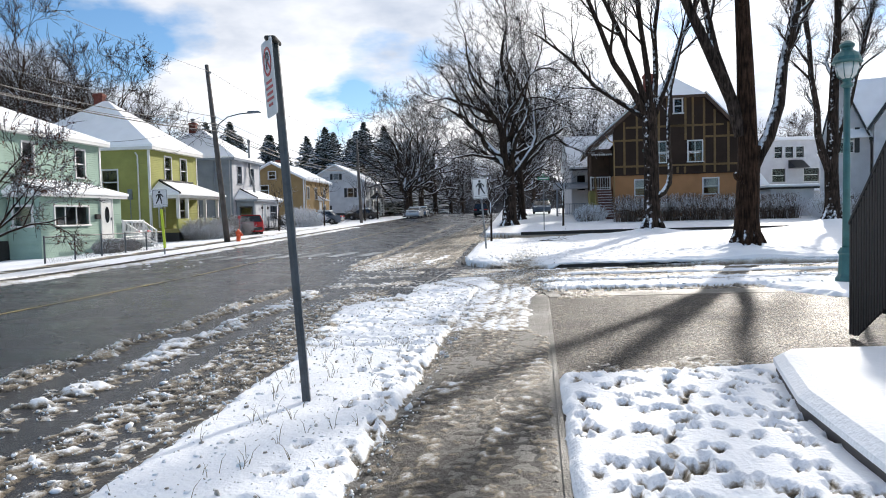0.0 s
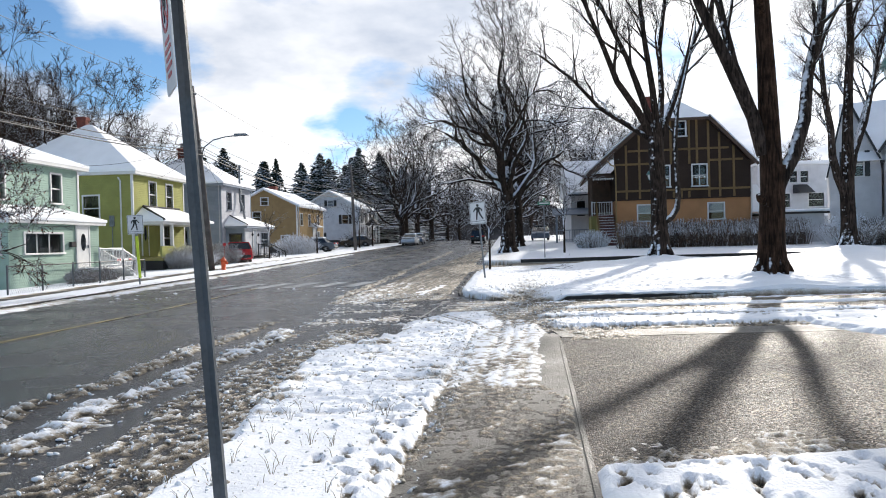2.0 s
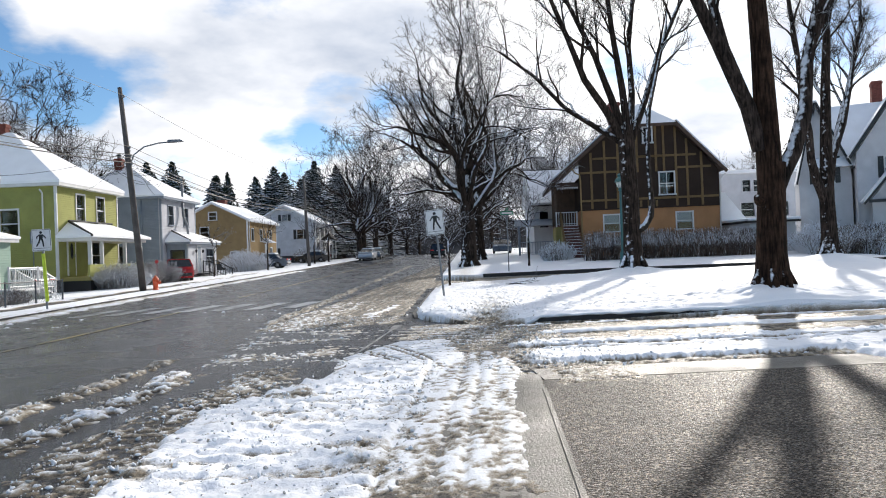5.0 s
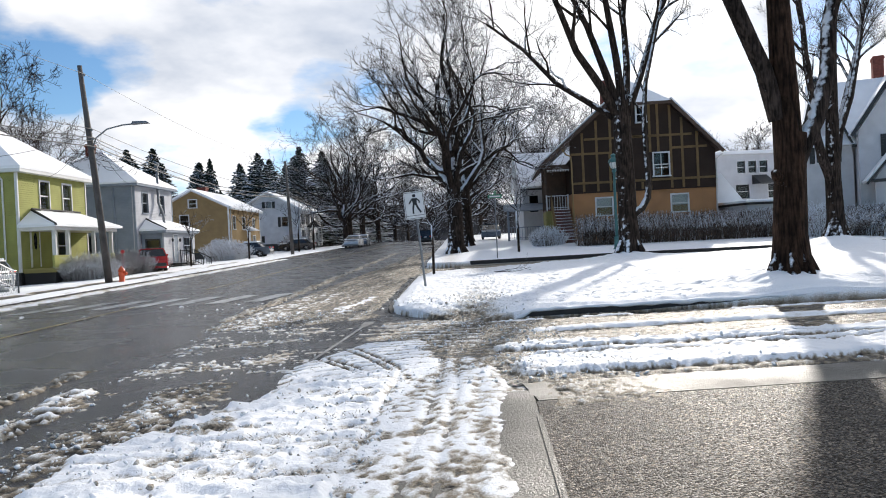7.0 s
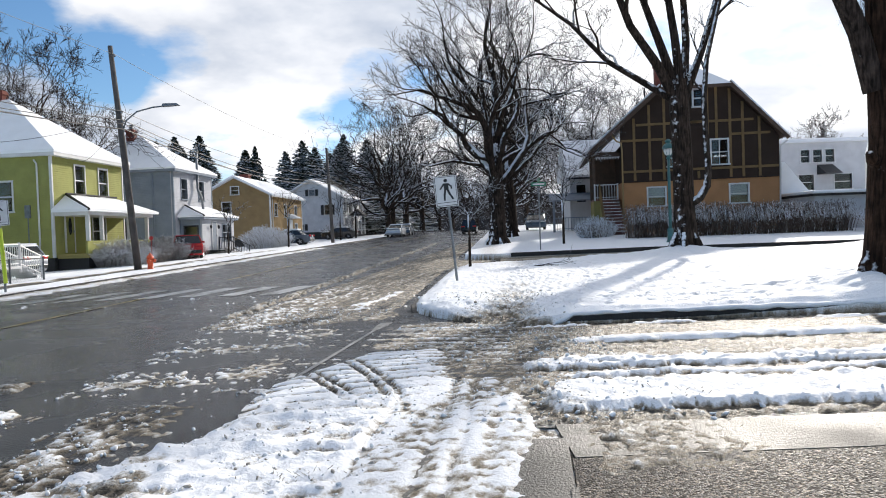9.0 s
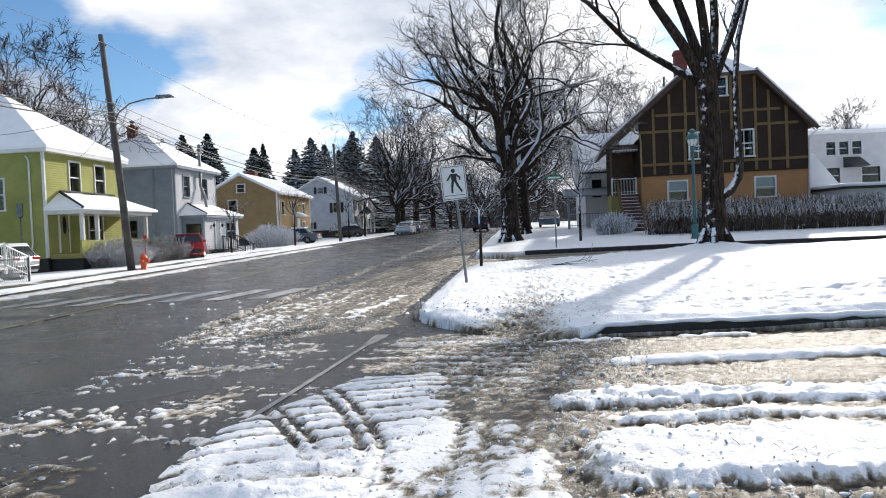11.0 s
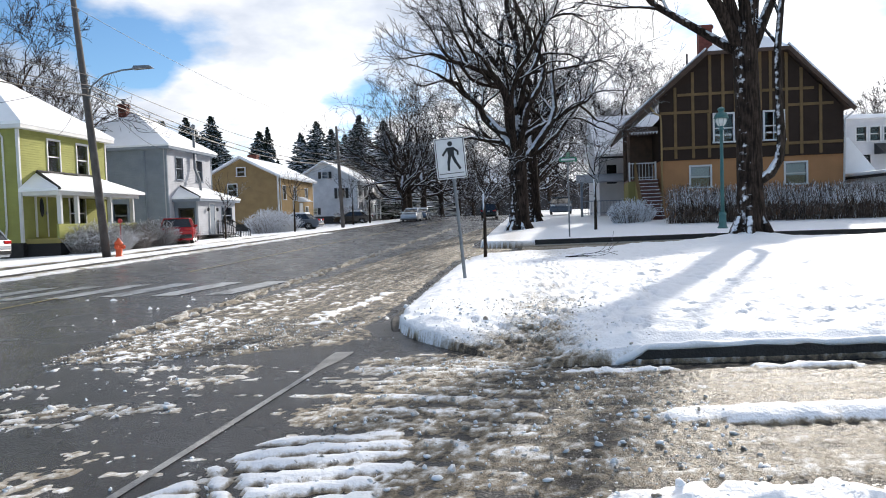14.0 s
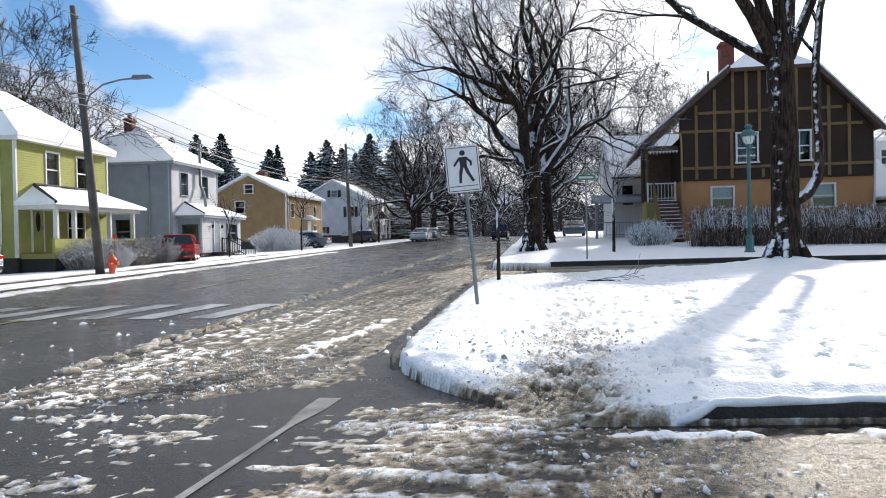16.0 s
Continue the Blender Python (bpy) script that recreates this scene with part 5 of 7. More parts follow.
def hip_roof(x0, x1, y0, y1, z, rise, thick=0.12):
    """A hipped slab of snow on a roof."""
    L_, D_ = x1 - x0, y1 - y0
    g = Geo()
    if L_ >= D_:
        r0, r1 = (x0 + D_ / 2, (y0 + y1) / 2), (x1 - D_ / 2, (y0 + y1) / 2)
    else:
        r0, r1 = ((x0 + x1) / 2, y0 + L_ / 2), ((x0 + x1) / 2, y1 - L_ / 2)
    base = [(x0, y0, z), (x1, y0, z), (x1, y1, z), (x0, y1, z)]
    top = [(p[0], p[1], z + thick) for p in base]
    a, b = (*r0, z + rise + thick), (*r1, z + rise + thick)
    f = [(0, 3, 2, 1), (0, 1, 5, 4), (1, 2, 6, 5), (2, 3, 7, 6), (3, 0, 4, 7)]
    f += [(4, 5, 9, 8), (5, 6, 9), (6, 7, 8, 9), (7, 4, 8)] if L_ >= D_ else [(4, 5, 8), (5, 6, 9, 8), (6, 7, 9), (7, 4, 8, 9)]
    return g.add(base + top + [a, b], f)


def gable_roof(x0, x1, y0, y1, z, rise, thick=0.16):
    """Two sloping slabs with the ridge along x."""
    ym = (y0 + y1) / 2
    return Geo().prism([(y0, z), (ym, z + rise), (y1, z), (y1, z + thick), (ym, z + rise + thick * 1.15), (y0, z + thick)], "x", x0, x1)


def chimney(house, x, y, z0, z1, w=0.6, flue=False):
    g = Geo().soft_box(x - w / 2, x + w / 2, y - w / 2, y + w / 2, z0, z1, 0.015).soft_box(x - w / 2 - 0.06, x + w / 2 + 0.06, y - w / 2 - 0.06, y + w / 2 + 0.06, z1 - 0.22, z1 - 0.06, 0.015)
    c = part("chimney", g, M["brick"], house, "red brick chimney")
    if flue:
        part("flue", Geo().lathe([(0.14, 0), (0.14, 0.25), (0.2, 0.25), (0.2, 0.32), (0.1, 0.36)], 10, (x, y, z1)), M["galv"], c)


def house(label, at, L_, D_, H_, wall, trim, roof, rise, wins_f=(), wins_s=(), side=None, over=0.4, shutters=None, name="house", foot=0.5, turn=ROAD_TURN):
    h = thing(name, at, turn, label, "house", "houses")
    ow = 0.11
    hf = [(u, u + w, z, z + q) for u, z, w, q in wins_f]
    hs = [(v, v + w, z, z + q) for v, z, w, q in wins_s]
    part("wall", Geo().panel(0, L_, foot, H_, 0, 0.2, hf), wall, h, "front wall")
    part("wall", swap(Geo().panel(0.201, D_, foot, H_, 0, 0.2, hs)), side or wall, h, "side wall")
    part("wall", swap(Geo().panel(0.201, D_, foot, H_, L_ - 0.2, L_)), wall, h)
    part("wall", Geo().panel(0.201, L_ - 0.201, foot, H_, D_ - 0.2, D_), wall, h)
    part("foundation", Geo().box(0.03, L_ - 0.03, 0.03, D_ - 0.03, -0.6, foot), M["kerb"], h, "concrete foundation")
    # storey slabs take the near-black room colour, so windows look unlit
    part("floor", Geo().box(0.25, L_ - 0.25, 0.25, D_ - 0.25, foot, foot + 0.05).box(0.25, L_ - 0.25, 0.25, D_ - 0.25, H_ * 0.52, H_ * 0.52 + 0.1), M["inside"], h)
    for x in (0, L_):
        for y in (0, D_):
            part("corner_board", Geo().box(x - 0.03 if x == 0 else x - ow, x + ow if x == 0 else x + 0.03, y - 0.03 if y == 0 else y - ow, y + ow if y == 0 else y + 0.03, foot + 0.01, H_ - 0.01), trim, h)
    if roof == "hip":
        part("roof", hip_roof(-over, L_ + over, -over, D_ + over, H_ + 0.16, rise), M["snow"], h, "snow-covered hipped roof")
        part("eave", Geo().box(-over + 0.02, L_ + over - 0.02, -over + 0.02, D_ + over - 0.02, H_, H_ + 0.157), trim, h)
    else:
        part("roof", gable_roof(-over, L_ + over, -over, D_ + over, H_ - over * rise / (D_ / 2) + 0.10, rise * (D_ / 2 + over) / (D_ / 2)), M["snow"], h, "snow-covered gable roof")
        part("eave", gable_roof(-over + 0.03, L_ + over - 0.03, -over + 0.03, D_ + over - 0.03, H_ - over * rise / (D_ / 2) - 0.02, rise * (D_ / 2 + over) / (D_ / 2), 0.115), trim, h)
        for x0, x1 in ((0, 0.2), (L_ - 0.2, L_)):
            part("gable", Geo().prism([(0, H_), (D_ / 2, H_ + rise), (D_, H_)], "x", x0 + 0.002, x1), side or wall, h)
        part("ceiling", Geo().box(0.25, L_ - 0.25, 0.25, D_ - 0.25, H_ - 0.1, H_), M["inside"], h)
    for u, z, w, q in wins_f:
        window(h, "f", u, z, w, q, trim, shutters)
    for v, z, w, q in wins_s:
        window(h, "s", v, z, w, q, trim, shutters)
    return h


def door(h, u, z, w, q, deep, material, dark_oval=True):
    d = part("door", Geo().soft_box(u, u + w, deep - 0.05, deep + 0.01, z, z + q, 0.01), material, h, "panelled front door")
    part("door_trim", Geo().box(u - 0.1, u, deep - 0.07, deep + 0.02, z, z + q + 0.1).box(u + w, u + w + 0.1, deep - 0.07, deep + 0.02, z, z + q + 0.1).box(u, u + w, deep - 0.07, deep + 0.02, z + q, z + q + 0.1), M["white"], h)
    if dark_oval:
        g = Geo()
        ring = [(u + w / 2 + 0.2 * math.cos(a), z + q * 0.62 + 0.42 * math.sin(a)) for a in np.linspace(0, 6.283, 17)[:-1]]
        g.prism(ring, "y", deep - 0.062, deep - 0.052)
        part("oval_glass", g, M["carglass"], d, "oval leaded glass")
    part("handle", Geo().soft_box(u + w - 0.12, u + w - 0.07, deep - 0.1, deep - 0.05, z + 0.95, z + 1.1, 0.01), M["galv"], d)


def railing(h, p, q, z0, z1, height, material, step=0.13, name="railing"):
    """Rails and balusters between two points, which may rise."""
    p, q = Vector((*p, z0)), Vector((*q, z1))
    g, up = Geo(), Vector((0, 0, height))
    for a, r in ((0.12, 0.022), (1.0, 0.032)):
        g.tube([p + up * a, q + up * a], [r, r], 4)
    n = max(1, int((q - p).length / step))
    rail = part(name, g, material, h)
    for k in range(n + 1):
        c = p.lerp(q, k / n)
        big = k in (0, n)
        r = 0.05 if big else 0.017
        part("post" if big else "baluster", Geo().tube([c - Vector((0, 0, 0.02 if not big else 0.25)), c + up * (1.08 if big else 0.98)], [r, r], 4), material, rail)


def steps(h, x0, x1, y_start, dirn, n, z0, rise_, going, material, axis="y"):
    for k in range(n):
        a, b = sorted((y_start + dirn * going * k, y_start + dirn * going * (k + 1)))
        z = z0 + rise_ * (k + 1)
        g = Geo().soft_box(x0, x1, a, b + 0.03, z - 0.05, z, 0.01).box(x0 + 0.02, x1 - 0.02, b - 0.02, b, z - rise_, z - 0.05)
        s = part("step", g if axis == "y" else swap(g), material, h)
        c = Geo().soft_box(x0 + 0.03, x1 - 0.03, a, b - 0.06, z, z + 0.03, 0.012)
        part("step_snow", c if axis == "y" else swap(c), M["snow"], s)


def pipe(h, pts, r, material, name="downpipe"):
    part(name, Geo().tube(pts, [r] * len(pts), 8), material, h, smooth=True)


# yellow house with an open front porch
yb = 0.30
yh = house("yellow-green clapboard two-storey house with snowy hipped roof", (-18.6, 45.45, yb), 9.2, 9.6, 5.25, M["yellow"], M["white"], "hip", 3.1,
           [(2.7, 3.55, 1.2, 1.4), (5.75, 3.55, 1.2, 1.4), (4.7, 1.0, 1.7, 1.5)], [(2.2, 2.75, 1.0, 1.35), (6.4, 2.75, 1.0, 1.35)])
door(yh, 1.3, 0.72, 0.95, 2.05, 0.0, M["yellow"])
part("porch_floor", Geo().soft_box(0.2, 9.1, -1.75, -0.03, 0.45, 0.65, 0.02), M["olive"], yh)
# black sheets stand in for the shade in the gap under the porch
part("porch_gap_shade", Geo().box(0.25, 9.05, -1.72, -1.64, -0.5, 0.45).box(0.25, 0.33, -1.64, -0.05, -0.5, 0.45), M["black"], yh)
part("porch_wall", Geo().box(0.22, 9.05, -1.72, -1.60, 0.65, 1.25), M["yellow"], yh, "low clapboard parapet of the porch")
for u in (0.6, 2.3, 6.0, 8.8):
    part("porch_post", Geo().soft_box(u - 0.1, u + 0.1, -1.70, -1.50, 1.25, 2.45, 0.015), M["white"], yh)
part("porch_beam", Geo().box(0.1, 9.2, -1.85, -0.03, 2.45, 2.62), M["white"], yh)
g = Geo().add([(-0.25, -2.1, 2.62), (9.55, -2.1, 2.62), (9.55, -0.02, 2.62), (-0.25, -0.02, 2.62), (-0.25, -2.1, 2.74), (9.55, -2.1, 2.74), (8.0, -0.02, 3.5), (1.5, -0.02, 3.5), (-0.25, -0.02, 2.74), (9.55, -0.02, 2.74)],
              [(0, 3, 2, 1), (0, 1, 5, 4), (4, 5, 6, 7), (4, 7, 8), (5, 9, 6), (0, 4, 8, 3), (1, 2, 9, 5), (3, 8, 7, 6, 9, 2)])
part("porch_roof", g, M["snow"], yh, "snow-covered porch roof")
part("porch_roof_edge", Geo().tube([(-0.25, -2.1, 2.70), (1.45, -0.06, 3.52)], [0.07, 0.07], 5).tube([(1.45, -0.08, 3.55), (8.05, -0.08, 3.55)], [0.05, 0.05], 5), M["dark"], yh)
chimney(yh, 5.0, 5.4, 7.6, 9.15, 0.62)
pipe(yh, [(-0.07, 0.9, 5.1), (-0.07, 0.75, 4.9), (-0.07, 0.75, 1.2), (-0.07, 0.9, 0.3)], 0.05, M["white"])
part("meter_box", Geo().soft_box(-0.14, -0.002, 1.2, 1.5, 2.4, 3.0, 0.02), M["galv"], yh)
pipe(yh, [(-0.06, 1.35, 2.4), (-0.06, 1.35, 0.6)], 0.03, M["galv"], "conduit")

yh.scale = (0.745, 1.0, 1.12)

# mint house with an enclosed porch
mb = 0.32
mh = house("pale mint clapboard house with enclosed front porch", (-19.35, 30.7, mb), 8.1, 8.0, 5.35, M["mint"], M["white"], "hip", 1.9,
           [(5.9, 3.6, 0.75, 1.4), (1.9, 3.6, 0.75, 1.4)], [(2.2, 3.5, 0.9, 1.4)])
hp = [(1.7, 4.25, 1.15, 2.0)]
part("porch_wall", Geo().panel(0.7, 7.2, 0.35, 2.45, -1.6, -1.5, hp), M["mint"], mh)
part("porch_wall", swap(Geo().panel(-1.499, -0.03, 0.35, 2.45, 0.7, 0.8, [(-1.2, -0.35, 1.15, 2.0)])), M["mint"], mh)
part("porch_wall", swap(Geo().panel(-1.499, -0.03, 0.35, 2.45, 7.1, 7.2)), M["mint"], mh)
window(mh, "f", 1.7, 1.15, 2.55, 0.85, M["white"], sash=False, deep=-1.6, grid=2)
window(mh, "s", -1.2, 1.15, 0.85, 0.85, M["white"], sash=False, deep=0.7)
part("porch_base", Geo().box(0.75, 7.15, -1.56, -0.02, -0.5, 0.35), M["mint"], mh)
door(mh, 5.35, 0.38, 0.9, 2.0, -1.6, M["door_w"])
part("porch_eave", Geo().box(0.45, 7.45, -1.85, -0.03, 2.45, 2.6), M["white"], mh)
g = Geo().add([(0.4, -1.9, 2.6), (7.5, -1.9, 2.6), (7.5, -0.02, 2.6), (0.4, -0.02, 2.6), (0.4, -1.9, 2.72), (7.5, -1.9, 2.72), (6.4, -0.02, 3.35), (1.5, -0.02, 3.35), (0.4, -0.02, 2.72), (7.5, -0.02, 2.72)],
              [(0, 3, 2, 1), (0, 1, 5, 4), (4, 5, 6, 7), (4, 7, 8), (5, 9, 6), (0, 4, 8, 3), (1, 2, 9, 5), (3, 8, 7, 6, 9, 2)])
part("porch_roof", g, M["snow"], mh, "snow-covered porch roof")
part("mailbox", Geo().soft_box(4.75, 5.1, -1.75, -1.605, 1.4, 1.65, 0.02), M["dark"], mh)
part("landing", Geo().soft_box(5.1, 7.2, -2.9, -1.62, 0.28, 0.38, 0.02), M["white"], mh)
railing(mh, (5.15, -2.85), (7.15, -2.85), 0.38, 0.38, 0.9, M["white"])
railing(mh, (7.2, -2.85), (8.5, -2.85), 0.38, -0.1, 0.85, M["white"])
railing(mh, (7.2, -1.75), (8.5, -1.75), 0.38, -0.1, 0.85, M["white"])
steps(mh, -2.8, -1.8, 8.3, -1, 3, -0.16, 0.17, 0.3, M["white"], "x")

# grey-blue house with an enclosed porch and a steel flue
gb = 0.47
gh = house("grey-blue clapboard house with white front and enclosed porch", (-17.5, 59.6, gb), 8.0, 8.2, 5.85, M["palewall"], M["greyblue"], "hip", 2.7,
           [(1.5, 4.0, 1.1, 1.4), (5.0, 4.0, 1.1, 1.4)], [(2.9, 0.95, 1.0, 1.5)], side=M["greyblue"])
part("porch_wall", Geo().panel(0.9, 8.1, 0.3, 2.5, -1.7, -1.58, [(5.3, 7.3, 1.0, 2.15)]), M["palewall"], gh)
part("porch_wall", swap(Geo().panel(-1.578, -0.03, 0.3, 2.5, 0.9, 1.02, [(-1.35, -0.4, 0.85, 2.0)])), M["greyblue"], gh)
part("porch_wall", swap(Geo().panel(-1.578, -0.03, 0.3, 2.5, 7.98, 8.1)), M["palewall"], gh)
window(gh, "f", 5.3, 1.0, 2.0, 1.15, M["greyblue"], deep=-1.7, grid=1)
window(gh, "s", -1.35, 0.85, 0.95, 1.15, M["dark"], deep=0.9)
door(gh, 2.9, 0.32, 0.9, 2.0, -1.7, M["greyblue"], False)
for u in (2.45, 4.15):
    part("porch_lamp", Geo().lathe([(0.05, 0), (0.09, 0.08), (0.09, 0.2), (0.03, 0.26)], 8, (u, -1.82, 1.85)), M["black"], gh)
part("porch_base", Geo().box(0.95, 8.05, -1.66, -0.02, -0.6, 0.3), M["kerb"], gh)
part("porch_eave", Geo().box(0.55, 8.45, -2.0, -0.03, 2.5, 2.66), M["greyblue"], gh)
g = Geo().add([(0.5, -2.05, 2.66), (8.5, -2.05, 2.66), (8.5, -0.02, 2.66), (0.5, -0.02, 2.66), (0.5, -2.05, 2.78), (8.5, -2.05, 2.78), (7.0, -0.02, 3.55), (2.0, -0.02, 3.55), (0.5, -0.02, 2.78), (8.5, -0.02, 2.78)],
              [(0, 3, 2, 1), (0, 1, 5, 4), (4, 5, 6, 7), (4, 7, 8), (5, 9, 6), (0, 4, 8, 3), (1, 2, 9, 5), (3, 8, 7, 6, 9, 2)])
part("porch_roof", g, M["snow"], gh, "snow-covered porch roof")
part("porch_roof_edge", Geo().tube([(0.5, -2.05, 2.74), (1.95, -0.06, 3.57)], [0.06, 0.06], 5), M["dark"], gh)
chimney(gh, 3.6, 4.6, 7.4, 9.3, 0.6, True)
pipe(gh, [(4.3, -0.6, 3.3), (4.3, -0.5, 4.1), (4.3, -0.22, 4.8), (4.3, -0.22, 7.6)], 0.10, M["galv"], "flue_pipe")
part("flue_cap", Geo().lathe([(0.15, 0), (0.15, 0.2), (0.05, 0.26)], 10, (4.3, -0.22, 7.55)), M["galv"], gh)
pipe(gh, [(-0.07, 1.5, 5.75), (-0.07, 1.5, 0.4)], 0.06, M["greyblue"])
part("stair_landing", Geo().soft_box(2.3, 4.4, -2.9, -1.72, 0.2, 0.3, 0.02), M["black"], gh)
for u in (2.35, 4.35):
    railing(gh, (u, -2.85), (u, -4.1), 0.3, -0.35, 0.9, M["black"])
railing(gh, (4.35, -1.75), (4.35, -2.85), 0.3, 0.3, 0.9, M["black"])
steps(gh, 2.4, 4.3, -4.0, 1, 3, -0.35, 0.17, 0.35, M["black"])

gh.scale = (0.84, 1.0, 1.05)

# ochre house, gable towards us
th = house("ochre clapboard house with snowy gable roof", (-15.9, 82.8, 1.0), 11.5, 7.6, 5.15, M["tan"], M["white"], "gable", 1.9,
           [(1.3, 2.9, 0.8, 1.35), (4.6, 2.9, 0.8, 1.35), (8.5, 2.9, 0.8, 1.35), (8.5, 0.9, 0.9, 1.3)], [(4.3, 3.35, 0.9, 1.15), (1.0, 1.0, 0.9, 0.7)], shutters=None)
window(th, "s", 3.35, 5.3, 0.8, 0.8, M["white"], deep=-0.16)
chimney(th, 5.5, 4.6, 5.8, 7.9, 0.9)
door(th, 6.4, 0.5, 0.95, 2.05, 0.0, M["door_w"], False)
part("door_hood", Geo().prism([(-1.1, 2.75), (0, 3.3), (0, 2.75)], "x", 5.9, 7.9), M["snow"], th)
pipe(th, [(0.4, -0.08, 5.0), (0.4, -0.08, 0.4)], 0.05, M["white"])

# white house with shutters further up, and one behind it
wh = house("white clapboard house with dark shutters and gable roof", (-11.4, 107, 1.75), 15, 9.0, 5.2, M["whitewall"], M["white"], "gable", 2.5,
           [(1.5, 3.2, 0.9, 1.4), (4.5, 3.2, 0.9, 1.4), (8.0, 3.2, 0.9, 1.4), (11.5, 3.2, 0.9, 1.4), (1.5, 0.9, 0.9, 1.4), (8.0, 0.9, 0.9, 1.4), (11.5, 0.9, 0.9, 1.4)], [(1.7, 2.9, 0.9, 1.3), (5.6, 0.8, 0.9, 0.8)], shutters=M["black"])
window(wh, "s", 3.9, 5.6, 0.8, 0.8, M["white"], M["black"], deep=-0.16)
part("portico_roof", hip_roof(4.2, 7.4, -1.9, -0.02, 2.75, 0.9), M["dark"], wh, "dark portico roof dusted with snow")
for u in (4.5, 7.1):
    part("portico_post", Geo().tube([(u, -1.6, 0), (u, -1.6, 2.75)], [0.1, 0.1], 8), M["white"], wh)
door(wh, 5.3, 0.4, 0.95, 2.05, 0.0, M["dark"], False)
h2 = house("cream clapboard house far up the street", (-10.4, 128, 2.1), 12, 8.5, 5.0, M["stucco"], M["white"], "gable", 2.4, [(1.5, 3.0, 0.9, 1.3), (5, 3.0, 0.9, 1.3), (9, 3.0, 0.9, 1.3)], [(3, 3, 0.9, 1.3)], shutters=M["black"])

# ---- the half-timbered house on the corner ----
BH_TURN = math.degrees(math.atan2(48.9 - 50.28, 21.17 - 12.40))
bz = 1.05
bh = thing("half_timbered_house", (12.40, 50.28, bz), BH_TURN, "brown half-timbered house over ochre stucco with clipped gable", "house", "houses")
BW, BD = 8.88, 10.5
low = [(1.52, 2.48, 1.58, 2.62), (6.15, 7.12, 1.58, 2.62)]
part("wall", Geo().panel(0, BW, -0.6, 3.0, 0, 0.25, low), M["ochre"], bh, "orange-ochre stucco ground floor")
part("wall", swap(Geo().panel(0.252, BD, -0.6, 3.0, 0, 0.25)), M["ochre"], bh)
part("wall", swap(Geo().panel(0.252, BD, -0.6, 3.0, BW - 0.25, BW)), M["ochre"], bh)
upw = [(2.72, 3.62, 3.86, 5.25), (5.15, 6.05, 3.86, 5.25)]
part("wall", Geo().panel(0, BW, 3.0, 5.3, -0.05, 0.25, upw), M["shingle"], bh, "dark brown upper wall")
part("wall", swap(Geo().panel(0.252, BD, 3.0, 5.2, 0, 0.25)), M["shingle"], bh)
part("wall", swap(Geo().panel(0.252, BD, 3.0, 5.2, BW - 0.25, BW)), M["shingle"], bh)
part("wall", Geo().panel(0.26, BW - 0.26, -0.6, 5.2, BD - 0.25, BD), M["ochre"], bh)
part("gable", Geo().prism([(0, 5.3), (BW, 5.3), (BW, 5.32), (6.1, 8.36), (2.42, 8.36), (0, 6.28)], "y", -0.05, 0.2), M["shingle"], bh)
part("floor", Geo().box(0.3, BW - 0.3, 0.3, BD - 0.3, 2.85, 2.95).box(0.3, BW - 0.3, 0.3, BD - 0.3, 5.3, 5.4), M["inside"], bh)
# timbers
for u, z0, z1 in ((0.78, 3.05, 6.75), (1.66, 3.05, 7.5), (2.52, 5.35, 8.3), (3.15, 5.35, 8.33), (3.75, 5.35, 8.33), (4.95, 5.35, 8.33), (5.45, 5.35, 8.33), (6.2, 3.05, 8.2), (6.9, 3.05, 7.4), (7.8, 3.05, 6.5), (2.45, 3.05, 5.35), (3.9, 3.05, 3.5), (4.9, 3.05, 3.5), (4.4, 3.05, 3.5)):
    part("timber", Geo().soft_box(u - 0.075, u + 0.075, -0.10, -0.052, z0, z1, 0.012), M["timber"], bh)
for u0, u1, z in ((0.02, 2.5, 5.45), (0.9, 7.5, 6.35), (3.6, 5.2, 6.36), (6.2, 8.4, 5.55), (0.05, BW - 0.05, 3.62)):
    part("timber", Geo().soft_box(u0, u1, -0.104, -0.054, z - 0.07, z + 0.07, 0.012), M["timber"], bh)
part("timber", Geo().soft_box(-0.02, BW + 0.02, -0.10, -0.052, 2.98, 3.08, 0.012), M["shingle"], bh)
for (a, b, c, d), bl in zip(low, (0.55, 0.6)):
    window(bh, "f", a, c, b - a, d - c, M["white"], blind=bl)
for (a, b, c, d) in upw:
    window(bh, "f", a, c, b - a, d - c, M["white"], deep=-0.05, grid=1)
window(bh, "f", 4.2, 7.25, 0.5, 0.95, M["white"], deep=-0.16)
# roof: left slope sweeps down over the stair porch, clipped peak
Rz = 5.08
roof_pts = {"le": (-1.80, 4.825), "lt": (2.40, 8.45), "rt": (6.12, 8.45), "re": (9.15, Rz + 0.12)}


def slab(p, q, y0, y1, t, over=0.0):
    d = Vector((q[0] - p[0], 0, q[1] - p[1])).normalized()
    n = Vector((-d.z, 0, d.x)) * t
    if n.z < 0:
        n = -n
    return Geo().add([(p[0], y0, p[1]), (q[0], y0, q[1]), (q[0], y1, q[1]), (p[0], y1, p[1]),
                      (p[0] + n.x, y0, p[1] + n.z), (q[0] + n.x, y0, q[1] + n.z), (q[0] + n.x, y1, q[1] + n.z), (p[0] + n.x, y1, p[1] + n.z)],
                     [(0, 3, 2, 1), (4, 5, 6, 7), (0, 1, 5, 4), (1, 2, 6, 5), (2, 3, 7, 6), (3, 0, 4, 7)])


apex = (4.3, 9.95)
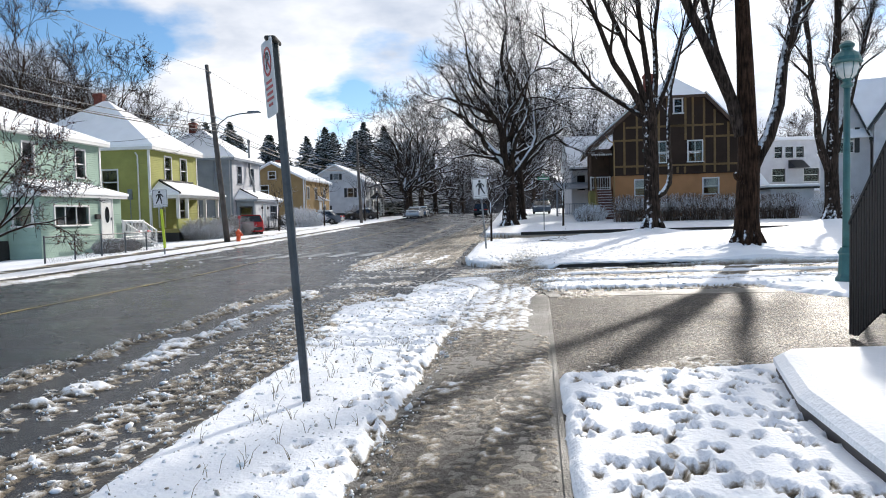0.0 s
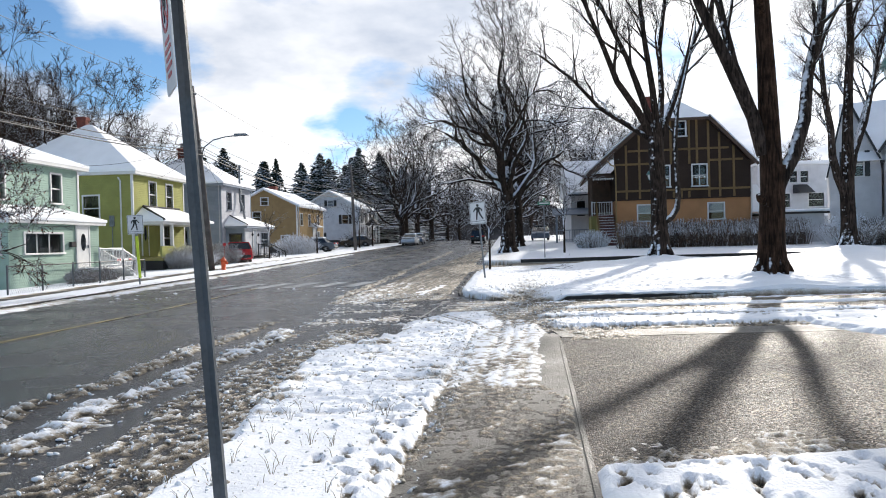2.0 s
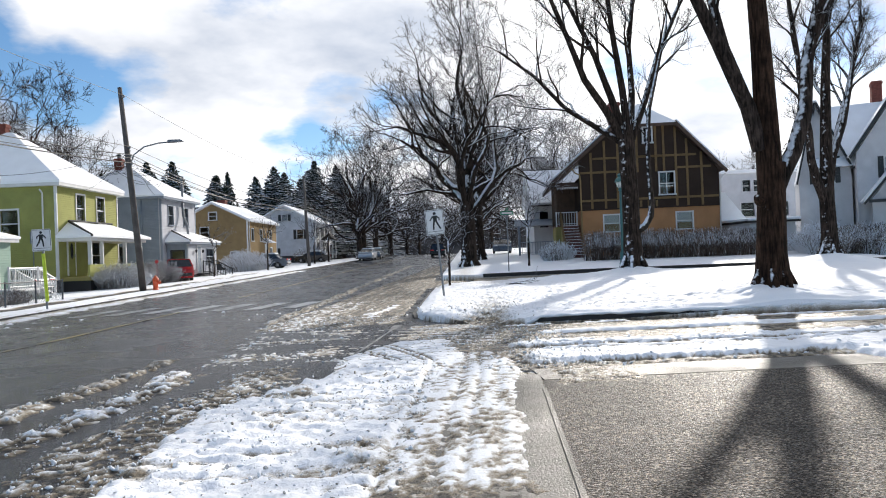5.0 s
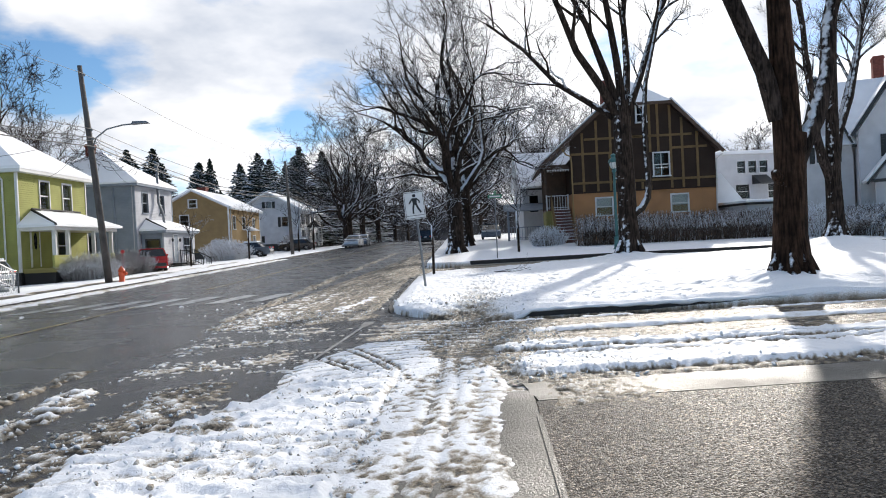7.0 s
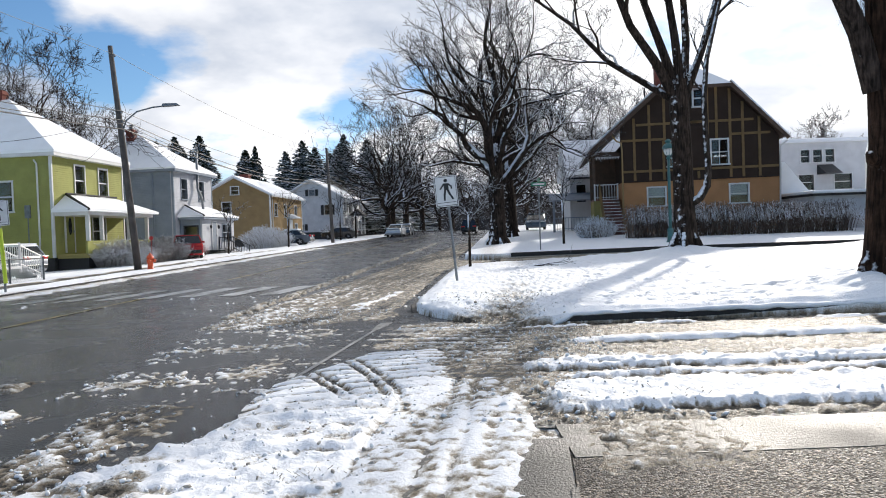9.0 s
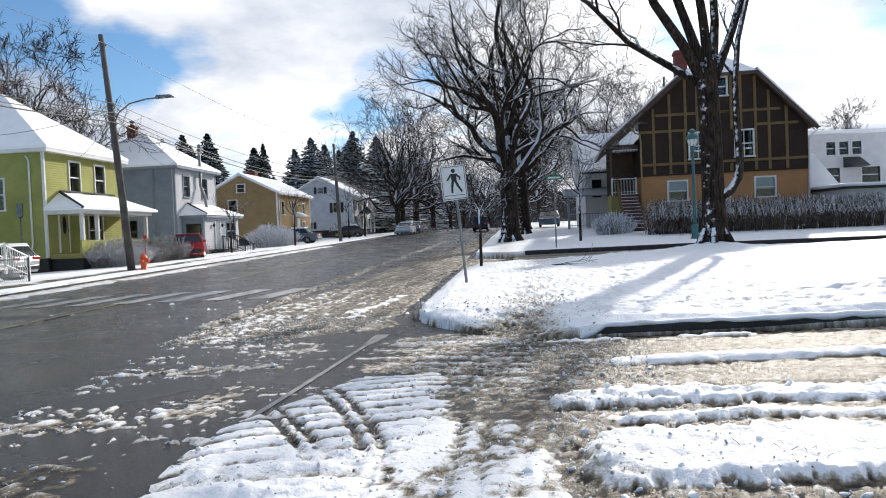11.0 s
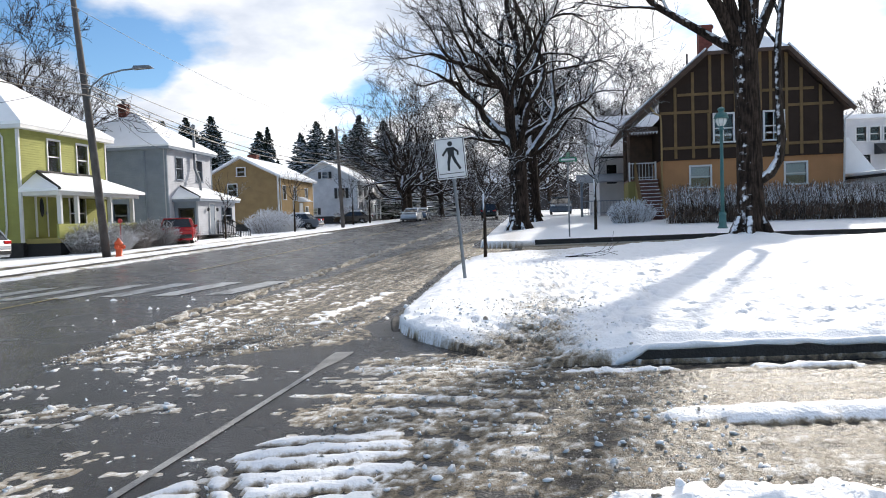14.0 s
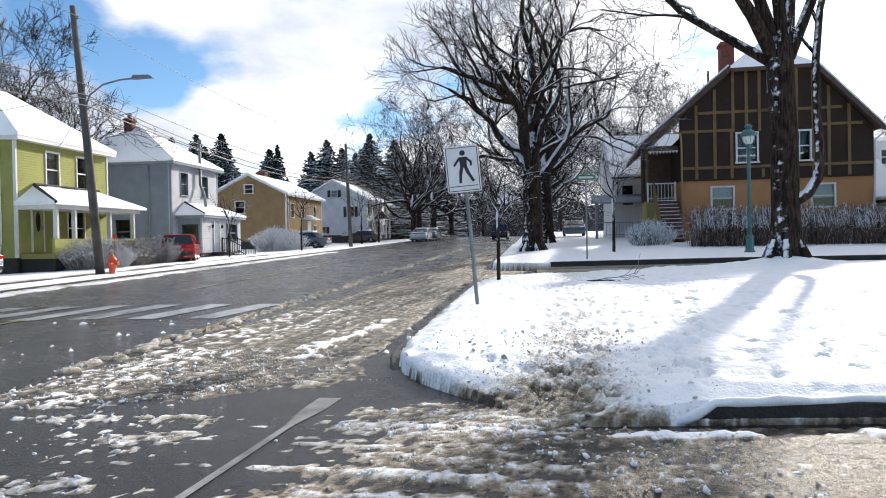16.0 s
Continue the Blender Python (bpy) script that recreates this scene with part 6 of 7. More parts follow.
part("roof_board", slab(roof_pts["le"], roof_pts["lt"], -0.5, BD + 0.4, 0.12), M["roofbrown"], bh, "brown sweeping eave")
part("roof_board", slab(roof_pts["rt"], roof_pts["re"], -0.5, BD + 0.4, 0.12), M["roofbrown"], bh)
part("roof_board", slab(roof_pts["lt"], apex, 1.7, BD + 0.4, 0.12), M["roofbrown"], bh)
part("roof_board", slab(apex, roof_pts["rt"], 1.7, BD + 0.4, 0.12), M["roofbrown"], bh)
for a, b, y0 in (("le", "lt", -0.42), ("rt", "re", -0.42)):
    p, q = roof_pts[a], roof_pts[b]
    up = 0.125
    part("roof_snow", slab((p[0] - 0.09 if a == "le" else p[0] + 0.09, p[1] + up), (q[0] - 0.09 if a == "le" else q[0] + 0.09, q[1] + up), y0, BD + 0.35, 0.08), M["snow"], bh)
part("roof_snow", slab((2.3, 8.57), (4.28, 10.08), 1.65, BD + 0.35, 0.07), M["snow"], bh)
part("roof_snow", slab((4.32, 10.08), (6.24, 8.57), 1.65, BD + 0.35, 0.07), M["snow"], bh)
part("clipped_peak", Geo().add([(2.25, -0.55, 8.42), (6.27, -0.55, 8.42), (4.3, 1.75, 10.16), (2.25, -0.55, 8.30), (6.27, -0.55, 8.30), (4.3, 1.75, 9.9)], [(0, 1, 2), (3, 5, 4), (0, 3, 4, 1), (1, 4, 5, 2), (2, 5, 3, 0)]), M["snow"], bh, "snowy clipped peak of the gable")
part("bargeboard", slab((-1.83, 4.665), (2.42, 8.32), -0.56, -0.50, 0.2), M["roofbrown"], bh)
part("bargeboard", slab((6.10, 8.32), (9.19, Rz - 0.04), -0.56, -0.50, 0.2), M["roofbrown"], bh)
part("bargeboard", Geo().box(2.35, 6.17, -0.62, -0.56, 8.22, 8.4), M["roofbrown"], bh)
chimney(bh, 2.9, 3.2, 7.4, 10.6, 0.7)
part("vent_pipe", Geo().tube([(1.75, 2.0, 7.6), (1.75, 2.0, 8.9)], [0.05, 0.05], 8), M["black"], bh)
pipe(bh, [(-0.5, -0.45, 5.75), (-0.25, -0.2, 5.45), (0.02, -0.12, 5.35), (0.06, -0.12, 4.9), (0.06, -0.12, 0.1)], 0.05, M["tan"])
pipe(bh, [(9.2, -0.45, 5.0), (8.92, -0.14, 4.7), (8.82, -0.12, 0.2)], 0.05, M["white"])
# stair porch under the swept eave
steps(bh, -1.18, -0.12, -2.6, 1, 11, -0.05, 0.19, 0.27, M["treads"])
part("stair_landing", Geo().soft_box(-1.62, -0.05, 0.4, 3.2, 1.95, 2.1, 0.02), M["treads"], bh)
part("porch_wall", Geo().box(-1.60, -1.25, 0.3, 0.45, -0.4, 2.0).box(-1.62, -1.5, 0.45, 3.2, -0.4, 2.0), M["olive"], bh, "olive boarded stair flank")
part("stair_wall", Geo().prism([(-2.6, -0.4), (0.35, -0.4), (0.35, 1.95), (-2.45, 0.05)], "x", -1.29, -1.20), M["olive"], bh)
railing(bh, (-1.25, -2.5), (-1.25, 0.35), 0.12, 2.05, 0.9, M["timber"])
railing(bh, (-1.55, 0.42), (-0.2, 0.42), 2.1, 2.1, 0.85, M["white"], 0.16)
for y in (0.5, 3.1):
    part("porch_post", Geo().soft_box(-1.64, -1.50, y - 0.07, y + 0.07, 2.1, 4.85, 0.012), M["roofbrown"], bh)
part("porch_beam", Geo().box(-1.7, -0.02, 0.42, 0.56, 4.62, 4.85), M["roofbrown"], bh)
g = Geo()
for k in range(10):
    g.prism([(-1.62 + 0.16 * k, 4.62), (-1.46 + 0.16 * k, 4.62), (-1.54 + 0.16 * k, 4.46)], "y", 0.44, 0.47)
part("scalloped_valance", g, M["white"], bh)
part("porch_back", Geo().box(-1.62, -0.02, 3.2, 3.3, -0.4, 5.2), M["roofbrown"], bh, "dark boarded back of the stair porch")
part("porch_ceiling", Geo().box(-1.6, -0.02, 0.58, 3.19, 4.7, 4.78), M["roofbrown"], bh)
ax = thing("side_annex", (21.6, 50.6, bz), BH_TURN, "small snow-roofed annex beside the brown house", "annex")
part("wall", Geo().panel(0, 1.9, -0.5, 1.9, 0, 0.2), M["stucco"], ax)
part("roof", Geo().prism([(-0.2, 2.0), (2.2, 1.6), (2.2, 1.75), (0.6, 3.9), (-0.2, 3.9)], "y", -0.3, 6), M["snow"], ax, "steep snow-covered roof")

# neighbour behind the stair porch
nb = thing("neighbour_house", (11.6, 62, 1.25), -4, "white house with a steep snowy roof behind the stairs", "house", "houses")
part("wall", Geo().panel(0, 8, -0.6, 4.2, 0, 0.2, [(0.5, 1.2, 2.2, 3.5)]), M["stucco"], nb)
part("wall", swap(Geo().panel(0.202, 6, -0.6, 4.2, 0, 0.2)), M["stucco"], nb)
part("gable", Geo().prism([(0.0, 4.2), (3.0, 7.0), (6.0, 4.2)], "x", 0.002, 0.2), M["stucco"], nb)
# added dark sheet in place of the unlit room behind the window
part("dark_backing_wall", Geo().box(0.3, 7.8, 1.8, 1.9, -0.6, 4.1), M["inside"], nb)
part("roof", gable_roof(-0.3, 8.3, -0.4, 6.4, 4.05, 3.0), M["snow"], nb, "steep snow-covered roof")
part("gutter", Geo().box(-0.25, 8.25, -0.44, -0.34, 3.92, 4.04), M["dark"], nb)
window(nb, "f", 0.5, 2.2, 0.7, 1.3, M["white"])
part("porch_roof", Geo().prism([(-2.2, 2.3), (-0.02, 2.9), (-0.02, 2.3)], "x", -1.6, 2.2), M["greyblue"], nb)
for u in (-1.45, 2.05):
    part("porch_post", Geo().soft_box(u - 0.08, u + 0.08, -2.1, -1.94, -0.6, 2.3, 0.012), M["greyblue"], nb)
railing(nb, (-1.45, -2.02), (2.05, -2.02), 0.1, 0.1, 0.9, M["greyblue"], 0.2)

# ---- white stucco house with black trim ----
st = thing("stucco_house", (25.5, 47.2, 1.1), -28, "white stucco house with steep snowy roof and black trim", "house", "houses")
part("wall", Geo().panel(0, 4.0, -0.6, 4.3, 0, 0.25, [(1.35, 2.65, 3.95, 4.3)]), M["stucco"], st)
part("wall", swap(Geo().panel(0.252, 5.6, -0.6, 4.3, 0, 0.25)), M["stucco"], st)
part("gable", Geo().prism([(0, 4.3), (1.35, 4.3), (1.35, 8.0), (1.3, 8.4)], "y", 0.002, 0.25).prism([(2.65, 4.3), (4.0, 4.3), (3.85, 4.9), (2.65, 6.85)], "y", 0.002, 0.25).prism([(1.35, 5.5), (2.65, 5.5), (2.65, 6.85), (1.5, 8.7), (1.35, 8.2)], "y", 0.002, 0.25), M["stucco"], st, "steep stucco gable")
window(st, "f", 1.35, 3.95, 1.3, 1.54, M["white"], M["black"], grid=1)
part("verge_board", slab((-0.12, 3.9), (1.42, 8.85), -0.45, -0.2, 0.14), M["black"], st)
part("verge_board", slab((1.42, 8.85), (3.95, 4.72), -0.45, -0.2, 0.14), M["black"], st)
part("verge_board", Geo().box(3.85, 5.0, -0.55, -0.45, 4.66, 4.80), M["black"], st)
part("cross_roof", slab((-0.16, 4.0), (1.42, 9.0), -0.42, 2.9, 0.1), M["snow"], st, "snow on the steep cross gable")
part("cross_roof", slab((1.42, 9.0), (4.0, 4.85), -0.42, 2.9, 0.1), M["snow"], st)
part("roof", Geo().add([(1.0, -0.5, 4.85), (13, -0.5, 4.85), (1.0, 2.8, 9.05), (13, 2.8, 9.05), (1.0, 6.0, 4.85), (13, 6.0, 4.85)], [(0, 1, 3, 2), (2, 3, 5, 4), (0, 2, 4), (1, 5, 3), (0, 4, 5, 1)]), M["snow"], st, "steep snow-covered main roof")
part("wall", Geo().panel(4.2, 10.6, -0.6, 5.2, -1.2, -0.95, [(6.2, 7.4, 4.0, 5.2), (9.1, 9.9, 1.0, 2.2)]), M["stucco"], st)
part("wall", swap(Geo().panel(-0.948, 3, -0.6, 5.2, 4.2, 4.45)), M["stucco"], st)
part("gable", Geo().prism([(4.2, 5.2), (10.6, 5.2), (10.6, 5.9), (7.5, 9.2), (4.2, 5.5)], "y", -1.199, -0.95), M["stucco"], st)
part("verge_board", slab((3.75, 5.15), (7.5, 9.35), -1.6, -1.4, 0.2), M["black"], st)
part("verge_board", slab((7.5, 9.35), (11.4, 5.0), -1.6, -1.4, 0.2), M["black"], st)
part("gable_roof", slab((3.7, 5.3), (7.5, 9.5), -1.5, 4, 0.12), M["snow"], st)
part("gable_roof", slab((7.5, 9.5), (11.5, 5.15), -1.5, 4, 0.12), M["snow"], st)
window(st, "f", 6.2, 4.0, 1.2, 1.15, M["white"], M["black"], deep=-1.2, grid=1)
window(st, "f", 9.1, 1.0, 0.8, 1.2, M["white"], deep=-1.2)
chimney(st, 6.6, 3.2, 8.4, 10.4, 0.8)
part("entry_wall", Geo().panel(5.0, 8.4, -0.6, 2.6, -2.4, -2.2, [(5.9, 6.9, -0.6, 1.9)]), M["stucco"], st)
part("entry_gable", Geo().prism([(4.9, 2.6), (8.7, 2.6), (6.75, 4.4)], "y", -2.38, -2.2), M["stucco"], st)
part("entry_roof", slab((4.4, 2.45), (6.75, 4.6), -2.9, -0.9, 0.16), M["snow"], st, "snowy entry roof")
part("entry_roof", slab((6.75, 4.6), (9.1, 2.45), -2.9, -0.9, 0.16), M["snow"], st)
part("entry_verge", slab((4.4, 2.33), (6.75, 4.48), -2.95, -2.75, 0.14), M["black"], st)
part("entry_verge", slab((6.75, 4.48), (9.1, 2.33), -2.95, -2.75, 0.14), M["black"], st)
part("entry_beam", Geo().box(4.7, 8.8, -2.95, -2.75, 2.45, 2.62), M["black"], st)
part("entry_door", Geo().soft_box(5.9, 6.9, -2.2, -2.12, -0.6, 1.9, 0.01), M["door_w"], st)


def lettering(text, size, m, material, parent, label):
    cu = bpy.data.curves.new("lettering", "FONT")
    cu.body, cu.size, cu.extrude, cu.align_x, cu.align_y = text, size, 0.004, "CENTER", "CENTER"
    tmp = bpy.data.objects.new("lettering_source", cu)
    me = bpy.data.meshes.new_from_object(tmp)
    bpy.data.objects.remove(tmp)
    me.materials.clear()
    me.materials.append(material)
    ob = new("lettering", me)
    ob.matrix_basis = m
    ob.parent = parent
    ob["label"] = label
    return ob


# unseen dark sheet, standing for the shade inside the house
part("dark_backing_wall", Geo().box(0.3, 10.4, 2.6, 2.7, -0.6, 4.8), M["inside"], st)
lettering("3314", 0.36, pose(6.75, -2.392, 3.1, 90, 0, 0), M["black"], st, "black house number 3314")
st.scale = (0.72, 1.0, 1.0)

# white house and low garage between
wf = thing("white_house", (29.0, 65, 1.5), 0, "white flat-roofed house with dark awnings in the distance", "house", "houses")
part("wall", Geo().panel(0, 9, -0.6, 6.2, 0, 0.2, [(1.9, 2.6, 4.6, 5.6), (2.9, 3.6, 4.6, 5.6), (3.9, 4.6, 4.6, 5.6), (1.7, 2.9, 2.4, 3.6), (4.6, 6.0, 2.4, 3.6)]), M["stucco"], wf)
part("wall", swap(Geo().panel(0.202, 8, -0.6, 6.2, 0, 0.2)), M["stucco"], wf)
for u, z, w, q in ((1.9, 4.6, 0.7, 1.0), (2.9, 4.6, 0.7, 1.0), (3.9, 4.6, 0.7, 1.0), (1.7, 2.4, 1.2, 1.2), (4.6, 2.4, 1.4, 1.2)):
    window(wf, "f", u, z, w, q, M["white"])
# dark sheet added behind the openings to stand for unlit rooms
part("dark_backing_wall", Geo().box(0.3, 8.9, 2.2, 2.3, -0.6, 6.1), M["inside"], wf)
part("roof", Geo().soft_box(-0.3, 9.3, -0.4, 8.3, 6.2, 6.5, 0.08), M["snow"], wf, "snow on the flat roof")
part("awning", Geo().prism([(-1.4, 3.6), (0, 4.4), (0, 3.6)], "x", 3.2, 4.5), M["black"], wf)
part("porch_roof", Geo().prism([(-2.6, 1.5), (-0.02, 2.2), (-0.02, 1.5)], "x", -0.6, 9), M["snow"], wf)
ga = thing("garage", (21.9, 46.6, 1.0), 0, "low pale garage with a snow-covered flat roof", "garage")
part("wall", Geo().box(0, 2.9, 0, 0.2, -0.4, 1.75).box(0, 0.2, 0.2, 4, -0.4, 1.75).box(2.7, 2.9, 0.2, 4, -0.4, 1.75), M["stucco"], ga)
part("roof", Geo().soft_box(-0.25, 3.15, -0.3, 4.2, 1.87, 2.05, 0.06), M["snow"], ga)
part("fascia", Geo().box(-0.22, 3.12, -0.27, 4.15, 1.75, 1.868), M["dark"], ga)

# ---- street furniture ----


def utility_pole(at, h, lean, label, lamp=False):
    t = thing("utility_pole", at, 0, label, "utility pole", "utility poles")
    part("pole", Geo().tube([(0, 0, -0.4), (lean / 2, 0, h / 2), (lean, 0, h)], [0.17, 0.145, 0.105], 12), M["wood_pole"], t, smooth=True)
    for z in (0.62, 0.66, 0.70, 0.95):
        f = z
        part("insulator", Geo().lathe([(0.03, 0), (0.06, 0.03), (0.06, 0.1), (0.03, 0.14)], 8, (lean * f + 0.15, -0.05, h * f)), M["galv"], t)
        part("bracket", Geo().tube([(lean * f, 0, h * f + 0.05), (lean * f + 0.2, -0.05, h * f + 0.05)], [0.025, 0.025], 5), M["galv"], t)
    if lamp:
        zl = h * 0.67
        x0 = lean * 0.67
        arm = part("lamp_arm", Geo().tube([(x0 + 0.1, 0, zl - 0.5), (x0 + 0.3, 0, zl), (x0 + 0.8, 0, zl + 0.38), (x0 + 1.5, 0, zl + 0.55), (x0 + 2.1, 0, zl + 0.6)], [0.035] * 5, 7), M["galv"], t, smooth=True)
        g = Geo().add([(x0 + 1.95, -0.14, zl + 0.56), (x0 + 2.75, -0.13, zl + 0.60), (x0 + 2.75, 0.13, zl + 0.60), (x0 + 1.95, 0.14, zl + 0.56), (x0 + 2.0, -0.09, zl + 0.70), (x0 + 2.6, -0.08, zl + 0.70), (x0 + 2.6, 0.08, zl + 0.70), (x0 + 2.0, 0.09, zl + 0.70)],
                      [(0, 3, 2, 1), (4, 5, 6, 7), (0, 1, 5, 4), (1, 2, 6, 5), (2, 3, 7, 6), (3, 0, 4, 7)])
        part("lamp_head", g, M["galv"], arm, "flat street lamp head")
    return t


P1 = Vector((-12.3, 40.7, lz(-12.3, 40.7)))
P2 = Vector((-8.5, 76.0, lz(-8.5, 76.0)))
P0 = Vector((-16.0, 4.0, lz(-16, 4)))
P3 = Vector((-4.6, 112.0, lz(-4.6, 112)))
utility_pole(P1, 10.2, -0.85, "tall weathered wooden utility pole carrying a street lamp", True)
utility_pole(P2, 9.1, -0.3, "weathered wooden utility pole beside the footpath")
utility_pole(P3, 9.0, -0.1, "distant wooden utility pole")
utility_pole(P0, 10.2, -0.2, "weathered wooden utility pole across the street")


def cable(a, b, sag, r=0.012, n=18):
    pts = [Vector(a).lerp(Vector(b), i / n) - Vector((0, 0, sag * 4 * (i / n) * (1 - i / n))) for i in range(n + 1)]
    t = part("overhead_cable", Geo().tube(pts, [r] * (n + 1), 5), M["wire"])
    tagged(t, "black overhead cable strung between the poles", "cable", "overhead cables")


def tie(p, f, h, lean):
    return p + Vector((lean * f + 0.2, -0.05, h * f + 0.1))


for f, r, sag in ((0.62, 0.026, 0.7), (0.66, 0.020, 0.8), (0.70, 0.014, 0.6), (0.95, 0.010, 0.5), (0.645, 0.016, 0.9)):
    q1, q2, q0, q3 = tie(P1, f, 10.2, -0.85), tie(P2, f, 9.1, -0.3), tie(P0, f, 10.2, -0.2), tie(P3, f, 9.0, -0.1)
    cable(q0, q1, sag, r)
    cable(q1, q2, sag * 1.2, r)
    cable(q2, q3, sag * 1.2, r)
cable(tie(P1, 0.70, 10.2, -0.85), (-18.9, 49, 6.2), 0.5, 0.010)
cable(tie(P1, 0.66, 10.2, -0.85), (-17.4, 60.5, 6.6), 0.7, 0.010)
cable(tie(P1, 0.68, 10.2, -0.85), (-19.2, 38.0, 5.9), 0.4, 0.010)
cable(tie(P2, 0.66, 9.1, -0.3), (-15.8, 84, 6.4), 0.5, 0.010)
cable(tie(P2, 0.66, 9.1, -0.3), (13.0, 100, 7.5), 0.9, 0.012)


def plate_ring(w, h, r, n=5):
    """Outline of a rounded plate centred at the origin."""
    out = []
    for cx, cz, a0 in ((w / 2 - r, h / 2 - r, 0), (-w / 2 + r, h / 2 - r, 90), (-w / 2 + r, -h / 2 + r, 180), (w / 2 - r, -h / 2 + r, 270)):
        for k in range(n + 1):
            a = radians(a0 + 90 * k / n)
            out.append((cx + r * math.cos(a), cz + r * math.sin(a)))
    return out


def stroke(g, a, b, w, y0, y1):
    """A thick straight stroke on a plate."""
    a, b = Vector(a), Vector(b)
    d = (b - a).normalized()
    n = Vector((-d.y, d.x)) * w / 2
    return g.prism([tuple(a + n), tuple(a - n), tuple(b - n), tuple(b + n)], "y", y0, y1)


def walking_figure(g, s, y0, y1):
    """The striding pictogram of a crossing sign, s high."""
    def P(x, z):
        return (x * s, z * s)
    ring = [P(0.02 + 0.085 * math.cos(a), 0.40 + 0.085 * math.sin(a)) for a in np.linspace(0, 6.283, 13)[:-1]]
    g.prism(ring, "y", y0, y1)
    g.prism([P(-0.10, 0.28), P(0.14, 0.28), P(0.13, -0.04), P(-0.07, -0.04)], "y", y0, y1)
    for a, b, w in (((-0.08, 0.25), (-0.26, 0.02), 0.07), ((0.11, 0.25), (0.28, 0.10), 0.07), ((0.26, 0.11), (0.25, 0.00), 0.06), ((0.08, -0.02), (0.17, -0.25), 0.10), ((0.16, -0.22), (0.30, -0.47), 0.085), ((-0.03, -0.02), (-0.08, -0.24), 0.10), ((-0.08, -0.22), (-0.10, -0.5), 0.085)):
        stroke(g, P(*a), P(*b), w * s, y0, y1)
    return g


def crossing_sign(at, lean_x, roll, size, h, turn, post_mat, label, sleeve=None, flip=1):
    t = thing("crossing_sign", at, turn, label, "road sign", "crossing signs")
    part("post", Geo().tube([(0, 0, -0.3), (lean_x * 0.5, 0, h * 0.5), (lean_x, 0, h)], [0.034, 0.034, 0.034], 8), post_mat, t)
    if sleeve:
        part("sleeve", Geo().tube([(0.0, 0, 0.35), (lean_x * 0.72, 0, h * 0.72)], [0.055, 0.055], 8), sleeve, t, "fluorescent yellow post sleeve")
    w, q = size
    m = Matrix.Translation((lean_x * 0.93, -0.045, h - q / 2 + 0.06)) @ Matrix.Rotation(radians(roll), 4, "Y")

    def put(g):
        g.v = [tuple(m @ Vector(p)) for p in g.v]
        return g
    pl = part("plate", put(Geo().prism(plate_ring(w, q, 0.04), "y", -0.004, 0.004)), M["signwhite"], t, "white sign plate with a thin black border")
    g = Geo()
    for a, b in (((-1, -1), (1, -1)), ((1, -1), (1, 1)), ((1, 1), (-1, 1)), ((-1, 1), (-1, -1))):
        stroke(g, (a[0] * (w / 2 - 0.025), a[1] * (q / 2 - 0.025)), (b[0] * (w / 2 - 0.025), b[1] * (q / 2 - 0.025)), 0.012, -0.007, -0.0045)
    stroke(g, (-w / 2 + 0.05, -q / 2 + 0.10), (w / 2 - 0.05, -q / 2 + 0.10), 0.012, -0.007, -0.0045)
    part("border", put(g), M["black"], pl)
    f = walking_figure(Geo(), q * 0.72, -0.0072, -0.0045)
    f.v = [(x * flip, y, z + 0.045) for x, y, z in f.v]
    part("figure", put(f), M["black"], pl, "black walking pictogram")
    part("bolt", put(Geo().lathe([(0.012, 0), (0.012, 0.01)], 6, (0, -0.01, -q / 2 + 0.06))), M["galv"], pl)
    return t


crossing_sign((1.71, 26.1, snow_z(1.71, 26.1)), -0.24, -4.5, (0.56, 0.76), 2.55, 0, M["galv"], "leaning white crossing sign on a steel post in the snow")
crossing_sign((-11.6, 29.6, lz(-11.6, 29.6)), -0.12, -2, (0.6, 0.75), 2.75, 10, M["galv"], "white crossing sign on a post with yellow sleeve", M["lime"], -1)


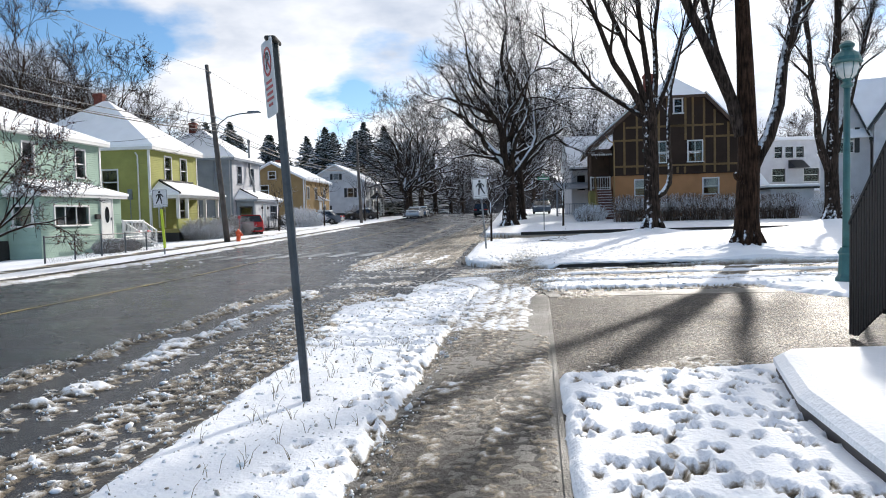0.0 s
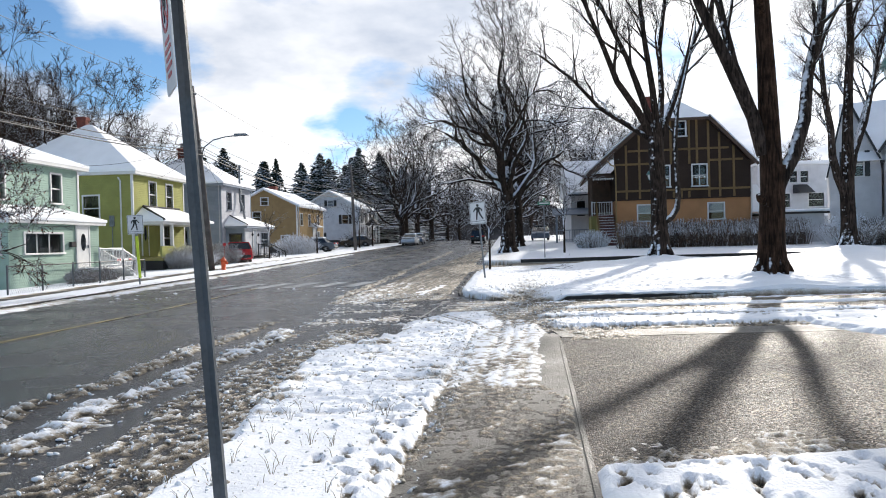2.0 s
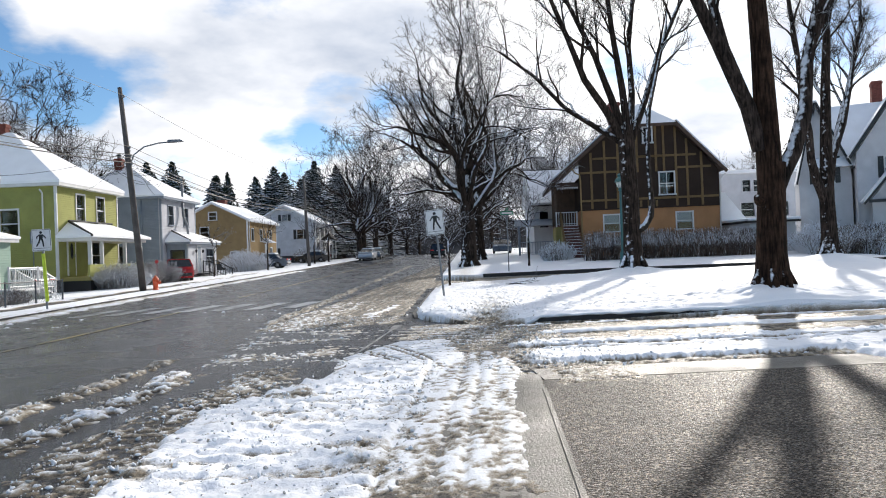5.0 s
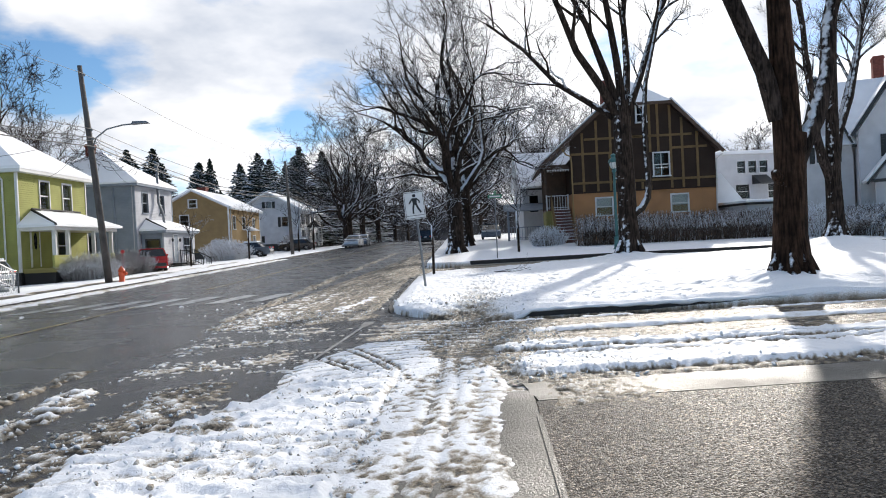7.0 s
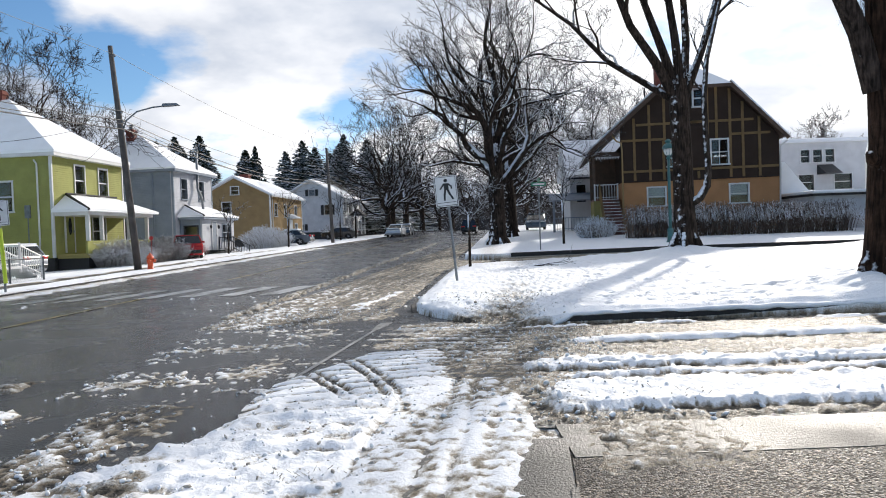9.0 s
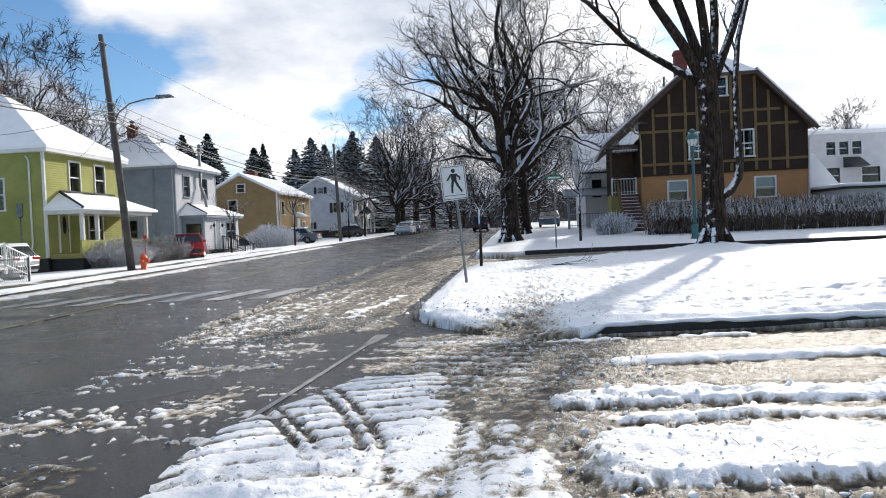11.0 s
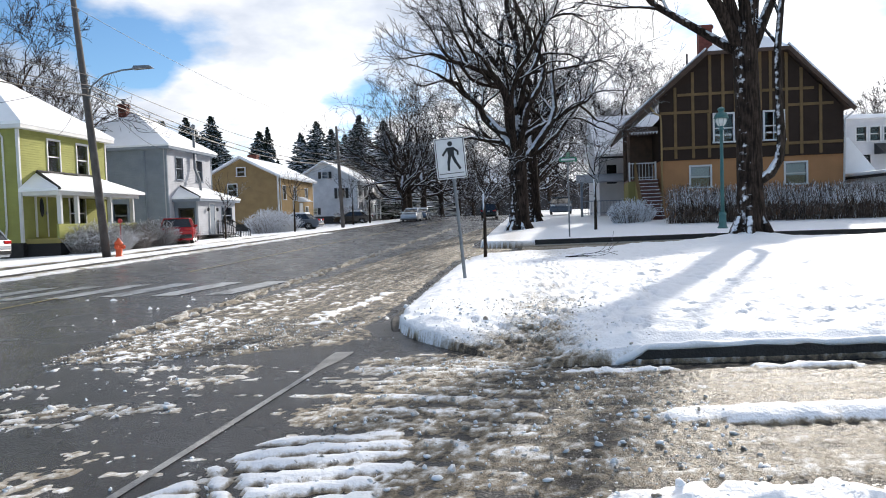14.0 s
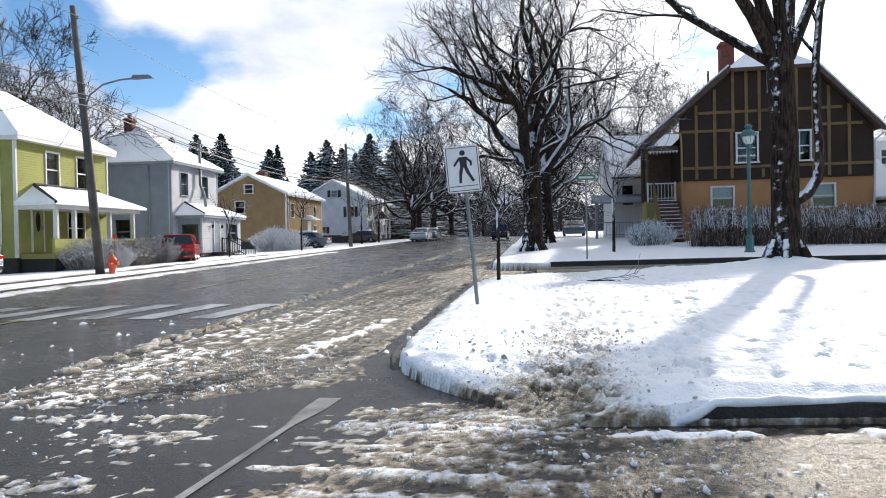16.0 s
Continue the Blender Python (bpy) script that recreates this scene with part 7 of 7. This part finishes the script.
def no_parking_sign():
    t = thing("parking_sign", (-1.115, 5.74, snow_z(-1.115, 5.74) - 0.03), 0, "leaning grey post with a scuffed no-parking sign", "road sign")
    g = Geo()
    a, b = Vector((0, 0, -0.3)), Vector((-0.19, 0, 2.98))
    d = (b - a).normalized()
    for side in (-1, 1):
        p, q = a, b
        g.add([p + Vector((0.032 * side, -0.02, 0)), p + Vector((0.032 * side, 0.02, 0)), p + Vector((0, 0.012, 0)), p + Vector((0, -0.008, 0)),
               q + Vector((0.032 * side, -0.02, 0)), q + Vector((0.032 * side, 0.02, 0)), q + Vector((0, 0.012, 0)), q + Vector((0, -0.008, 0))],
              [(0, 1, 2, 3), (4, 7, 6, 5), (0, 4, 5, 1), (1, 5, 6, 2), (3, 2, 6, 7), (0, 3, 7, 4)])
    part("post", g, M["greypost"], t, "grey steel channel post, rubbed bright in places")
    m = Matrix.Translation((-0.225, -0.05, 2.68)) @ Matrix.Rotation(radians(-3.3), 4, "Y") @ Matrix.Rotation(radians(-62), 4, "Z")

    def put(q):
        q.v = [tuple(m @ Vector(p)) for p in q.v]
        return q
    pl = part("plate", put(Geo().prism(plate_ring(0.31, 0.60, 0.03), "y", -0.004, 0.004)), M["signwhite"], t, "dirty white no-parking plate")
    g = Geo()
    n = 20
    for k in range(n):
        a0, a1 = 6.283 * k / n, 6.283 * (k + 1) / n
        stroke(g, (0.105 * math.cos(a0), 0.13 + 0.105 * math.sin(a0)), (0.105 * math.cos(a1), 0.13 + 0.105 * math.sin(a1)), 0.022, -0.008, -0.0045)
    stroke(g, (-0.075, 0.205), (0.075, 0.055), 0.02, -0.0085, -0.005)
    part("prohibition_ring", put(g), M["red"], pl, "red ring with a slash")
    q = lettering("P", 0.19, m @ pose(0, -0.0052, 0.13, 90, 0, 0), M["black"], pl, "black letter P")
    g = Geo()
    for z, w in ((-0.03, 0.16), (-0.075, 0.2), (-0.12, 0.17), (-0.165, 0.2), (-0.21, 0.12)):
        stroke(g, (-w / 2, z), (w / 2, z), 0.022, -0.007, -0.0045)
    part("small_print", put(g), M["red"], pl, "unreadable lines of small print")
    part("snow_cap", Geo().soft_box(-0.24, -0.15, -0.13, 0.10, 2.965, 3.0, 0.012), M["dark"], t)


no_parking_sign()

# fire hydrant
hy = thing("fire_hydrant", (-11.45, 39.9, lz(-11.45, 39.9) + 0.04), 0, "orange fire hydrant standing in snow by the pole", "hydrant")
part("barrel", Geo().lathe([(0.17, -0.1), (0.17, 0.05), (0.12, 0.08), (0.12, 0.5), (0.16, 0.52), (0.16, 0.56), (0.13, 0.62), (0.06, 0.7), (0.04, 0.72), (0.04, 0.77)], 14), M["orange"], hy, smooth=True)
for a in (0, 90, 180):
    q = Geo().lathe([(0.07, 0.08), (0.07, 0.17), (0.08, 0.17), (0.08, 0.22), (0.03, 0.23), (0.03, 0.26)], 10)
    q.v = [tuple(Matrix.Rotation(radians(a - 90), 3, "Z") @ Vector((z, x, y + 0.42))) for x, y, z in q.v]
    part("nozzle", q, M["orange"], hy)
part("marker_rod", Geo().tube([(0.05, 0.1, 0.1), (0.05, 0.1, 1.35)], [0.012, 0.012], 5), M["red"], hy)
part("marker_disc", Geo().prism([(0.05 + 0.09 * math.cos(a), 1.42 + 0.09 * math.sin(a)) for a in np.linspace(0, 6.283, 13)[:-1]], "y", 0.09, 0.11), M["red"], hy)


def park_lamp(at, h, label):
    t = thing("lamp_post", at, 0, label, "street lamp", "teal lamp posts")
    part("base", Geo().lathe([(0.20, -0.2), (0.20, 0.12), (0.15, 0.2), (0.13, 0.6), (0.16, 0.64), (0.10, 0.75)], 14), M["teal"], t, smooth=False)
    part("shaft", Geo().tube([(0, 0, 0.7), (0, 0, h - 0.75)], [0.075, 0.06], 12), M["teal"], t, smooth=True)
    part("collar", Geo().lathe([(0.06, 0), (0.12, 0.05), (0.07, 0.12), (0.11, 0.2), (0.16, 0.24)], 14, (0, 0, h - 0.78)), M["teal"], t)
    lan = part("lantern_glass", Geo().lathe([(0.10, 0), (0.17, 0.07), (0.215, 0.2), (0.22, 0.30)], 14, (0, 0, h - 0.60)), M["frost"], t, "ribbed frosted glass lantern", smooth=True)
    for k in range(8):
        a = 6.283 * k / 8
        part("rib", Geo().tube([(0.11 * math.cos(a), 0.11 * math.sin(a), h - 0.6), (0.182 * math.cos(a), 0.182 * math.sin(a), h - 0.53), (0.226 * math.cos(a), 0.226 * math.sin(a), h - 0.3)], [0.008] * 3, 4), M["teal"], lan)
    part("hood", Geo().lathe([(0.27, 0), (0.29, 0.02), (0.26, 0.06), (0.25, 0.12), (0.20, 0.2), (0.11, 0.26), (0.10, 0.30), (0.14, 0.34), (0.14, 0.38), (0.06, 0.44), (0.02, 0.46)], 16, (0, 0, h - 0.30)), M["teal"], t, smooth=False)
    return t


lp = park_lamp((8.15, 14.1, float(road_z(14)) + 0.02), 4.7, "teal cast-iron lamp post with frosted lantern by the driveway")
copy_thing(lp, pose(12.1, 41.0, lz(12.1, 41.0)))

# street name sign at the far corner
sn = thing("street_name_sign", (5.9, 40.0, lz(5.9, 40.0)), 0, "green street name sign on a slim post at the corner", "road sign")
part("post", Geo().tube([(0, 0, -0.3), (0, 0, 2.95)], [0.03, 0.03], 8), M["galv"], sn)
bl = part("name_blade", Geo().box(-0.33, 0.33, -0.01, 0.01, 2.95, 3.12), M["green"], sn)
part("small_print", Geo().box(-0.26, 0.26, -0.013, -0.0105, 3.0, 3.07), M["signwhite"], bl, "unreadable white street name")
part("name_blade", Geo().box(-0.01, 0.01, -0.36, 0.30, 3.13, 3.30), M["green"], sn)

# ---- vehicles ----


def vehicle(name, label, at, turn, paint, L_=4.6, W_=1.84, H_=1.66, estate=True, snow=False, group="parked cars"):
    """A car: nose towards +x."""
    t = thing(name, at, turn, label, "car", group)
    r = 0.34
    wb = L_ * 0.29
    prof = [(-L_ / 2, 0.42), (-L_ / 2 - 0.02, 0.75), (-L_ / 2 + 0.05, 0.98), (L_ * 0.14, 0.98), (L_ / 2 - 0.35, 0.88), (L_ / 2 - 0.04, 0.70), (L_ / 2, 0.45), (L_ / 2 - 0.1, 0.25)]
    arch = []
    for cx in (wb, -wb):
        arch += [(cx + 0.42, 0.25)] + [(cx + 0.42 * math.cos(a), 0.30 + 0.42 * math.sin(a)) for a in np.linspace(0.15, 2.99, 8)] + [(cx - 0.42, 0.25)]
    ring = prof + arch + [(-L_ / 2 + 0.1, 0.25)]
    n = len(ring)
    g = Geo()
    hw = W_ / 2
    ys = ((-hw, 0.05), (-hw * 0.93, 0.0), (hw * 0.93, 0.0), (hw, 0.05))
    for y, sh in ys:
        for x, z in ring:
            g.v.append((x * (1 - sh * 0.5), y, z - (sh if z > 0.6 else 0) + (sh if z < 0.3 else 0)))
    for k in range(3):
        for i in range(n):
            j = (i + 1) % n
            g.f.append((k * n + i, k * n + j, (k + 1) * n + j, (k + 1) * n + i))
    g.f += [tuple(range(n))[::-1], tuple(3 * n + i for i in range(n))]
    part("body", g, paint, t)
    back = -L_ / 2 + (0.12 if estate else 0.75)
    tail = -L_ / 2 + (0.38 if estate else 1.25)
    cab = [(back, 0.97), (tail, H_ - 0.05), (L_ * 0.04, H_ - 0.05), (L_ * 0.24, 0.97)]
    g = Geo()
    for y, s in ((-hw + 0.06, 0), (hw - 0.06, 0)):
        for x, z in cab:
            yy = y if z < 1.1 else y * 0.80
            g.v.append((x, yy, z))
    g.f += [(0, 1, 2, 3)[::-1], (4, 5, 6, 7), (0, 4, 5, 1), (1, 5, 6, 2), (2, 6, 7, 3), (3, 7, 4, 0)]
    cabin = part("cabin", g, M["carglass"], t, "dark tinted glass")
    w2 = (hw - 0.06) * 0.80
    part("roof", Geo().soft_box(tail - 0.05, L_ * 0.06, -w2 - 0.015, w2 + 0.015, H_ - 0.06, H_, 0.03), M["snow"] if snow else paint, t)
    for s in (-1, 1):
        for x0, x1 in ((back, tail), (L_ * 0.24, L_ * 0.04), (-L_ * 0.13, -L_ * 0.12)):
            part("pillar", Geo().tube([(x0, s * (hw - 0.05), 0.97), (x1, s * (w2 + 0.005), H_ - 0.05)], [0.045, 0.035], 5), paint, t)
        part("mirror", Geo().soft_box(L_ * 0.19, L_ * 0.23, s * (hw + 0.02) - 0.09, s * (hw + 0.02) + 0.09, 0.98, 1.12, 0.02), paint, t)
        part("tail_lamp", Geo().soft_box(-L_ / 2 - 0.03, -L_ / 2 + 0.12, s * (hw - 0.24) - 0.2, s * (hw - 0.24) + 0.2, 0.82, 0.97, 0.02), M["tail"], t, "red tail lamp")
        part("headlight", Geo().soft_box(L_ / 2 - 0.28, L_ / 2 - 0.06, s * (hw - 0.28) - 0.18, s * (hw - 0.28) + 0.18, 0.66, 0.78, 0.02), M["headl"], t, "clear headlight")
        for cx in (wb, -wb):
            y = s * (hw - 0.12)
            w = Geo().tube([(cx, y - 0.1, r), (cx, y - 0.08, r), (cx, y + 0.08, r), (cx, y + 0.1, r)], [r - 0.05, r, r, r - 0.05], 18)
            wheel = part("wheel", w, M["rubber"], t, "black tyre")
            q = Geo()
            for k in range(5):
                a = 6.283 * k / 5
                q.tube([(cx, y + s * 0.105, r), (cx + 0.22 * math.cos(a), y + s * 0.105, r + 0.22 * math.sin(a))], [0.045, 0.03], 4)
            q.tube([(cx, y + s * 0.10, r), (cx, y + s * 0.12, r)], [0.07, 0.06], 8)
            part("rim", q, M["alloy"], wheel, "five-spoke alloy rim")
    part("number_plate", Geo().box(-L_ / 2 - 0.03, -L_ / 2 - 0.022, -0.16, 0.16, 0.78, 0.90), M["plate"], t)
    part("bumper", Geo().soft_box(-L_ / 2 - 0.05, -L_ / 2 + 0.2, -hw + 0.08, hw - 0.08, 0.36, 0.58, 0.05), M["black"], t)
    part("underside", Geo().box(-L_ / 2 + 0.3, L_ / 2 - 0.3, -hw + 0.25, hw - 0.25, 0.2, 0.5), M["black"], t)
    if snow:
        part("snow_blanket", Geo().soft_box(L_ * 0.2, L_ / 2 - 0.25, -hw + 0.12, hw - 0.12, 0.93, 1.02, 0.04), M["snow"], t, "snow on the bonnet")
        part("snow_blanket", Geo().soft_box(tail, L_ * 0.05, -w2, w2, H_ + 0.002, H_ + 0.1, 0.045), M["snow"], t, "snow on the roof")
    return t


vehicle("black_suv", "black estate car driving away up the wet street", (5.7, 97.0, float(road_z(97)) + 0.03), 84, M["carblack"], 4.9, 1.86, 1.72, group="")
vehicle("red_car", "red hatchback parked beside the grey house", (-14.5, 53.6, lz(-14.5, 53.6) + 0.05), 108, M["carred"], 4.2, 1.76, 1.5)
vehicle("dark_car", "dark blue car buried in snow by the ochre house", (-13.0, 77.5, lz(-13, 77.5) + 0.06), 175, M["cargrey"], 4.6, 1.8, 1.5, False, True)
vehicle("snowy_car", "dark car topped with snow on a driveway", (-11.0, 99.5, lz(-11, 99.5) + 0.06), 175, M["carblack"], 4.6, 1.8, 1.5, False, True)
vehicle("parked_car", "silver car parked at the kerb, topped with snow", (-3.4, 94, float(road_z(94)) + 0.03), 264, M["carwhite"], 4.6, 1.8, 1.45, False, True)
vehicle("parked_car", "dark car parked at the kerb, topped with snow", (-2.6, 101.5, float(road_z(101)) + 0.03), 264, M["cargrey"], 4.6, 1.8, 1.45, False, True)
vehicle("parked_car", "grey-blue car facing downhill on the snowy side", (10.6, 73.5, lz(10.6, 73.5) + 0.08), 262, M["cargrey"], 4.5, 1.8, 1.5, False)
vehicle("white_car", "white car parked on the drive between the houses", (-20.0, 42.6, lz(-20.0, 42.6) + 0.05), 175, M["carwhite"], 4.3, 1.78, 1.5, True, True)

# ---- near right: step, bin store, fence ----
bx = thing("raised_step", (0, 0, 0), 0, "low dark-edged platform blanketed in smooth snow", "platform")
poly = [(3.08, 6.45), (2.62, 5.1), (2.28, 3.1), (1.96, 0.5), (7.5, 0.5), (7.5, 6.8), (3.26, 6.65)]
part("edge", Geo().prism(poly, "z", -0.12, 0.06), M["ribmetal"], bx)
g = Geo()
cx, cy = 4.2, 4.2
rings = [[(x + (x - cx) * k, y + (y - cy) * k) for x, y in poly] for k in (0.012, 0.012, -0.03, -0.10)]
for rg, z in zip(rings, (0.062, 0.11, 0.17, 0.19)):
    g.v += [(x, y, z) for x, y in rg]
n = len(poly)
for k in range(3):
    for i in range(n):
        j = (i + 1) % n
        g.f.append((k * n + i, k * n + j, (k + 1) * n + j, (k + 1) * n + i))
g.f += [tuple(range(3 * n, 4 * n)), tuple(range(n))[::-1]]
part("snow_blanket", g, M["snow"], bx, "smooth blanket of snow")

du = thing("bin_store", (4.92, 8.4, float(road_z(8)) + 0.03), -90, "dark ribbed metal bin store with a sloping top", "bin store")
part("frame", Geo().box(0.06, 2.4, 0.02, 1.6, 0.35, 1.1), M["black"], du)
for k in range(46):
    u = 0.0 + 0.05 * k
    top = 1.35 + 1.3 * u
    part("rib", Geo().soft_box(u, u + 0.036, -0.03, 0.0, 0.02 + 0.75 * max(u - 0.12, 0), min(top, 2.4), 0.006), M["ribmetal"], du)
part("panel", Geo().prism([(0, 0.02), (0.12, 0.02), (1.2, 0.85), (2.35, 0.85), (2.35, 2.38), (0.8, 2.38), (0, 1.34)], "y", 0.0, 0.02), M["ribmetal"], du)
part("top_rail", Geo().tube([(-0.01, -0.01, 1.35), (0.8, -0.01, 2.4), (2.35, -0.01, 2.4)], [0.03, 0.03, 0.03], 6), M["black"], du)

# chain-link fence and berry tree before the mint house
fe = thing("yard_fence", (-15.2, 27.0, lz(-15.2, 27)), ROAD_TURN, "low chain-link fence with grey posts in snow", "fence")
for k in range(6):
    part("post", Geo().tube([(k * 1.9, 0, -0.2), (k * 1.9, 0, 1.15)], [0.035, 0.035], 7), M["greypost"], fe)
part("top_rail", Geo().tube([(0, 0, 1.1), (9.5, 0, 1.1)], [0.022, 0.022], 6), M["black"], fe)
g = Geo()
for k in range(95):
    g.tube([(0.1 * k, 0, 0.05), (0.1 * k + 0.5 if k < 90 else 9.5, 0, 1.08)], [0.003, 0.003], 3, cap=False)
    g.tube([(0.1 * k + 0.5 if k < 90 else 9.5, 0.004, 0.05), (0.1 * k, 0.004, 1.08)], [0.003, 0.003], 3, cap=False)
tagged(part("mesh", g, M["galv"], fe), kind="stuff")

bt = Branches(83, reach=0.95, droop=0.5, lift=0.25, dense=1.15, max_level=4, fine=0.006)
bt.wood.tube([(0, 0, -0.2), (0.05, 0, 1.0), (0.0, 0, 1.8)], [0.12, 0.10, 0.09], 8)
for k in range(8):
    a = k * 0.785
    bt.grow((0, 0, 1.0 + 0.12 * k), (math.cos(a), math.sin(a), 0.8), 2.6, 0.05, 1)
ct = tree_thing("berry_tree", bt, (-13.7, 21.3, lz(-13.7, 21.3)), 0, "small bare tree with clinging dry reddish leaves", M["bark2"], M["twig_snow"], "tree")
g, r = Geo(), random.Random(4)
for p in bt.twigs.v[::16]:
    p = Vector(p) + Vector((r.gauss(0, 0.03), r.gauss(0, 0.03), -0.04))
    u, v = Vector((r.gauss(0, 1), r.gauss(0, 1), r.gauss(0, 1))).normalized() * 0.045, Vector((r.gauss(0, 1), r.gauss(0, 1), r.gauss(0, 1))).normalized() * 0.03
    g.add([p - u, p + v, p + u, p - v], [(0, 1, 2, 3)])
tagged(part("dry_leaves", g, M["leafdry"], ct), kind="stuff")

# dead grass tufts on the verge, twig litter on the lawn
g, r = Geo(), random.Random(6)
for k in range(60):
    y = r.uniform(3.6, 8.5)
    x = r.uniform(float(kerb_r(y)) + 0.15, float(walk_l(y)) - 0.1)
    z = snow_z(x, y)
    for j in range(r.randint(1, 4)):
        a, h = r.uniform(0, 6.28), r.uniform(0.05, 0.16)
        dx, dy = math.cos(a) * h * 0.6, math.sin(a) * h * 0.6
        g.tube([(x, y, z - 0.02), (x + dx * 0.5, y + dy * 0.5, z + h * 0.7), (x + dx, y + dy, z + h)], [0.0022, 0.0018, 0.001], 3, cap=False)
for cx, cy, n in ((-0.55, 8.6, 60), (-0.15, 12.35, 70), (-1.35, 8.7, 40), (0.2, 12.9, 50), (-1.2, 6.2, 24), (3.3, 14.6, 20), (3.6, 13.95, 24)):
    for j in range(n):
        x, y = cx + r.gauss(0, 0.14), cy + r.gauss(0, 0.10)
        z = snow_z(x, y)
        a, h = r.uniform(0, 6.28), r.uniform(0.02, 0.09)
        g.tube([(x, y, z - 0.02), (x + math.cos(a) * h, y + math.sin(a) * h, z + h * 0.5)], [0.003, 0.0012], 3, cap=False)
tagged(part("dead_grass", g, M["grass"]), "tufts of dead grass and leaf litter poking through snow", "grass", kind="stuff")

tw = thing("fallen_branch", (4.9, 30.8, snow_z(4.9, 30.8)), 0, "fallen bare branch lying on the snow", "branch")
fb = Branches(91, reach=0.9, max_level=3, fine=0.004)
fb.grow((-0.6, 0, 0.03), (1, 0.1, 0.05), 1.5, 0.02, 2)
fb.grow((-0.5, 0.1, 0.03), (0.9, -0.4, 0.1), 1.1, 0.015, 2)
fb.twigs.add(fb.wood.v, fb.wood.f)
part("twigs", fb.twigs, M["twig"], tw)

# lumps of frozen slush thrown up along the wheel tracks
g, r = Geo(), random.Random(12)
bm = bmesh.new()
bmesh.ops.create_icosphere(bm, subdivisions=1, radius=1.0)
ico_v, ico_f = [v.co.copy() for v in bm.verts], [[v.index for v in f.verts] for f in bm.faces]
bm.free()
lay_top, lay_dirt = COVER["top"], COVER["dirt"]
count = 0
while count < 15000:
    y = 3.2 + 20.0 * r.random() ** 1.25
    x = r.uniform(max(float(kerb_r(y)) - 2.8, -2.9 if y > 15 else -9.0), 3.4 if y > 14 else float(walk_l(y)) + 0.2)
    i, j = min(int(np.searchsorted(c_x, x)), len(c_x) - 1), min(int(np.searchsorted(c_y, y)), len(c_y) - 1)
    deep = lay_top[j, i] - float(land(x, y)) - 0.012
    if deep < 0.0 and r.random() > 0.012 or lay_dirt[j, i] < 0.12 and r.random() > 0.25:
        continue
    count += 1
    s = min(0.005 + r.expovariate(1 / 0.0055), 0.034)
    z = snow_fast(x, y)
    m = Matrix.Translation((x, y, z + s * 0.1)) @ Matrix.Rotation(r.uniform(0, 6.28), 4, (r.random(), r.random(), r.random() + 0.1))
    g.add([m @ Vector((p.x * s * r.uniform(0.8, 1.5), p.y * s * r.uniform(0.7, 1.2), p.z * s * r.uniform(0.3, 0.6))) for p in ico_v], ico_f)
for k in range(45):                                      # larger clods along the bank
    x, y = r.uniform(2.0, 9.0), r.choice((14.15, 14.3, 16.2)) + r.gauss(0, 0.12)
    s = r.uniform(0.02, 0.05)
    m = Matrix.Translation((x, y, snow_fast(x, y) + s * 0.1)) @ Matrix.Rotation(r.uniform(0, 6.28), 4, (r.random(), r.random(), r.random() + 0.1))
    g.add([m @ Vector((p.x * s * r.uniform(0.8, 1.5), p.y * s * r.uniform(0.7, 1.2), p.z * s * r.uniform(0.3, 0.55))) for p in ico_v], ico_f)
lump = part("slush_lumps", g, M["cover"], smooth=True)
at = lump.data.attributes.new("dirt", "FLOAT", "POINT")
rr = random.Random(3)
at.data.foreach_set("value", [d for k in range(len(g.v) // len(ico_v)) for d in [rr.uniform(-0.3, 0.5 if k < 15000 else 0.0)] * len(ico_v)])
tagged(lump, "scattered lumps of frozen slush on wet asphalt", "slush", kind="stuff")

# wooded rise closing the street's far end
g = Geo()
r = random.Random(8)
n = 900
for i in range(n + 1):
    a = radians(-75 + 150 * i / n)
    x, y = 420 * math.sin(a), 420 * math.cos(a)
    h = 25 + 3 * math.sin(i * 0.035) + 2.2 * math.sin(i * 0.31) * math.sin(i * 0.047) + r.uniform(-2.0, 1.6)
    g.v += [(x, y, -5), (x * 1.02, y * 1.02, h)]
for i in range(n):
    g.f.append((2 * i, 2 * i + 2, 2 * i + 3, 2 * i + 1))
tagged(part("far_woods", g, M["hill"]), "bare wooded hillside in the distance", "woods", kind="structure")
